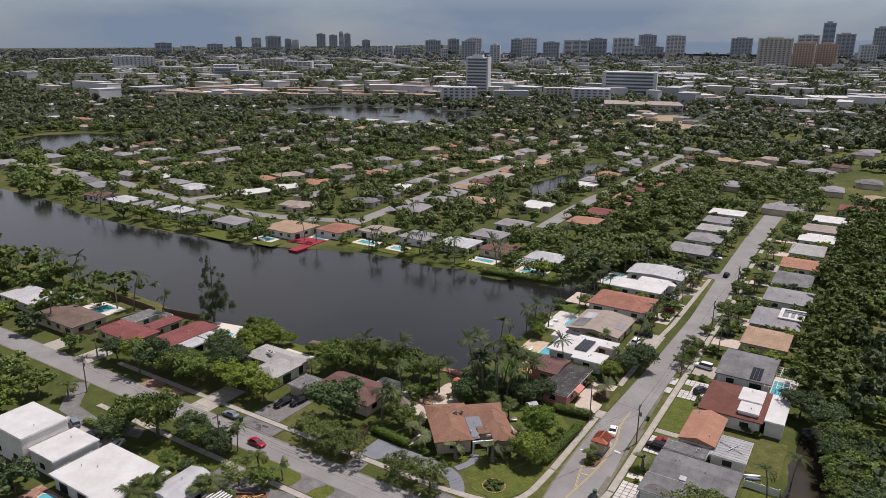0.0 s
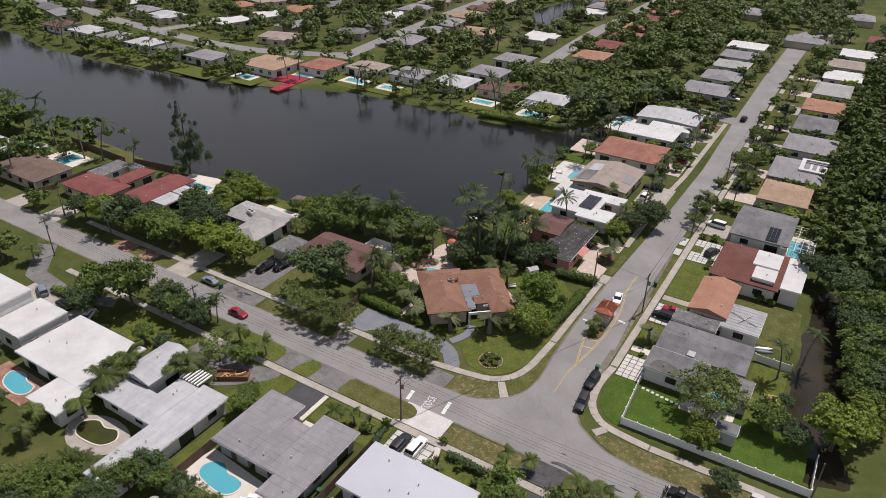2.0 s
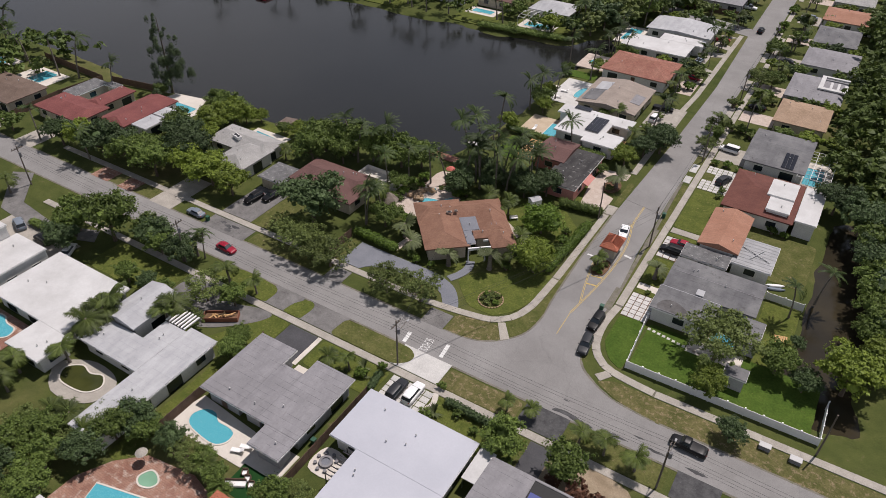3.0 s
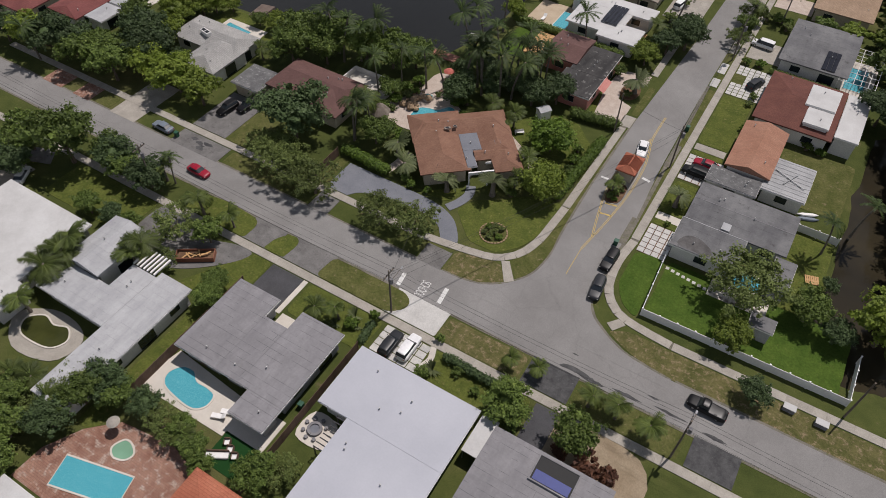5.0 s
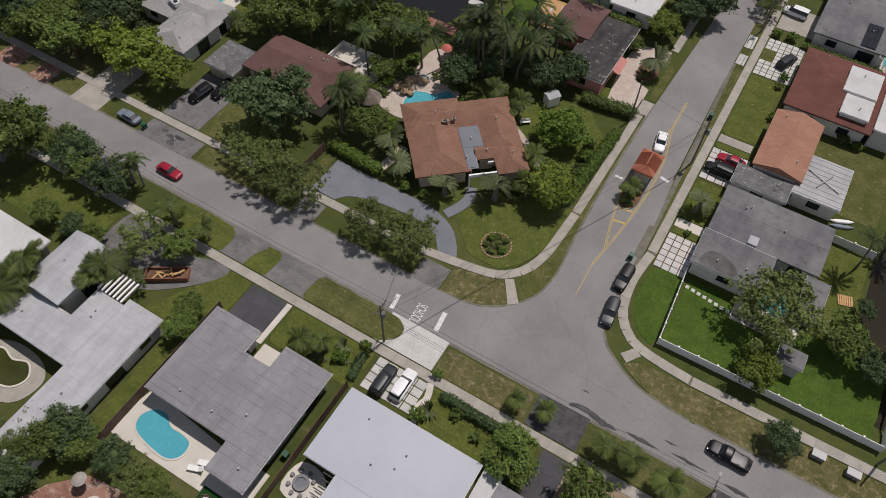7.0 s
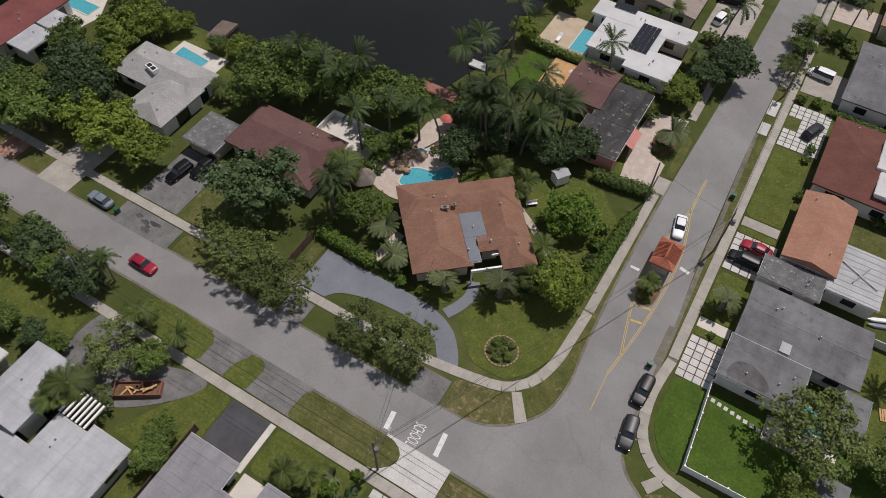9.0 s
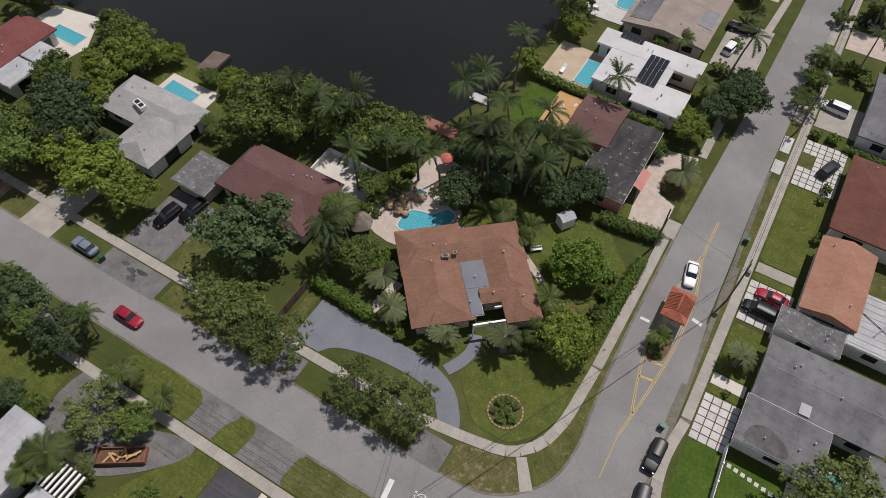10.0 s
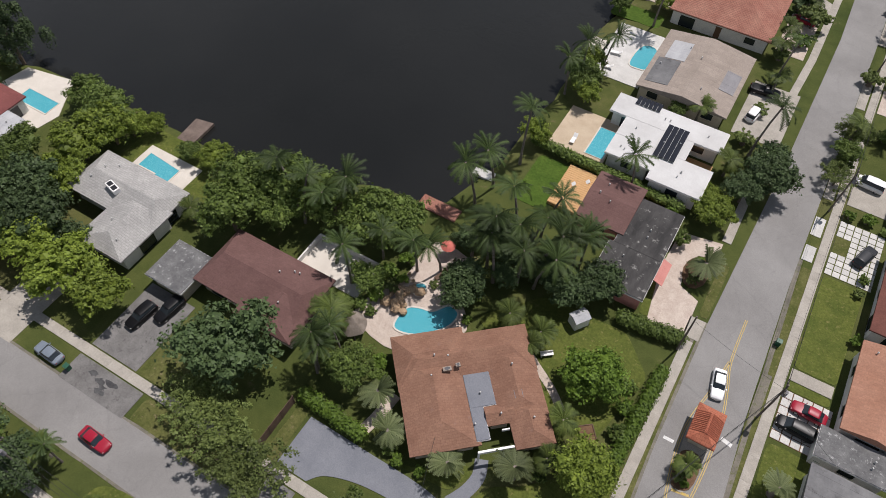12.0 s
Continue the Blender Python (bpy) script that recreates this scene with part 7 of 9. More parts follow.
park("suv", "black", "black car driving along the street", -37.8, 246.5, 88, 0.06)
park("pickup", "white", "white pickup truck outside a grey house", -45.5, 266.1, 0)
park("sedan", "red", "red saloon on the street", -94.6, 84.0, -2, 0.06)
park("pickup", "black", "black pickup truck on the street", -13.5, 85.7, 178, 0.06)
park("suv", "silver", "pale car on a white house's forecourt", -131.4, 69.0, 160)
park("suv", "black", "black car beside white buildings", -123.6, 68.4, 175)
park("sedan", "white", "white car under trees", -117.0, 68.8, 120)
park("sedan", "red", "red car on a paved forecourt", -45.8, 201.4, 175)
park("sedan", "grey", "grey car on a driveway", -27.0, 226.5, 178)
park("suv", "silver", "pale car on a driveway", -26.5, 246.0, 178)
park("sedan", "grey", "dark car in a small car park", -27.0, 263.5, 178)
park("sedan", "silver", "silver car in a small car park", -27.0, 267.5, 178)

# ---- pools and terraces ----
def pool(pts, label, water=None, lift=0.0, closed=True, n=5):
    o = tagged(empty("pool", sum(p[0] for p in pts) / len(pts), sum(p[1] for p in pts) / len(pts)), label, "swimming pool")
    cx, cy = o.location.x, o.location.y
    line = smooth_line([(x - cx, y - cy) for x, y in pts], n, True) if n > 1 else [(x - cx, y - cy) for x, y in pts]
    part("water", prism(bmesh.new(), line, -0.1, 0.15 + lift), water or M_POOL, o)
    rim = bmesh.new()
    ribbon(rim, line, 0.11, -0.1, 0.19 + lift, closed=True)
    part("coping", rim, M_PALE, o)
    return o


def terrace(pts, mat, label, z=0.1):
    return slab("terrace", pts, -0.2, z, mat, label, "terrace")


terrace([(-74.6, 52.4), (-60.7, 52.6), (-60.7, 54.4), (-61.0, 57.0), (-57.5, 57.2), (-73.2, 58.6)], M_PALE, "pale concrete pool terrace")
terrace(rect(-61.0, 53.4, -55.4, 57.8), M_PALE, "pale terrace strip under the eaves", 0.095)
slab("lawn", rect(-60.6, 49.2, -56.0, 53.4), -0.1, 0.07, M_TURF, "dark artificial turf square", "lawn")
pool([(-72.2, 55.4), (-71.3, 57.0), (-69.6, 57.3), (-68.2, 56.4), (-66.6, 56.4), (-65.1, 56.0), (-64.9, 54.4), (-66.2, 53.3), (-69.0, 53.4), (-71.4, 54.0)], "turquoise kidney-shaped pool on a pale terrace")
terrace(smooth_line([(-79.2, 112.0), (-72.0, 110.6), (-66.4, 116.4), (-67.6, 119.6), (-69.8, 121.4), (-70.2, 126.4), (-76.5, 127.0), (-77.0, 119.8), (-79.0, 116.0)], 4, True), M_PINKPAVE, "pinkish crazy-paved lagoon terrace")
pool([(-74.2, 113.2), (-74.3, 116.2), (-72.8, 117.2), (-71.2, 117.6), (-69.8, 119.4), (-68.2, 118.8), (-68.6, 116.4), (-71.4, 113.6)], "turquoise lagoon pool behind the corner house")
pool([(-74.9, 118.8), (-75.0, 120.0), (-73.9, 120.4), (-73.4, 119.4), (-74.0, 118.6)], "small round turquoise spa", lift=0.25)
terrace([(-77.4, 36.8), (-77.2, 40.8), (-75.0, 44.8), (-71.8, 47.8), (-64.6, 48.8), (-60.2, 47.6), (-59.6, 37.0)], M_BRICKPAVE, "worn terracotta brick pool terrace")
pool([(-74.0, 41.7), (-65.5, 43.8), (-64.6, 40.4), (-73.0, 38.2)], "deep turquoise garden pool", n=1)
pool([(-70.4, 45.0), (-69.8, 46.4), (-68.6, 46.4), (-67.6, 45.6), (-68.0, 44.6), (-69.4, 44.2)], "pale green spa pool in brick paving", M_SPA)
terrace(smooth_line([(-95.8, 51.4), (-92.0, 54.4), (-87.0, 54.4), (-84.6, 52.4), (-86.0, 48.8), (-92.0, 47.8)], 4, True), M_CONCRETE, "pale rubble pool surround")
pool([(-94.0, 51.6), (-92.2, 53.2), (-90.0, 52.8), (-88.0, 53.4), (-86.5, 52.0), (-87.4, 50.2), (-90.0, 49.6), (-92.8, 49.8)], "stagnant dark green kidney-shaped pool", M_ALGAE)
terrace(rect(-117, 48.6, -105.0, 54.0), M_BRICKPAVE, "terracotta brick pool terrace")
pool([(-114.0, 52.6), (-111.4, 53.4), (-109.6, 52.6), (-107.4, 52.4), (-106.8, 50.8), (-108.6, 49.8), (-112.6, 50.4)], "pale turquoise kidney-shaped pool")
terrace(rect(-121.4, 114.9, -111.7, 120.4), M_PALE, "pale concrete pool terrace by the lawn")
pool([(-120.4, 116.4), (-120.4, 119.2), (-114.4, 118.7), (-114.4, 115.6), (-117.0, 115.6), (-117.0, 116.4)], "turquoise pool with a low mesh fence", n=1)
terrace(rect(-71.6, 152.0, -62.8, 161.0), M_SAND, "sand-coloured pool terrace")
slab("patio", rect(-52.4, 155.9, -48.6, 159.9), -0.1, 0.12, M_WOODDECK, "timber-decked court in a white house", "patio")
pool(rect(-66.0, 152.6, -63.1, 158.8), "rectangular turquoise pool beside a white house", n=1)
terrace(rect(-73.0, 170.0, -64.4, 184.4), M_PAVER, "pale paved pool terrace on the lake")
pool([(-67.9, 175.0), (-67.8, 179.6), (-66.4, 181.0), (-64.8, 180.0), (-64.7, 175.2), (-66.2, 174.4)], "turquoise pool with a rounded end")
terrace(rect(-75.0, 193.0, -67.0, 203.0), M_PINKPAVE, "paved pool terrace by the lake")
pool([(-72.4, 196.2), (-72.0, 199.4), (-69.6, 199.4), (-69.2, 196.4)], "turquoise pool by the lake")
terrace(rect(-73.0, 216.0, -66.0, 230.0), M_PALE, "pale pool terrace")
pool(rect(-71.6, 218.0, -67.6, 228.0), "long turquoise pool beside a grey house", n=1)
terrace(rect(-72.0, 259.0, -63.0, 268.0), M_PALE, "pale pool terrace behind a grey house")
pool(rect(-70.5, 260.5, -66.5, 266.5), "turquoise garden pool behind a grey house", n=1)
terrace(rect(-163.6, 105.4, -159.4, 112.8), M_PALE, "pale court with a pool")
pool(rect(-162.8, 107.0, -160.4, 111.6), "turquoise pool in a paved court", n=1)
terrace(rect(-193, 104.6, -180.5, 114.6), M_PALE, "pale pool terrace")
pool(rect(-188.6, 108.0, -183.6, 113.6), "turquoise pool behind a brown house", n=1)
terrace([(-151.6, 116.6), (-138.6, 113.4), (-137.8, 117.4), (-142.0, 124.2), (-150.6, 122.6)], M_PALE, "white pool terrace by the lake")
pool(rect(-146.4, 116.6, -139.8, 119.4), "turquoise pool on a white terrace", n=1)
terrace(rect(-213, 107.4, -199, 114), M_PALE, "pale pool terrace")
pool(rect(-210, 109, -202, 112.6), "turquoise pool behind a pale house", n=1)
for x, y, w, d in ((-203.0, 193.0, 7, 3.2), (-166.0, 211.0, 8, 3.4), (-151.5, 211.2, 5.5, 3.2), (-116.0, 216.0, 7, 3.0), (-96.0, 214.0, 8, 3.6), (-186, 204.5, 6, 3)):
    terrace(rect(x - w / 2 - 1.6, y - d / 2 - 1.6, x + w / 2 + 1.6, y + d / 2 + 1.6), M_PALE, "pale lakeside pool terrace")
    pool(rect(x - w / 2, y - d / 2, x + w / 2, y + d / 2), "turquoise pool on the far shore", n=1)
pool(smooth_line([(-16.4, 106.4), (-16.0, 109.2), (-13.4, 109.4), (-13.0, 106.6)], 3, True), "turquoise pool beneath a leafy tree", n=1)
terrace(rect(-19.0, 103.0, -11.0, 106.2), M_PALE, "pale patio beneath a leafy tree")
terrace(smooth_line([(-53.6, 57.2), (-53.4, 60.8), (-50.0, 60.6), (-49.4, 57.4)], 4, True), M_PALE, "round pale garden patio")
slab("deck", rect(-66.6, 141.0, -62.0, 149.0), -0.2, 0.55, M_WOODDECK, "orange-stained timber deck", "deck")
BOARD = mesh_of("board", box(bmesh.new(), -2.28, -0.17, 0, 2.28, 0.17, 0.05), M_WOODDECK)
deck = [o for o in scene.objects if o.name == "deck"][0]
for k in range(20):
    shared("board", BOARD, deck, pose(-64.3, 141.25 + 0.395 * k, 0.55))
slab("deck", [(-193, 194), (-181, 196), (-181, 204), (-191, 203)], -0.4, 0.3, M_REDDECK, "red painted lakeside deck", "deck")
slab("dock", rect(-185, 186.5, -181, 196), -0.5, 0.1, M_REDDECK, "red painted boat dock", "dock")
slab("dock", [(-119.4, 123.2), (-116.6, 123.4), (-116.8, 128.6), (-119.8, 128.0)], -0.5, 0.0, M_DOCK, "grey-brown timber boat dock", "dock")
slab("dock", rect(-78.4, 140.6, -75.2, 142.2), -0.5, -0.1, M_PAVER, "small pale floating dock", "dock")
slab("dock", rect(-75.6, 173.0, -72.6, 178.5), -0.5, 0.1, M_PALE, "pale sheltered dock", "dock")
slab("dock", rect(-82, 131.2, -76, 133.4), -0.5, 0.2, M_TERRA, "orange-red lakeside walkway", "dock")

# ---- fences, hedges, poles ----
PANEL = mesh_of("panel", box(bmesh.new(), -1.14, -0.03, 0.06, 1.14, 0.03, 1.45), M_FENCEWHITE)
pb = box(bmesh.new(), -0.07, -0.07, -0.1, 0.07, 0.07, 1.55)
box(pb, -0.1, -0.1, 1.55, 0.1, 0.1, 1.62)
POST = mesh_of("post", pb, M_FENCEWHITE)
WPANEL = mesh_of("panel", box(bmesh.new(), -1.16, -0.025, 0.05, 1.16, 0.025, 1.8), M_FENCEWOOD)
WPOST = mesh_of("post", box(bmesh.new(), -0.06, -0.06, -0.1, 0.06, 0.06, 1.9), M_FENCEWOOD)


def fence(line, label, panel, post, step=2.4, first=True):
    f = tagged(empty("fence", line[0][0], line[0][1]), label, "fence")
    ox, oy = line[0]
    for a, b in zip(line, line[1:]):
        n = max(1, round(math.dist(a, b) / step))
        hd = math.degrees(math.atan2(b[1] - a[1], b[0] - a[0]))
        for k in range(n):
            t0, tm = k / n, (k + 0.5) / n
            shared("post", post, f, pose(a[0] + (b[0] - a[0]) * t0 - ox, a[1] + (b[1] - a[1]) * t0 - oy, 0, 0, 0, hd))
            shared("panel", panel, f, pose(a[0] + (b[0] - a[0]) * tm - ox, a[1] + (b[1] - a[1]) * tm - oy, 0, 0, 0, hd) @ Matrix.Diagonal((math.dist(a, b) / n / 2.4, 1, 1, 1)))
    shared("post", post, f, pose(line[-1][0] - ox, line[-1][1] - oy, 0))


fence([(-26.0, 106.2), (-25.4, 94.9), (0.9, 95.2), (0.9, 102.4)], "white vinyl garden fence with square posts", PANEL, POST)
fence([(-11.2, 121.8), (-5.4, 121.8)], "white vinyl garden fence with square posts", PANEL, POST)
fence([(-73.6, 50.5), (-73.6, 71.0)], "dark brown board fence beside a lawn", WPANEL, WPOST)
fence([(-54.2, 48.5), (-54.2, 70.6)], "dark brown board fence between houses", WPANEL, WPOST)
fence([(-171.6, 92.6), (-172.4, 106.0), (-171.0, 117.4), (-196.0, 118.6)], "dark brown board fence round a garden", WPANEL, WPOST)
fence([(-168.8, 118.4), (-156.0, 120.6)], "dark brown board fence by the lake", WPANEL, WPOST)
fence([(-46.8, 256.0), (-72.0, 256.6)], "pale grey board fence along the side street", WPANEL, WPOST)
fence([(-78.6, 92.6), (-78.6, 99.0)], "dark brown board fence beside a hedge", WPANEL, WPOST)


def hedge(x0, y0, x1, y1, w, h, label, mat=None, seed=0):
    L = math.dist((x0, y0), (x1, y1))
    rnd = np.random.default_rng(seed)
    n = max(2, int(L / (w * 0.42)))
    lobes = [(L * (k + 0.5) / n - L / 2, rnd.uniform(-0.08, 0.08), h * 0.52, w * 0.6, h / w * 0.85) for k in range(n)]
    V, Fc = leaf_soup(rnd, int(L * w * h * 60 + 300), lobes, 0.16, 0.7, 0)
    o = tagged(empty("hedge", (x0 + x1) / 2, (y0 + y1) / 2, 0, math.degrees(math.atan2(y1 - y0, x1 - x0))), label, "hedge")
    c = new("foliage", soup_mesh("foliage", V, Fc, mat or M_HEDGE))
    c.parent = o
    part("inner_foliage", lump(lobes, 0.82, 1), mat or M_HEDGE, c)


hedge(-44.3, 108.6, -43.4, 124.6, 1.7, 1.7, "clipped bright green hedge beside the pavement", seed=1)
hedge(-78.2, 100.2, -69.4, 99.5, 1.8, 1.7, "clipped green hedge at a driveway", seed=2)
hedge(-44.0, 75.3, -36.2, 75.0, 1.2, 1.2, "low dark hedge along a front garden", M_LEAF_B, 3)
hedge(-50.6, 128.6, -42.9, 129.6, 2.0, 1.8, "thick dark hedge by a paved drive", M_LEAF_A, 4)
hedge(-156, 121.2, -153, 121.6, 2.2, 2.0, "green hedge along the lake shore", M_LEAF_A, 5)
hedge(-130.0, 70.6, -119.0, 71.0, 1.6, 1.4, "green hedge before white houses", M_LEAF_A, 6)
hedge(-24.8, 160.0, -12.0, 159.6, 1.2, 1.2, "green hedge between two houses", M_LEAF_A, 7)
hedge(-110, 204, -84, 207, 3.0, 1.8, "thick green bushes on the far bank", M_LEAF_A, 8)
hedge(-73.4, 150.4, -50.0, 149.2, 1.6, 1.8, "dark green bushes beside a white house", M_LEAF_A, 9)
hedge(-55.0, 74.8, -54.4, 71.5, 1.0, 0.9, "low dark hedge beside a driveway", M_LEAF_B, 10)


def pole(x, y, h, label, lamp=0, arms=True):
    o = tagged(empty("utility_pole", x, y), label, "utility pole")
    bm = bmesh.new()
    tube(bm, [(0, 0, -0.5), (0.03, 0, h * 0.5), (0, 0, h)], [0.15, 0.13, 0.10], 10)
    part("shaft", bm, M_POLE, o)
    if arms:
        bm = bmesh.new()
        box(bm, -0.06, -1.15, h - 0.75, 0.06, 1.15, h - 0.6)
        part("cross_arm", bm, M_POLE, o)
        for k in (-1.0, -0.5, 0.5, 1.0):
            bm = bmesh.new()
            tube(bm, [(0, k, h - 0.6), (0, k, h - 0.35)], [0.05, 0.07], 8)
            part("insulator", bm, M_DARKMETAL, o)
        bm = bmesh.new()
        tube(bm, [(0.35, 0, h - 2.3), (0.35, 0, h - 1.4)], [0.24, 0.24], 12)
        part("transformer", bm, M_GREYROOF, o, "grey can transformer")
    if lamp:
        bm = bmesh.new()
        tube(bm, [(0, 0, h - 2.6), (0.2, lamp * 0.9, h - 2.0), (0.3, lamp * 2.2, h - 1.8)], [0.04, 0.04, 0.04], 6)
        part("lamp_arm", bm, M_POLE, o)
        bm = bmesh.new()
        box(bm, 0.15, lamp * 2.5 - 0.25, h - 1.9, 0.38, lamp * 2.5 + 0.25, h - 1.78, 0.04)
        part("lamp_head", bm, M_PALEROOF, o, "pale street lamp head")


POLES = [(-142.5, 78.6), (-98.0, 77.9), (-53.9, 77.7), (-15.2, 77.7), (34.0, 77.7)]
for k, (x, y) in enumerate(POLES):
    pole(x, y, 8.8, "weathered timber utility pole with wires", 1 if k in (2, 3) else 0)
EPOLES = [(-31.85, 125.2), (-31.9, 160.5), (-31.9, 194.5), (-31.9, 232)]
for x, y in EPOLES:
    pole(x, y, 8.6, "weathered timber utility pole beside the street")
pole(1.0, 93.6, 8.0, "slim timber pole at the fence corner", arms=False)
pole(-42.9, 128.6, 8.0, "slim dark pole beside the pavement", arms=False)
pole(-52.1, 241.4, 9.0, "timber utility pole at the side street", arms=False)


def wire(a, b, sag, k):
    bm = bmesh.new()
    pts = [(a[0] + (b[0] - a[0]) * t / 10, a[1] + (b[1] - a[1]) * t / 10, a[2] + (b[2] - a[2]) * t / 10 - sag * 4 * (t / 10) * (1 - t / 10)) for t in range(11)]
    tube(bm, pts, [0.016] * 11, 4)
    tagged(part("power_line", bm, M_BLACK), "thin black overhead power line", "power line", "overhead lines")


for row, dx, dy in ((POLES, 0, 1), (EPOLES, 1, 0)):
    for a, b in zip(row, row[1:]):
        for k in (-1.0, -0.5, 0.5, 1.0):
            wire((a[0], a[1] + k, 8.4), (b[0], b[1] + k, 8.4), 0.6, k)
        wire((a[0], a[1], 6.6), (b[0], b[1], 6.6), 0.5, 0)
for z in (8.3, 7.8, 6.6):
    wire((-53.9, 77.7, z), (-31.85, 125.2, z), 0.9, z)
wire((-53.9, 77.7, 6.8), (-62.0, 103.0, 3.6), 0.4, 0)
wire((-31.85, 125.2, 7.5), (-42.9, 128.6, 7.0), 0.3, 0)
wire((-31.85, 125.2, 7.0), (-24.0, 122.4, 3.0), 0.3, 0)

# ---- roof fittings, screens ----
CELL = mesh_of("solar_panel", box(bmesh.new(), -0.5, -0.5, 0, 0.5, 0.5, 0.06), M_SOLAR)


def solar(x0, y0, x1, y1, z, nx, ny, label, tilt=0.0):
    o = tagged(empty("solar_array", (x0 + x1) / 2, (y0 + y1) / 2, z), label, "solar panels")
    o.matrix_basis = pose((x0 + x1) / 2, (y0 + y1) / 2, z, tilt, 0, 0)
    w, d = (x1 - x0) / nx, (y1 - y0) / ny
    for i in range(nx):
        for j in range(ny):
            shared("solar_panel", CELL, o, pose((i + 0.5) * w - (x1 - x0) / 2, (j + 0.5) * d - (y1 - y0) / 2, 0) @ Matrix.Diagonal((w - 0.06, d - 0.06, 1, 1)))


solar(-56.8, 154.4, -53.6, 161.4, 3.3, 4, 1, "black solar heating mat on a white roof")
solar(-62.8, 163.1, -58.9, 164.9, 3.22, 6, 1, "small black solar mat on a white roof", 0)
solar(-17.0, 161.2, -14.6, 166.6, 3.55, 3, 3, "dark solar panels on a grey roof", 7.8)


def cage(x0, y0, x1, y1, h, nx, ny, label):
    o = tagged(empty("pool_cage", (x0 + x1) / 2, (y0 + y1) / 2), label, "pool enclosure")
    w, d = x1 - x0, y1 - y0
    for k in range(nx + 1):
        x = -w / 2 + w * k / nx
        bm = bmesh.new()
        tube(bm, [(x, -d / 2, 0), (x, -d / 2, h), (x, 0, h + 0.5), (x, d / 2, h), (x, d / 2, 0)], [0.05] * 5, 4)
        part("frame", bm, M_TRIM, o)
    for k in range(ny + 1):
        y = -d / 2 + d * k / ny
        z = h + 0.5 * (1 - abs(y) / (d / 2))
        bm = bmesh.new()
        tube(bm, [(-w / 2, y, z), (w / 2, y, z)], [0.045, 0.045], 4)
        part("rail", bm, M_TRIM, o)


cage(-13.6, 160.2, -7.4, 172.6, 2.8, 5, 8, "white-framed screen enclosure over a pool")
terrace(rect(-13.6, 160.2, -7.4, 172.6), M_PALE, "pale terrace inside a pool enclosure")
pool(rect(-12.4, 162.4, -8.8, 170.0), "turquoise pool inside a screen enclosure", n=1)
cage(-101.5, 211.0, -90.0, 218.6, 2.8, 6, 4, "dark-framed screen enclosure by the lake")
o = tagged(empty("skylight_frame", -13.4, 208.6, 3.75), "white skylight frames on a grey roof", "skylight")
bm = bmesh.new()
for a in ((-3.2, -4.4, 3.2, -3.2), (-3.2, 3.6, 3.2, 4.4), (-3.2, -3.2, -2.2, 3.6), (2.4, -3.2, 3.2, 0.5), (-0.8, -3.2, -0.2, 1.0), (0.8, -3.2, 1.4, 1.0)):
    box(bm, a[0], a[1], -0.15, a[2], a[3], 0.2)
part("frame", bm, M_WHITEROOF, o)

# pergola slats on the light grey house
o = tagged(empty("pergola", -84.6, 64.4), "white slatted pergola opening in a flat roof", "pergola")
SL = mesh_of("slat", box(bmesh.new(), -0.12, -1.5, 3.0, 0.12, 1.5, 3.2), M_TRIM)
for k in range(7):
    shared("slat", SL, o, pose(-1.9 + 0.63 * k, 1.4, 0))

# ---- garden things ----
o = tagged(empty("tiki_hut", -78.0, 110.2), "round thatched garden hut among palms", "hut")
bm = bmesh.new()
rings = [(1.75, 1.9), (1.6, 2.1), (1.1, 2.7), (0.5, 3.25), (0.06, 3.6)]
prev = None
for r, z in rings:
    cur = [bm.verts.new((r * (1 + 0.06 * math.sin(k * 5)) * math.cos(k * 0.2618), r * (1 + 0.06 * math.cos(k * 7)) * math.sin(k * 0.2618), z)) for k in range(24)]
    if prev:
        for k in range(24):
            bm.faces.new((prev[k], prev[(k + 1) % 24], cur[(k + 1) % 24], cur[k]))
    prev = cur
bm.faces.new(prev)
part("thatched_roof", bm, M_THATCH, o)
for k in range(4):
    bm = bmesh.new()
    tube(bm, [(1.2 * math.cos(k * 1.57 + 0.7), 1.2 * math.sin(k * 1.57 + 0.7), 0), (1.2 * math.cos(k * 1.57 + 0.7), 1.2 * math.sin(k * 1.57 + 0.7), 2.4)], [0.07, 0.06], 6)
    part("post", bm, M_POLE, o)
rk = random.Random(4)
for k in range(46):
    bm = bmesh.new()
    g = bmesh.ops.create_icosphere(bm, subdivisions=2, radius=1.0)
    for v in g["verts"]:
        v.co *= 1 + 0.6 * noise.noise(v.co * 2.2 + Vector((k * 3.1, 0, 0)))
    s = rk.uniform(0.22, 0.58)
    b_ = tagged(part("boulder", bm, M_ROCK), "rugged tan boulder of the pool waterfall", "boulder", "pool rocks")
    b_.matrix_basis = pose(-76.0 + rk.gauss(0, 0.9), 117.4 + rk.gauss(0, 1.3), 0.12 + rk.uniform(0, 0.55), 0, 0, rk.uniform(0, 360)) @ Matrix.Diagonal((s * 1.2, s, s * 0.8, 1))
slab("planting_bed", [(-49.1 + 2.0 * math.cos(k * 0.3927), 97.4 + 2.0 * math.sin(k * 0.3927)) for k in range(16)], -0.1, 0.1, M_DRYLAWN, "round planted bed on the front lawn", "planting bed")
EDGE = mesh_of("edging_stone", box(bmesh.new(), -0.2, -0.11, -0.05, 0.2, 0.11, 0.16, 0.03), M_ROCK)
bed = [o for o in scene.objects if o.name.startswith("planting_bed")][-1]
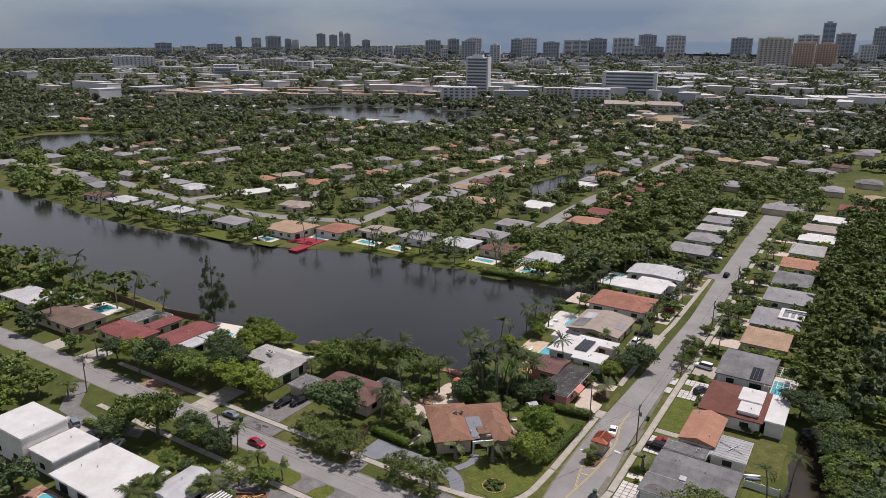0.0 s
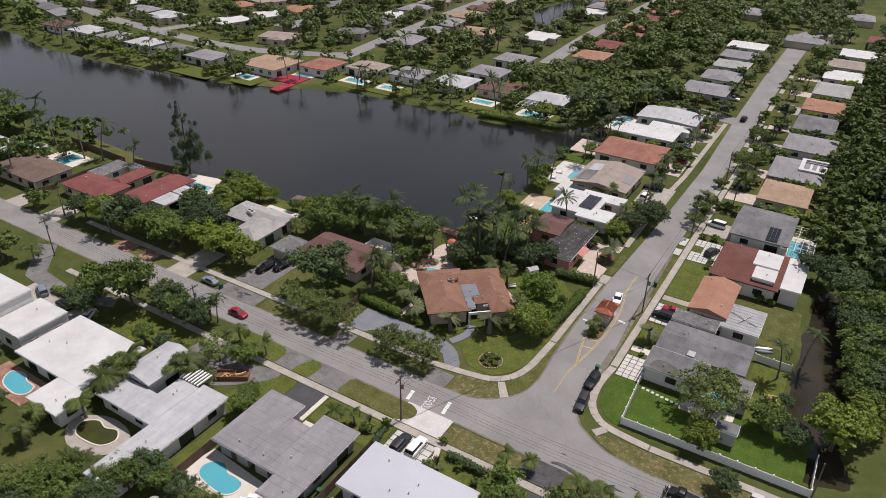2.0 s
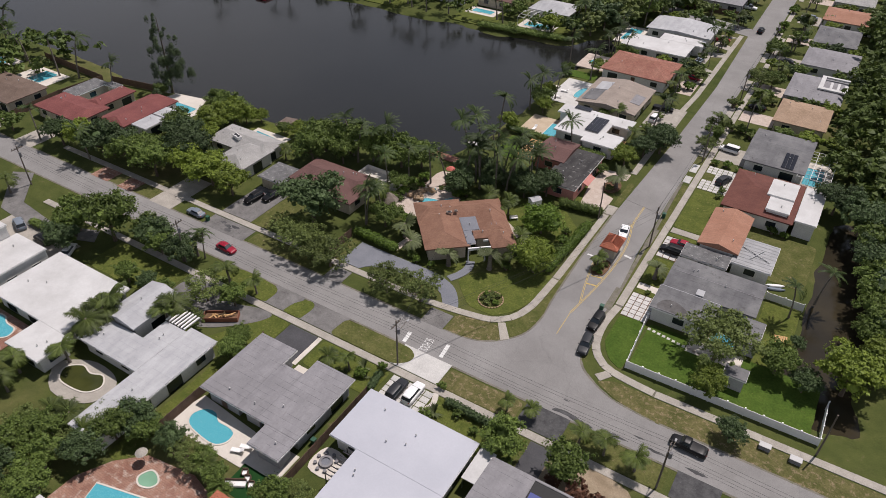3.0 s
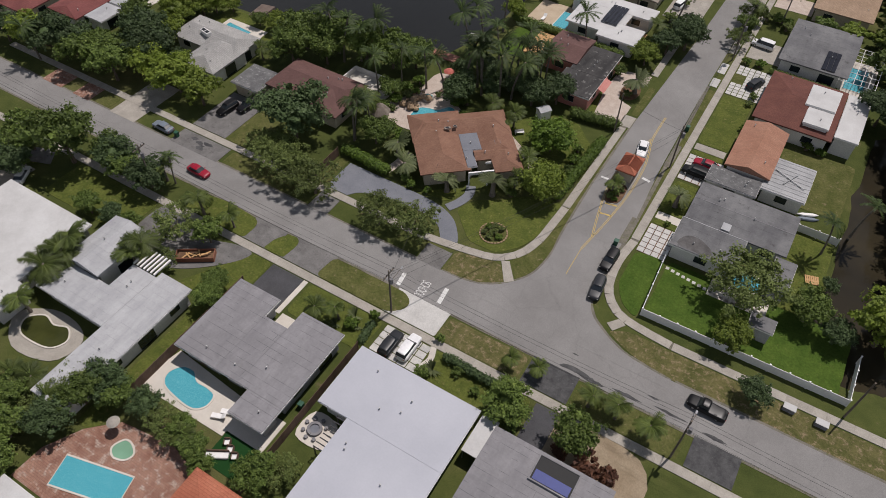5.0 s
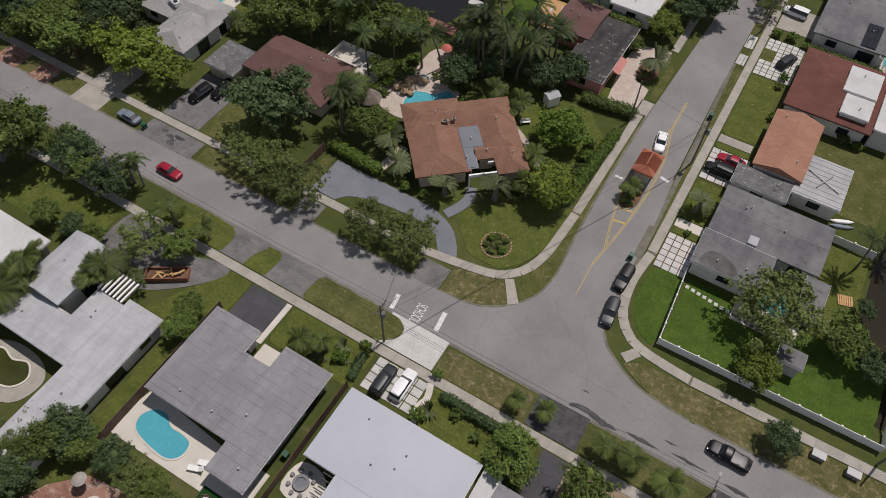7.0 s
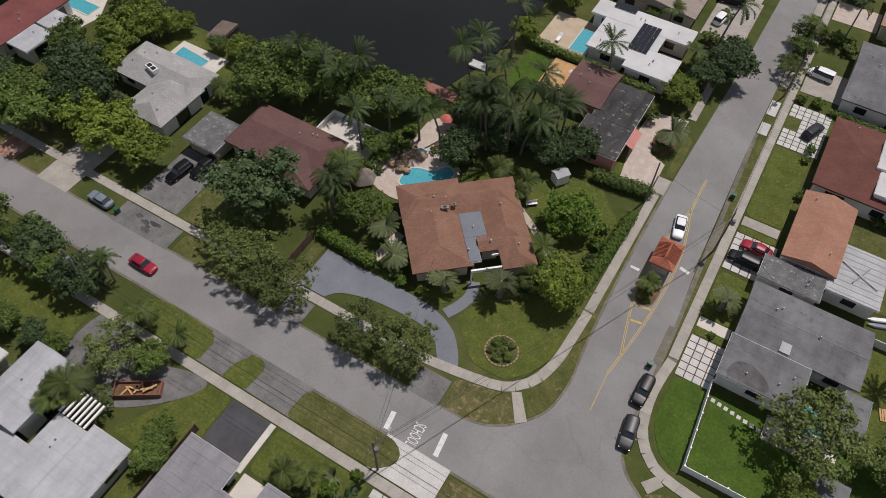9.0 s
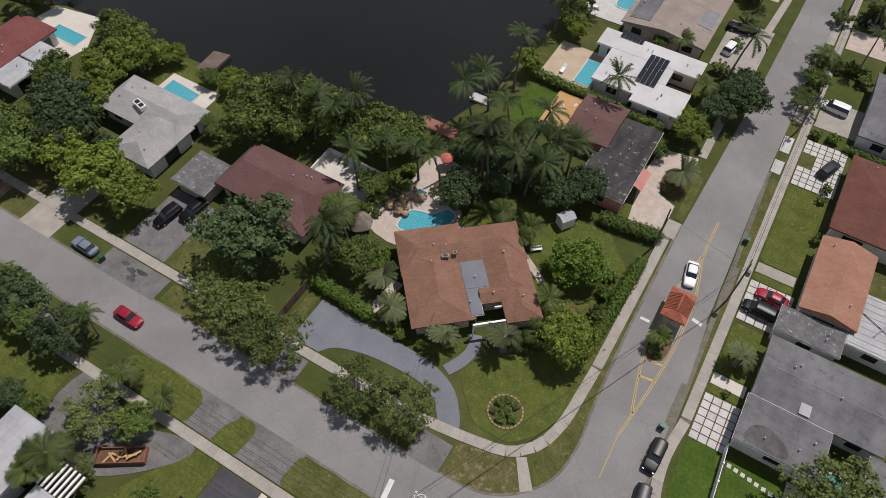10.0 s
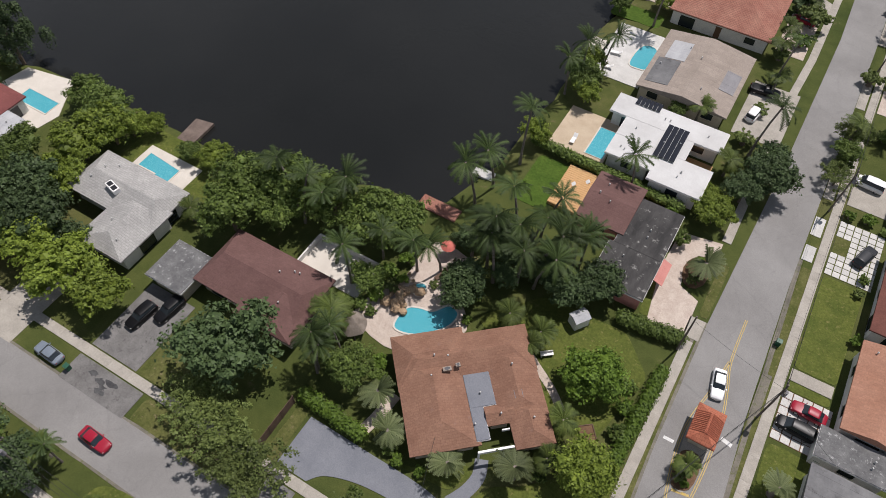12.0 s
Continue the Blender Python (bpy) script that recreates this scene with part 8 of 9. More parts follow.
for k in range(26):
    a = k * 6.2832 / 26
    shared("edging_stone", EDGE, bed, pose(-49.1 + 2.02 * math.cos(a), 97.4 + 2.02 * math.sin(a), 0.03, 0, 0, math.degrees(a) + 90))
plant(T_SHRUB, [(-49.1, 97.4, 0.8), (-50.2, 97.9, 0.6), (-48.4, 98.5, 0.6), (-48.0, 96.8, 0.65), (-49.3, 96.2, 0.6), (-50.3, 96.7, 0.5), (-49.4, 98.7, 0.5)])
# shrubs round the houses
plant(T_SHRUB, [(-66.2, 99.9, 1.0), (-64.6, 99.2, 0.9), (-62.0, 99.6, 0.8), (-52.0, 106.3, 1.0), (-50.6, 105.6, 1.1), (-49.4, 108.9, 1.0), (-45.2, 114.6, 1.3), (-45.6, 117.6, 1.2), (-46.0, 120.5, 1.1), (-71.8, 106.4, 1.2), (-73.0, 108.2, 1.2),
                (-76.6, 108.0, 1.2), (-79.5, 113.4, 1.2), (-78.6, 119.6, 1.3), (-77.8, 122.5, 1.3), (-72.0, 122.6, 1.2), (-68.8, 120.4, 1.3), (-67.6, 121.6, 1.2), (-73.0, 120.9, 0.7), (-66.6, 94.0, 1.0), (-61.0, 93.4, 1.1), (-44.6, 138.9, 0.9),
                (-44.8, 142.2, 0.8), (-41.6, 74.2, 0.9), (-38.4, 73.0, 0.8), (-32.4, 70.8, 1.0), (-55.2, 76.0, 0.8), (-46.0, 77.2, 0.8), (-45.4, 71.6, 1.2), (-60.0, 71.2, 0.8), (-57.2, 73.0, 1.1), (-27.9, 112.6, 0.6), (-25.4, 150.5, 0.9), (-25.4, 148.0, 0.8),
                (-24.2, 140.8, 1.0), (-14.0, 141.2, 1.2), (-12.0, 141.0, 1.0), (-29.2, 160.6, 1.0), (-27.0, 160.9, 1.1), (-53.2, 150.0, 0.9), (-51.0, 148.0, 1.2), (-48.2, 152.0, 1.3), (-49.4, 156.0, 1.0), (-24.8, 197.0, 1.2), (-28, 196.6, 1.2), (-30, 178, 1.3), (-28, 178.6, 1.4), (-26, 178.4, 1.3)])
plant([T_RED], [(-23.0, 70.8, 2.0), (-20.6, 71.2, 1.4), (-26.2, 71.4, 1.3)])
slab("planting_bed", smooth_line([(-30.0, 70.0), (-28.0, 75.4), (-18.0, 75.4), (-17.0, 69.8)], 4, True), -0.1, 0.06, M_DIRT, "sandy front garden bed", "planting bed")
# tall feathery pine on the shore, and palms along the water
pine = tagged(empty("pine_tree", -152.6, 123.2), "tall feathery grey-green pine on the lake shore", "tree")
rnd = np.random.default_rng(55)
lob = [(rnd.normal() * 2.5 * (1.05 - k / 52) + (-1.4 if k % 2 else 1.3), rnd.normal() * 2.2 * (1.05 - k / 52), 2.0 + (16.5 if k % 2 else 14.0) * k / 44, 1.15 * (1 - k / 70), 1.9) for k in range(44)]
V, Fc = leaf_soup(rnd, 11000, lob, 0.17, 0.3, 0)
c = new("crown", soup_mesh("crown", V, Fc, M_LEAF_B))
c.parent = pine
bm = bmesh.new()
tube(bm, [(0, 0, -0.5), (0.2, 0, 8), (0.3, 0, 18.5)], [0.35, 0.22, 0.05], 8)
part("trunk", bm, M_BARK, pine)
plant(T_COCO, [(-183, 113.5, 1.0), (-178, 115.5, 1.05), (-206, 117, 1.0), (-213, 118.5, 1.1), (-220, 119, 1.0), (-199, 115, 0.95), (-192, 112, 0.9), (-163.7, 114.8, 0.8), (-187, 96, 0.9), (-157, 90.5, 0.8), (-234, 112, 1.0), (-228, 108, 1.0),
               (-205, 190, 1.0), (-188, 199, 0.9), (-183, 200, 0.9), (-160, 204, 0.9), (-157.5, 205, 0.9), (-145, 206, 0.9), (-140, 209, 1.0), (-137, 207, 1.0), (-131, 206, 0.9), (-124, 208, 1.0), (-109, 212, 1.1), (-106, 210, 1.0), (-85, 216, 1.0), (-83, 219, 1.0),
               (-240, 190, 0.9), (-249, 188, 0.9), (-262, 186, 0.9), (-290, 186, 1.0), (-300, 184, 1.0), (-310, 188, 1.0), (-70, 205, 0.7), (-69, 207, 0.7), (-66, 206, 0.7), (-71, 171, 0.8), (-73, 166, 0.9), (-74, 163, 0.8), (-96.1, 80.4, 0.6), (-7.0, 119, 0.7), (-4, 125, 0.8)])
plant(T_BRIGHT + T_MID, [(-73.4, 150.5, 0.6), (-73.0, 166.5, 0.7), (-71.5, 164.5, 0.7), (-72.6, 170, 0.6), (-70.4, 162.6, 0.6), (-114.5, 121.5, 0.45), (-110.5, 122.5, 0.6), (-122.5, 122.6, 0.5), (-125, 120.5, 0.6), (-74.5, 187, 0.5), (-68, 192, 0.6), (-66, 205, 0.6)])
plant(T_LITE, [(-236, 186, 1.1), (-240, 184, 0.9), (-215, 188, 0.7), (-270, 184, 1.0), (-280, 182, 1.1), (-258, 183, 0.8), (-90, 210, 0.9), (-84, 212, 1.0), (-80, 216, 1.1), (-78, 222, 1.3), (-74, 226, 1.2), (-76, 232, 1.3), (-70, 236, 1.2), (-78, 240, 1.3)])
# raised bed with boards, garden shed, boxes, bins
o = tagged(empty("raised_bed", -82.6, 71.0, 0, 33), "reddish timber raised bed full of planks", "raised bed")
bm = bmesh.new()
for a in ((-2.7, -0.9, 2.7, -0.8), (-2.7, 0.8, 2.7, 0.9), (-2.7, -0.8, -2.6, 0.8), (2.6, -0.8, 2.7, 0.8)):
    box(bm, a[0], a[1], 0, a[2], a[3], 0.9)
part("sides", bm, surface("red_brown_timber", (0.2, 0.08, 0.05), (0.3, 0.13, 0.08), 0.6, 6.0), o)
for k in range(7):
    bm = bmesh.new()
    box(bm, -1.2, -0.1, 0, 1.2, 0.1, 0.06)
    b_ = part("plank", bm, M_WOODDECK, o)
    b_.matrix_basis = pose(-1.4 + 0.5 * k, rk.uniform(-0.3, 0.3), 0.62 + 0.05 * k, 0, 0, rk.uniform(-70, 70)) @ Matrix.Diagonal((0.6, 1, 1, 1))
bm = bmesh.new()
box(bm, -2.6, -0.8, 0, 2.6, 0.8, 0.5)
part("soil", bm, M_MULCH, o)
o = tagged(empty("garden_shed", -54.8, 125.6, 0, 55), "small pale metal garden shed", "shed")
bm = bmesh.new()
box(bm, -1.0, -0.8, 0, 1.0, 0.8, 1.8)
part("wall", bm, M_TRIM, o)
bm = bmesh.new()
roof_solid(bm, -1.1, -0.9, 1.1, 0.9, 1.85, 0.35, "x", 0.0, 0.06)
part("roof", bm, M_PALEROOF, o)
for x, y, hd in ((-5.0, 91.0, 0), (-1.2, 90.9, 0)):
    o = tagged(empty("utility_box", x, y, 0, hd), "pale metal utility cabinet on the verge", "utility box")
    bm = bmesh.new()
    box(bm, -0.72, -0.42, 0, 0.72, 0.42, 0.72, 0.04)
    part("body", bm, M_GREYROOF, o)
    bm = bmesh.new()
    box(bm, -0.76, -0.46, 0.72, 0.76, 0.46, 0.79, 0.02)
    part("lid", bm, M_WHITEROOF, o, "white lid")
o = tagged(empty("pallet", -7.0, 113.2, 0.05, 15), "pale timber pallets lying on the lawn", "pallet")
for k in range(7):
    bm = bmesh.new()
    box(bm, -0.95 + 0.27 * k, -0.8, 0.1, -0.75 + 0.27 * k, 0.8, 0.14)
    part("board", bm, M_WOODDECK, o)
for k in (-0.7, 0, 0.7):
    bm = bmesh.new()
    box(bm, -0.95, k - 0.06, 0, 0.95, k + 0.06, 0.1)
    part("bearer", bm, M_WOODDECK, o)
M_BIN = plain("dark_green_plastic", (0.015, 0.08, 0.045), 0.5)
for x, y in ((-32.5, 135.6), (-33.0, 104.9), (-104.0, 88.6), (-25.0, 123.0), (-55.2, 60.4)):
    o = tagged(empty("wheeled_bin", x, y), "dark green wheeled rubbish bin", "bin")
    bm = loft(bmesh.new(), [(-0.3, 0.28, 0.05, 0.95, 0.3), (0.3, 0.28, 0.05, 0.95, 0.3)])
    part("body", bm, M_BIN, o)
    bm = bmesh.new()
    box(bm, -0.34, -0.33, 0.95, 0.36, 0.33, 1.02, 0.02)
    part("lid", bm, M_BIN, o)
    for s in (-0.26, 0.26):
        w = shared("wheel", TYRE, o, pose(-0.28, s, 0.1) @ Matrix.Diagonal((0.3, 0.3, 0.3, 1)))


def lounger(x, y, hd, mat, label, name="sun_lounger", kind="sun lounger"):
    o = tagged(empty(name, x, y, 0.1, hd), label, kind, kind + "s")
    bm = bmesh.new()
    box(bm, -0.9, -0.32, 0.3, 0.4, 0.32, 0.42, 0.03)
    part("mattress", bm, mat, o)
    bm = bmesh.new()
    box(bm, 0, -0.32, 0, 0.75, 0.32, 0.1, 0.03, 0, pose(0.38, 0, 0.32, 0, -35, 0))
    part("backrest", bm, mat, o)
    for a, b in ((-0.8, -0.28), (-0.8, 0.28), (0.35, -0.28), (0.35, 0.28)):
        bm = bmesh.new()
        tube(bm, [(a, b, 0), (a, b, 0.3)], [0.025, 0.025], 6)
        part("leg", bm, M_STEEL, o)


for x, y, hd in ((-73.0, 122.6, 70), (-72.0, 122.4, 70)):
    lounger(x, y, hd, M_FENCEWOOD, "brown wicker lounger on the pool terrace")
for x, y, hd in ((-62.6, 54.2, 20), (-62.0, 55.2, 20), (-70.6, 176, 10), (-70.6, 172.0, 10), (-68.4, 154.0, 90), (-65.2, 145.2, 40), (-63.6, 146.6, 40)):
    lounger(x, y, hd, M_TRIM, "white cushioned lounger on a terrace")
for x, y, hd in ((-59.5, 52.3, 120), (-58.6, 51.8, 120), (-57.6, 51.4, 120)):
    o = tagged(empty("garden_armchair", x, y, 0.07, hd), "small white cushioned armchair on artificial turf", "armchair", "garden armchairs")
    bm = bmesh.new()
    box(bm, -0.35, -0.33, 0.12, 0.35, 0.33, 0.38, 0.04)
    part("seat", bm, M_TRIM, o)
    bm = bmesh.new()
    box(bm, 0.28, -0.36, 0.1, 0.42, 0.36, 0.75, 0.04)
    part("backrest", bm, M_FENCEWOOD, o)
    for k in (-0.36, 0.36):
        bm = bmesh.new()
        box(bm, -0.35, k - 0.05, 0, 0.4, k + 0.05, 0.55, 0.02)
        part("armrest", bm, M_FENCEWOOD, o)
o = tagged(empty("garden_sofa", -59.4, 50.5, 0.07, -60), "long white cushioned garden sofa on artificial turf", "sofa")
bm = bmesh.new()
box(bm, -0.4, -1.3, 0, 0.4, 1.3, 0.4, 0.05)
part("seat", bm, M_TRIM, o)
bm = bmesh.new()
box(bm, -0.5, -1.35, 0, -0.36, 1.35, 0.75, 0.04)
part("backrest", bm, M_FENCEWOOD, o)
o = tagged(empty("patio_umbrella", -71.5, 46.9), "closed pale round patio umbrella", "umbrella")
bm = bmesh.new()
tube(bm, [(0, 0, 0), (0, 0, 2.2)], [0.03, 0.03], 6)
part("pole", bm, M_STEEL, o)
bm = bmesh.new()
tube(bm, [(0, 0, 1.95), (0, 0, 2.15), (0, 0, 2.3)], [0.8, 0.5, 0.05], 12)
part("canopy", bm, M_CONCRETE, o)
o = tagged(empty("parasol", -74.0, 126.2), "faded red garden parasol on the terrace", "umbrella")
bm = bmesh.new()
tube(bm, [(0, 0, 0), (0, 0, 2.2)], [0.03, 0.03], 6)
part("pole", bm, M_STEEL, o)
bm = bmesh.new()
tube(bm, [(0, 0, 1.9), (0, 0, 2.2), (0, 0, 2.45)], [1.0, 0.6, 0.05], 10)
part("canopy", bm, plain("faded_red_canvas", (0.5, 0.13, 0.1), 0.8), o)
o = tagged(empty("awning", -48.5, 136.5), "faded red awning on a pink wall", "awning")
bm = bmesh.new()
box(bm, -0.5, -1.9, 0, 0.8, 1.9, 0.08, 0, 0, pose(0, 0, 2.5, 0, 22, 0))
part("canopy", bm, M_PINKWALL, o)
o = tagged(empty("roof_antenna", -14.6, 129.0, 2.8), "white cross-shaped pipes on a metal roof", "roof pipes")
for a, b in (((-2.6, 1.2), (2.2, -1.2)), ((-0.8, -1.6), (0.7, 1.7))):
    bm = bmesh.new()
    tube(bm, [(a[0], a[1], 0.1), (b[0], b[1], 0.1)], [0.08, 0.08], 8)
    part("pipe", bm, M_STEEL, o)
for x, y, c_, hd in ((-10.2, 125.0, P["silver"], 20), (-10.4, 125.9, M_TRIM, 24)):
    bm = loft(bmesh.new(), [(-1.6, 0.05, 0.15, 0.3, 0.04), (-0.8, 0.32, 0.05, 0.35, 0.25), (0.8, 0.32, 0.05, 0.35, 0.25), (1.6, 0.05, 0.15, 0.3, 0.04)])
    k_ = tagged(part("kayak", bm, c_), "pale kayak lying on the back lawn", "kayak", "kayaks")
    k_.matrix_basis = pose(x, y, 0.02, 0, 0, hd)
STEP = mesh_of("stepping_stone", box(bmesh.new(), -0.24, -0.24, 0, 0.24, 0.24, 0.1), M_PAVER)
path = tagged(empty("stepping_stones", -25.0, 104.6), "row of pale stepping stones on a lawn", "stepping stones")
for k in range(13):
    shared("stone", STEP, path, pose(0.8 * k, -0.12 * k, 0, 0, 0, rk.uniform(-8, 8)))

# front gardens of the white houses to the west
drive([(-150, 79.5), (-146, 81.5), (-138, 74), (-126, 72.6), (-118, 75.8), (-116, 73.0), (-126, 69.4), (-140, 70.6)], M_OLDDRIVE, "curved grey forecourt drive", 0.075)
drive(rect(-136, 64.4, -117, 71.0), M_CONCRETE, "pale concrete forecourt")
drive(rect(-162, 87.3, -156, 96.0), M_CONCRETE, "pale concrete driveway")
drive(rect(-176, 87.3, -170, 92.0), M_CONCRETE, "pale concrete driveway")
drive(rect(-136.0, 87.3, -131.0, 92.0), M_BRICKPAVE, "red brick driveway under trees")
drive(rect(-128.0, 87.3, -124.0, 92.0), M_BRICKPAVE, "red brick driveway under trees")
plant(T_SHORT + T_COCO[:1], [(-143, 74.6, 1.0), (-141, 91, 0.8), (-156, 92.5, 0.9), (-120, 72.5, 0.9)])
plant(T_LITE, [(-150, 72, 0.9), (-156, 68, 1.0), (-163, 74, 0.9), (-170, 70, 1.0), (-180, 74, 1.0), (-190, 72, 1.1), (-200, 88, 0.9), (-210, 90, 1.0), (-166, 90, 0.7), (-186, 90, 0.9), (-148, 63, 1.0), (-145, 58, 1.0), (-118, 50, 1.0)])

# palms that stand out of the gardens beyond the lake
fp = random.Random(91)
spots = []
while len(spots) < 70:
    x, y = fp.uniform(-420, -90), fp.uniform(232, 420)
    if free_spot(x, y, 1.0) and street_clear(x, y, 5):
        spots.append((x, y, fp.uniform(0.8, 1.15)))
plant(T_COCO, spots)

# small garden details near the crossing
bm = bmesh.new()
ribbon(bm, smooth_line([(-46.2, 76.0), (-45.6, 74.2), (-46.0, 72.4), (-45.2, 70.4)], 5), 0.4, -0.1, 0.09)
tagged(part("footpath", bm, M_PALE), "pale winding garden path", "footpath", kind="structure")
o = tagged(empty("carport_awning", -34.6, 67.4, 0), "white metal carport awning beside a house", "awning")
part("canopy", box(bmesh.new(), -1.1, -2.6, 2.25, 1.1, 2.6, 2.35, 0.02), M_WHITEROOF, o)
for a in (-1.0, 1.0):
    for b in (-2.4, 2.4):
        part("post", tube(bmesh.new(), [(a, b, 0), (a, b, 2.25)], [0.05, 0.05], 6), M_STEEL, o)
terrace(rect(-90.0, 114.2, -80.5, 119.6), M_PALE, "pale walled terrace behind a bungalow")
for a in ((-90.0, 119.5, -80.5, 119.7), (-90.1, 114.2, -89.9, 119.5)):
    part_wall = tagged(part("garden_wall", box(bmesh.new(), a[0], a[1], 0, a[2], a[3], 1.0), M_WHITEWALL), "low white garden wall", "wall", kind="structure")
SPIKE = bmesh.new()
for k in range(26):
    a, up = k * 2.4, radians(15 + 65 * ((k * 0.618) % 1))
    L = 1.1
    d = Vector((math.cos(a) * math.cos(up), math.sin(a) * math.cos(up), math.sin(up)))
    s_ = Vector((-math.sin(a), math.cos(a), 0)) * 0.07
    vs = [SPIKE.verts.new(p) for p in (s_, -s_, d * L * 0.5 - s_ * 1.2, d * L, d * L * 0.5 + s_ * 1.2)]
    SPIKE.faces.new(vs)
SPIKE_ME = mesh_of("spiky_leaves", SPIKE, M_DATE)
for x, y, s_ in ((-44.6, 73.0, 1.5), (-57.6, 74.6, 1.4), (-56.4, 73.4, 1.0), (-59.0, 72.2, 1.0), (-73.4, 100.8, 1.0)):
    o = tagged(empty("agave", x, y, 0.05), "spiky grey-green agave in a front garden", "agave")
    c = shared("leaves", SPIKE_ME, o, Matrix.Diagonal((s_, s_, s_, 1)))

# small planting in the front gardens along the side street
front_rnd = random.Random(41)
for k in range(46):
    west = k % 2 == 0
    y = 158 + 165 * (k + front_rnd.uniform(0, 0.8)) / 46
    x = front_rnd.uniform(-47.5, -44.5) if west else front_rnd.uniform(-27.5, -25.0)
    if not west and any(abs(y - q) < 4.5 for q in (166.5, 187.5, 205.5, 227, 246, 266, 287, 309)):
        x = -32.6
        y += 5.0
    plant(T_SHORT if k % 3 == 0 else T_SHRUB, [(x, y, front_rnd.uniform(0.9, 1.3) if k % 3 == 0 else front_rnd.uniform(1.2, 1.9))])
plant(T_COCO, [(-69.5, 206.0, 0.9), (-70.5, 214.0, 0.85), (-69.0, 232.0, 0.9), (-66.5, 240.0, 0.9), (-68.0, 186.5, 0.9), (-75.5, 190.0, 0.9), (-45.8, 184.5, 0.8), (-46.4, 205.2, 0.8), (-46.0, 224.0, 0.8), (-27.2, 215.8, 0.75), (-26.6, 236.6, 0.75), (-27.0, 178.6, 0.75)])
plant(T_LITE, [(-70.5, 246.0, 0.8), (-65.5, 249.0, 0.7), (-57.0, 244.5, 0.6), (-24.6, 216.8, 0.5), (-20.0, 257.0, 0.55)])

# coated patches on the taupe roof
taupe = [o for o in scene.objects if o.get("label", "").startswith("taupe low-gabled")][0]
for a, b, c, d, m_ in ((-63.6, 169.0, -60.0, 175.4, M_DARKROOF), (-62.8, 175.6, -59.6, 180.6, M_PALEROOF), (-53.0, 172.6, -50.6, 177.6, M_GREYROOF)):
    z = lambda x: 2.95 + 1.0 * (1 - abs(x + 57.15) / 7.25)
    bm = bmesh.new()
    lo = [bm.verts.new((x - taupe.location.x, y - taupe.location.y, z(x) - 0.05)) for x, y in rect(a, b, c, d)]
    hi = [bm.verts.new((x - taupe.location.x, y - taupe.location.y, z(x) + 0.02)) for x, y in rect(a, b, c, d)]
    bm.faces.new(hi), bm.faces.new(lo[::-1])
    for k in range(4):
        bm.faces.new((lo[k], lo[(k + 1) % 4], hi[(k + 1) % 4], hi[k]))
    part("roof_patch", bm, m_, taupe, "grey coated roof patch")

# garden trees in the gaps between the houses up the street
gap_rnd = random.Random(63)
for x0, x1, y in [(-66, -46, q) for q in (204.6, 240.0, 253.5, 274.5, 293.2, 309.8, 327.5)] + [(-23, -6, q) for q in (178.8, 180.0, 196.9, 217.0, 236.8, 257.0, 276.4, 298.8, 318.2, 337.2)]:
    for k in range(4):
        x = x0 + (x1 - x0) * (k + gap_rnd.uniform(0.1, 0.9)) / 4
        plant(gap_rnd.choice((T_LITE, T_LITE, T_LITE, T_SHORT)), [(x, y + gap_rnd.uniform(-0.8, 0.8), gap_rnd.uniform(0.42, 0.7))])
for k in range(26):
    plant(gap_rnd.choice((T_LITE, T_LITE, T_COCO)), [(gap_rnd.uniform(-45.4, -43.4) if k % 2 else gap_rnd.uniform(-29.4, -26.8), 196 + 6.0 * k + gap_rnd.uniform(-2, 2), gap_rnd.uniform(0.4, 0.68))])

# paths, bench and vegetable bed round the corner house
for ln, half, label in (([(-60.5, 120.5), (-57.2, 118.0), (-53.5, 115.6), (-50.6, 112.9)], 0.5, "pale flagstone path beside the corner house"), ([(-70.0, 100.1), (-69.5, 102.3), (-69.1, 105.8)], 0.7, "pinkish paved path to a garden gate")):
    bm = bmesh.new()
    ribbon(bm, smooth_line(ln, 5), half, -0.1, 0.095)
    tagged(part("footpath", bm, M_PINKPAVE), label, "footpath", kind="structure")
o = tagged(empty("garden_bench", -56.2, 119.5, 0.05, 38), "white garden bench on the back lawn", "bench")
part("seat", box(bmesh.new(), -0.8, -0.22, 0.4, 0.8, 0.22, 0.46, 0.01), M_TRIM, o)
part("backrest", box(bmesh.new(), -0.8, 0.2, 0.46, 0.8, 0.26, 0.85, 0.01), M_TRIM, o)
for a in (-0.7, 0.7):
    part("leg", box(bmesh.new(), a - 0.05, -0.2, 0, a + 0.05, 0.2, 0.4), M_TRIM, o)
o = tagged(empty("vegetable_bed", -47.8, 112.8, 0.03, 38), "brown timber-edged vegetable bed", "raised bed")
for a in ((-0.9, -1.3, 0.9, -1.2), (-0.9, 1.2, 0.9, 1.3), (-0.9, -1.2, -0.8, 1.2), (0.8, -1.2, 0.9, 1.2)):
    part("board", box(bmesh.new(), a[0], a[1], 0, a[2], a[3], 0.25), M_FENCEWOOD, o)
part("soil", box(bmesh.new(), -0.8, -1.2, 0, 0.8, 1.2, 0.15), M_MULCH, o)

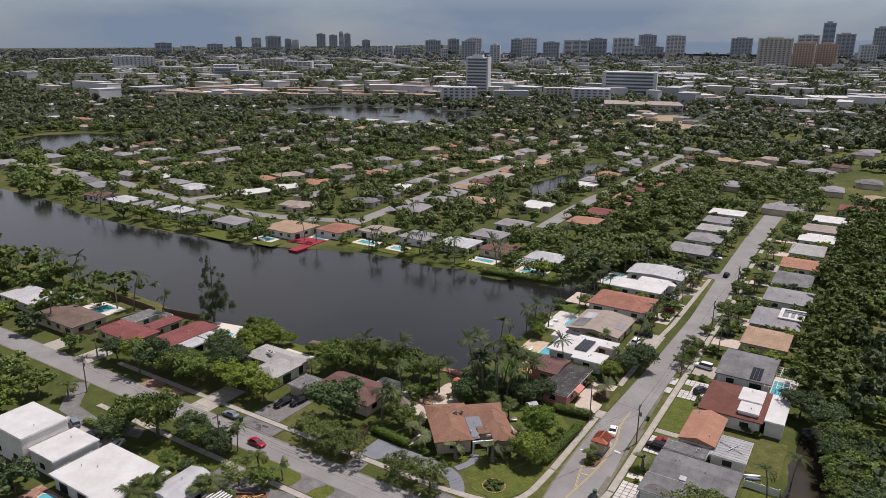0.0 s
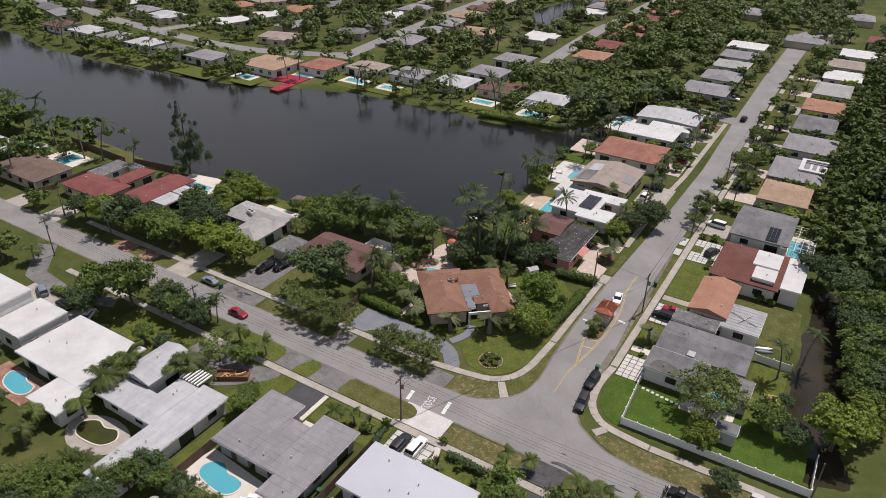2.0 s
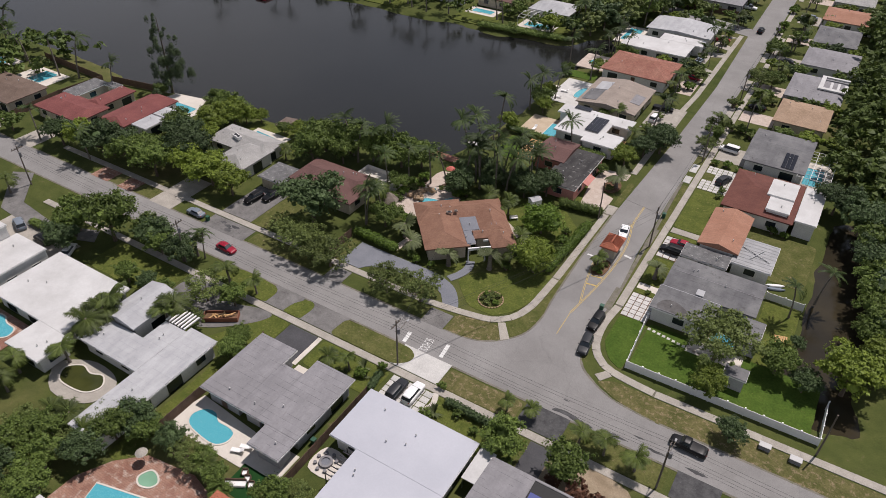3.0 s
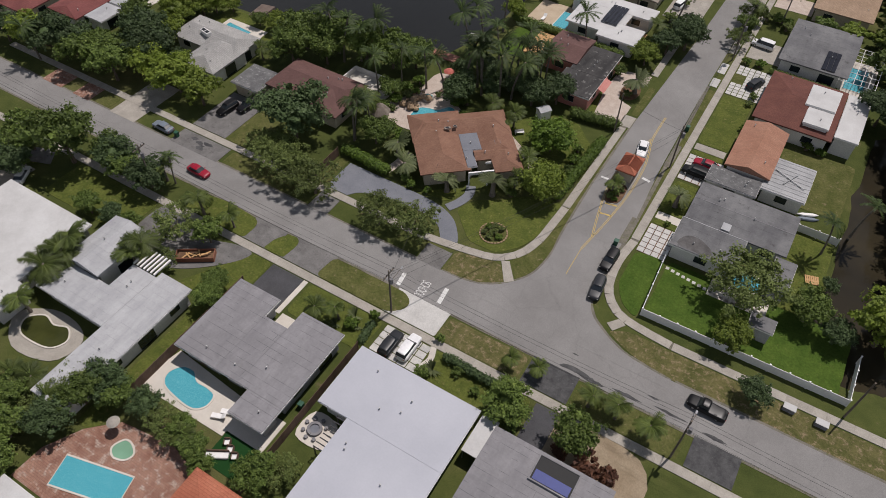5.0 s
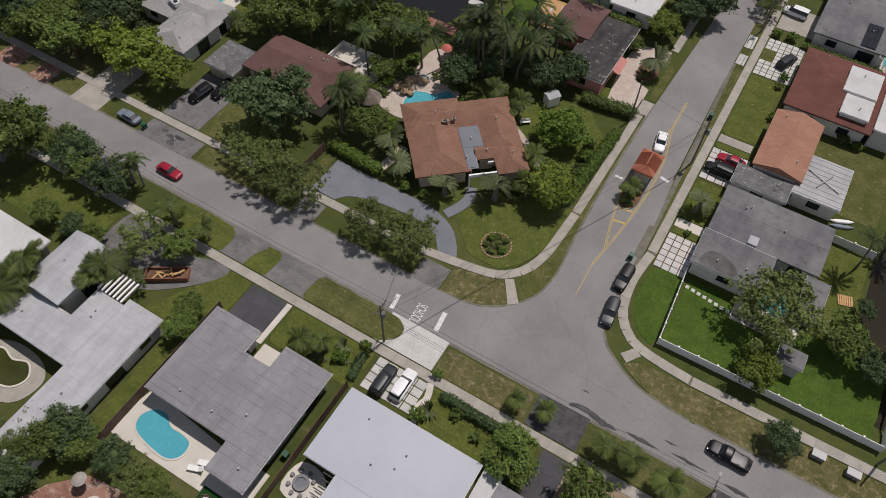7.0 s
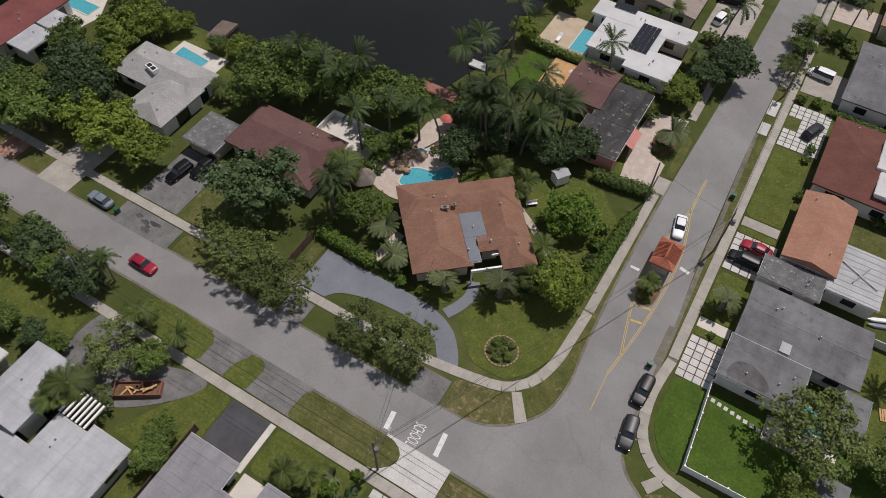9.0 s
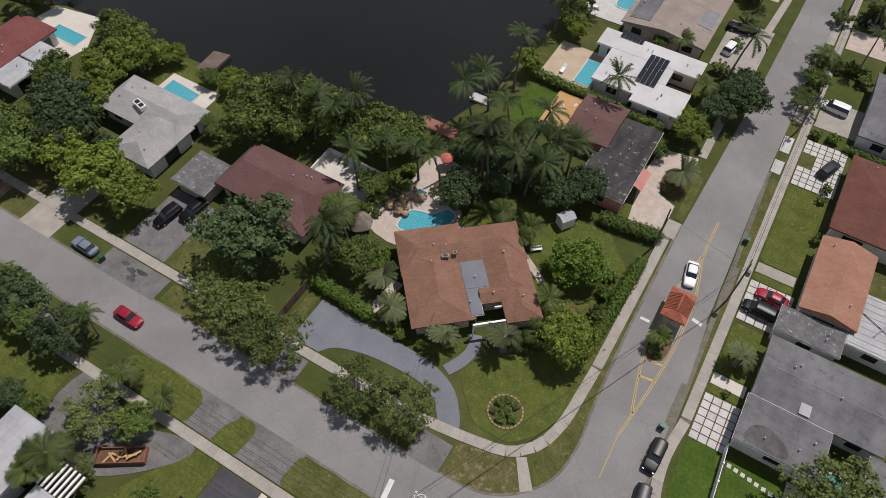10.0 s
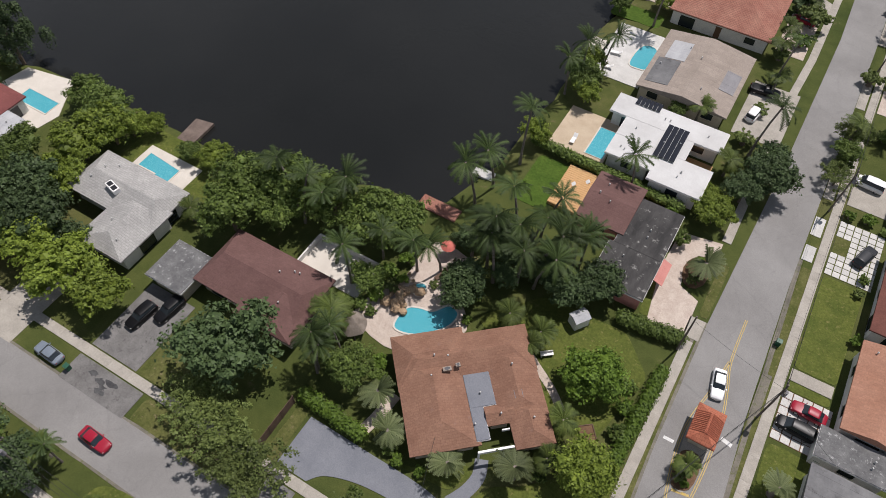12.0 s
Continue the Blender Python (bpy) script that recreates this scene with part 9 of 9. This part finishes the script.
# stains, seams and patches on the dark grey roof and in the street
stained = [o for o in scene.objects if o.get("label", "").startswith("dark grey low-roofed house with a white")][0]
ox, oy = stained.location.x, stained.location.y
M_SOOT = surface("black_roof_stain", (0.066, 0.062, 0.06), (0.125, 0.12, 0.118), 0.8, 4.0, 0.9, 0.05, grain=0.8)
part("roof_stain", prism(bmesh.new(), smooth_line([(-25.2 - ox, 107.0 - oy), (-24.6 - ox, 109.0 - oy), (-22.8 - ox, 109.4 - oy), (-20.8 - ox, 108.2 - oy), (-20.6 - ox, 106.9 - oy), (-22.6 - ox, 106.7 - oy)], 5, True), 3.0, 3.03), M_SOOT, stained, "dark ponding stain")
part("roof_patch", box(bmesh.new(), -20.8 - ox, 112.9 - oy, 2.96, -19.6 - ox, 114.4 - oy, 3.13), M_PALEROOF, stained, "pale repair patch")
part("flashing", box(bmesh.new(), -26.1 - ox, 112.45 - oy, 2.98, -16.8 - ox, 112.54 - oy, 3.06), M_PALEROOF, stained, "pale edge flashing")
part("flashing", box(bmesh.new(), -26.0 - ox, 116.96 - oy, 3.36, -11.5 - ox, 117.04 - oy, 3.42), M_GREYROOF, stained, "pale ridge seam")
smear_rnd = random.Random(15)
for k, (x, y, L, w) in enumerate(((-27.0, 82.1, 3.6, 0.34), (-22.4, 82.5, 4.0, 0.24), (-17.0, 82.9, 4.4, 0.2), (-11.5, 82.6, 3.0, 0.28), (-19.5, 83.9, 1.6, 0.12), (-30.2, 84.6, 1.0, 0.1))):
    pts = [(x + L * (j / 8 - 0.5), y + w * math.sin(math.pi * j / 8) * smear_rnd.uniform(0.6, 1.3)) for j in range(9)] + [(x + L * (0.5 - j / 8), y - w * math.sin(math.pi * j / 8) * smear_rnd.uniform(0.6, 1.3)) for j in range(1, 8)]
    slab("road_stain", pts, 0, 0.069 + 0.0006 * k, M_TAR, "dark tar smear along the street", "road stain")

# fire pit, discs and slatted screen beside the lavender-grey roof
o = tagged(empty("fire_pit", -52.0, 58.9, 0.1), "round stone fire pit on a pale patio", "fire pit")
bm = bmesh.new()
ribbon(bm, [(0.75 * math.cos(k * 0.3142), 0.75 * math.sin(k * 0.3142)) for k in range(20)], 0.16, 0, 0.35, closed=True)
part("rim", bm, M_GREYROOF, o)
bm = bmesh.new()
prism(bm, [(0.6 * math.cos(k * 0.5236), 0.6 * math.sin(k * 0.5236)) for k in range(12)], 0, 0.2)
part("ash_bed", bm, M_GREYDRIVE, o)
for k in range(7):
    a = 0.6 + k * 0.78
    bm = prism(bmesh.new(), [(0.24 * math.cos(j * 0.6283), 0.24 * math.sin(j * 0.6283)) for j in range(10)], 0, 0.3)
    tagged(part("garden_stool", bm, M_GREYROOF), "small round grey stone stool", "stool", "stools round the fire pit").matrix_basis = pose(-52.0 + 1.35 * math.cos(a), 58.9 + 1.35 * math.sin(a), 0.1)
o = tagged(empty("pergola", -49.3, 58.6), "dark slatted pergola beside a flat roof", "pergola")
for k in range(8):
    part("slat", box(bmesh.new(), -0.65, -2.2 + 0.6 * k, 2.5, 0.65, -2.1 + 0.6 * k, 2.62), M_DARKMETAL, o)
for b in (-2.2, 2.15):
    part("post", box(bmesh.new(), -0.65, b, 0, -0.55, b + 0.1, 2.5), M_DARKMETAL, o)

# court with a blue cover in the grey roof by the dark driveway
o = tagged(empty("roof_court", -25.3, 67.0, 3.1), "roof court with a black slab as its shaded opening and a blue cover", "roof court")
# solid black slab on the roof paints the shade of the sunken court
part("opening", box(bmesh.new(), -2.3, -1.5, -0.1, 2.3, 1.5, 0.26), M_BLACK, o)
part("blue_cover", box(bmesh.new(), -2.1, -1.4, 0.26, 2.1, -0.2, 0.3), plain("blue_tarpaulin", (0.03, 0.045, 0.2), 0.6), o, "blue tarpaulin")
for a in ((-2.45, -1.65, 2.45, -1.5), (-2.45, 1.5, 2.45, 1.65), (-2.45, -1.5, -2.3, 1.5), (2.3, -1.5, 2.45, 1.5)):
    part("kerb", box(bmesh.new(), a[0], a[1], -0.1, a[2], a[3], 0.34), M_GREYROOF, o)

# the patterns that were copied are not part of the place
for o in ALL_TEMPLATES:
    for c in list(o.children_recursive) + [o]:
        bpy.data.objects.remove(c)
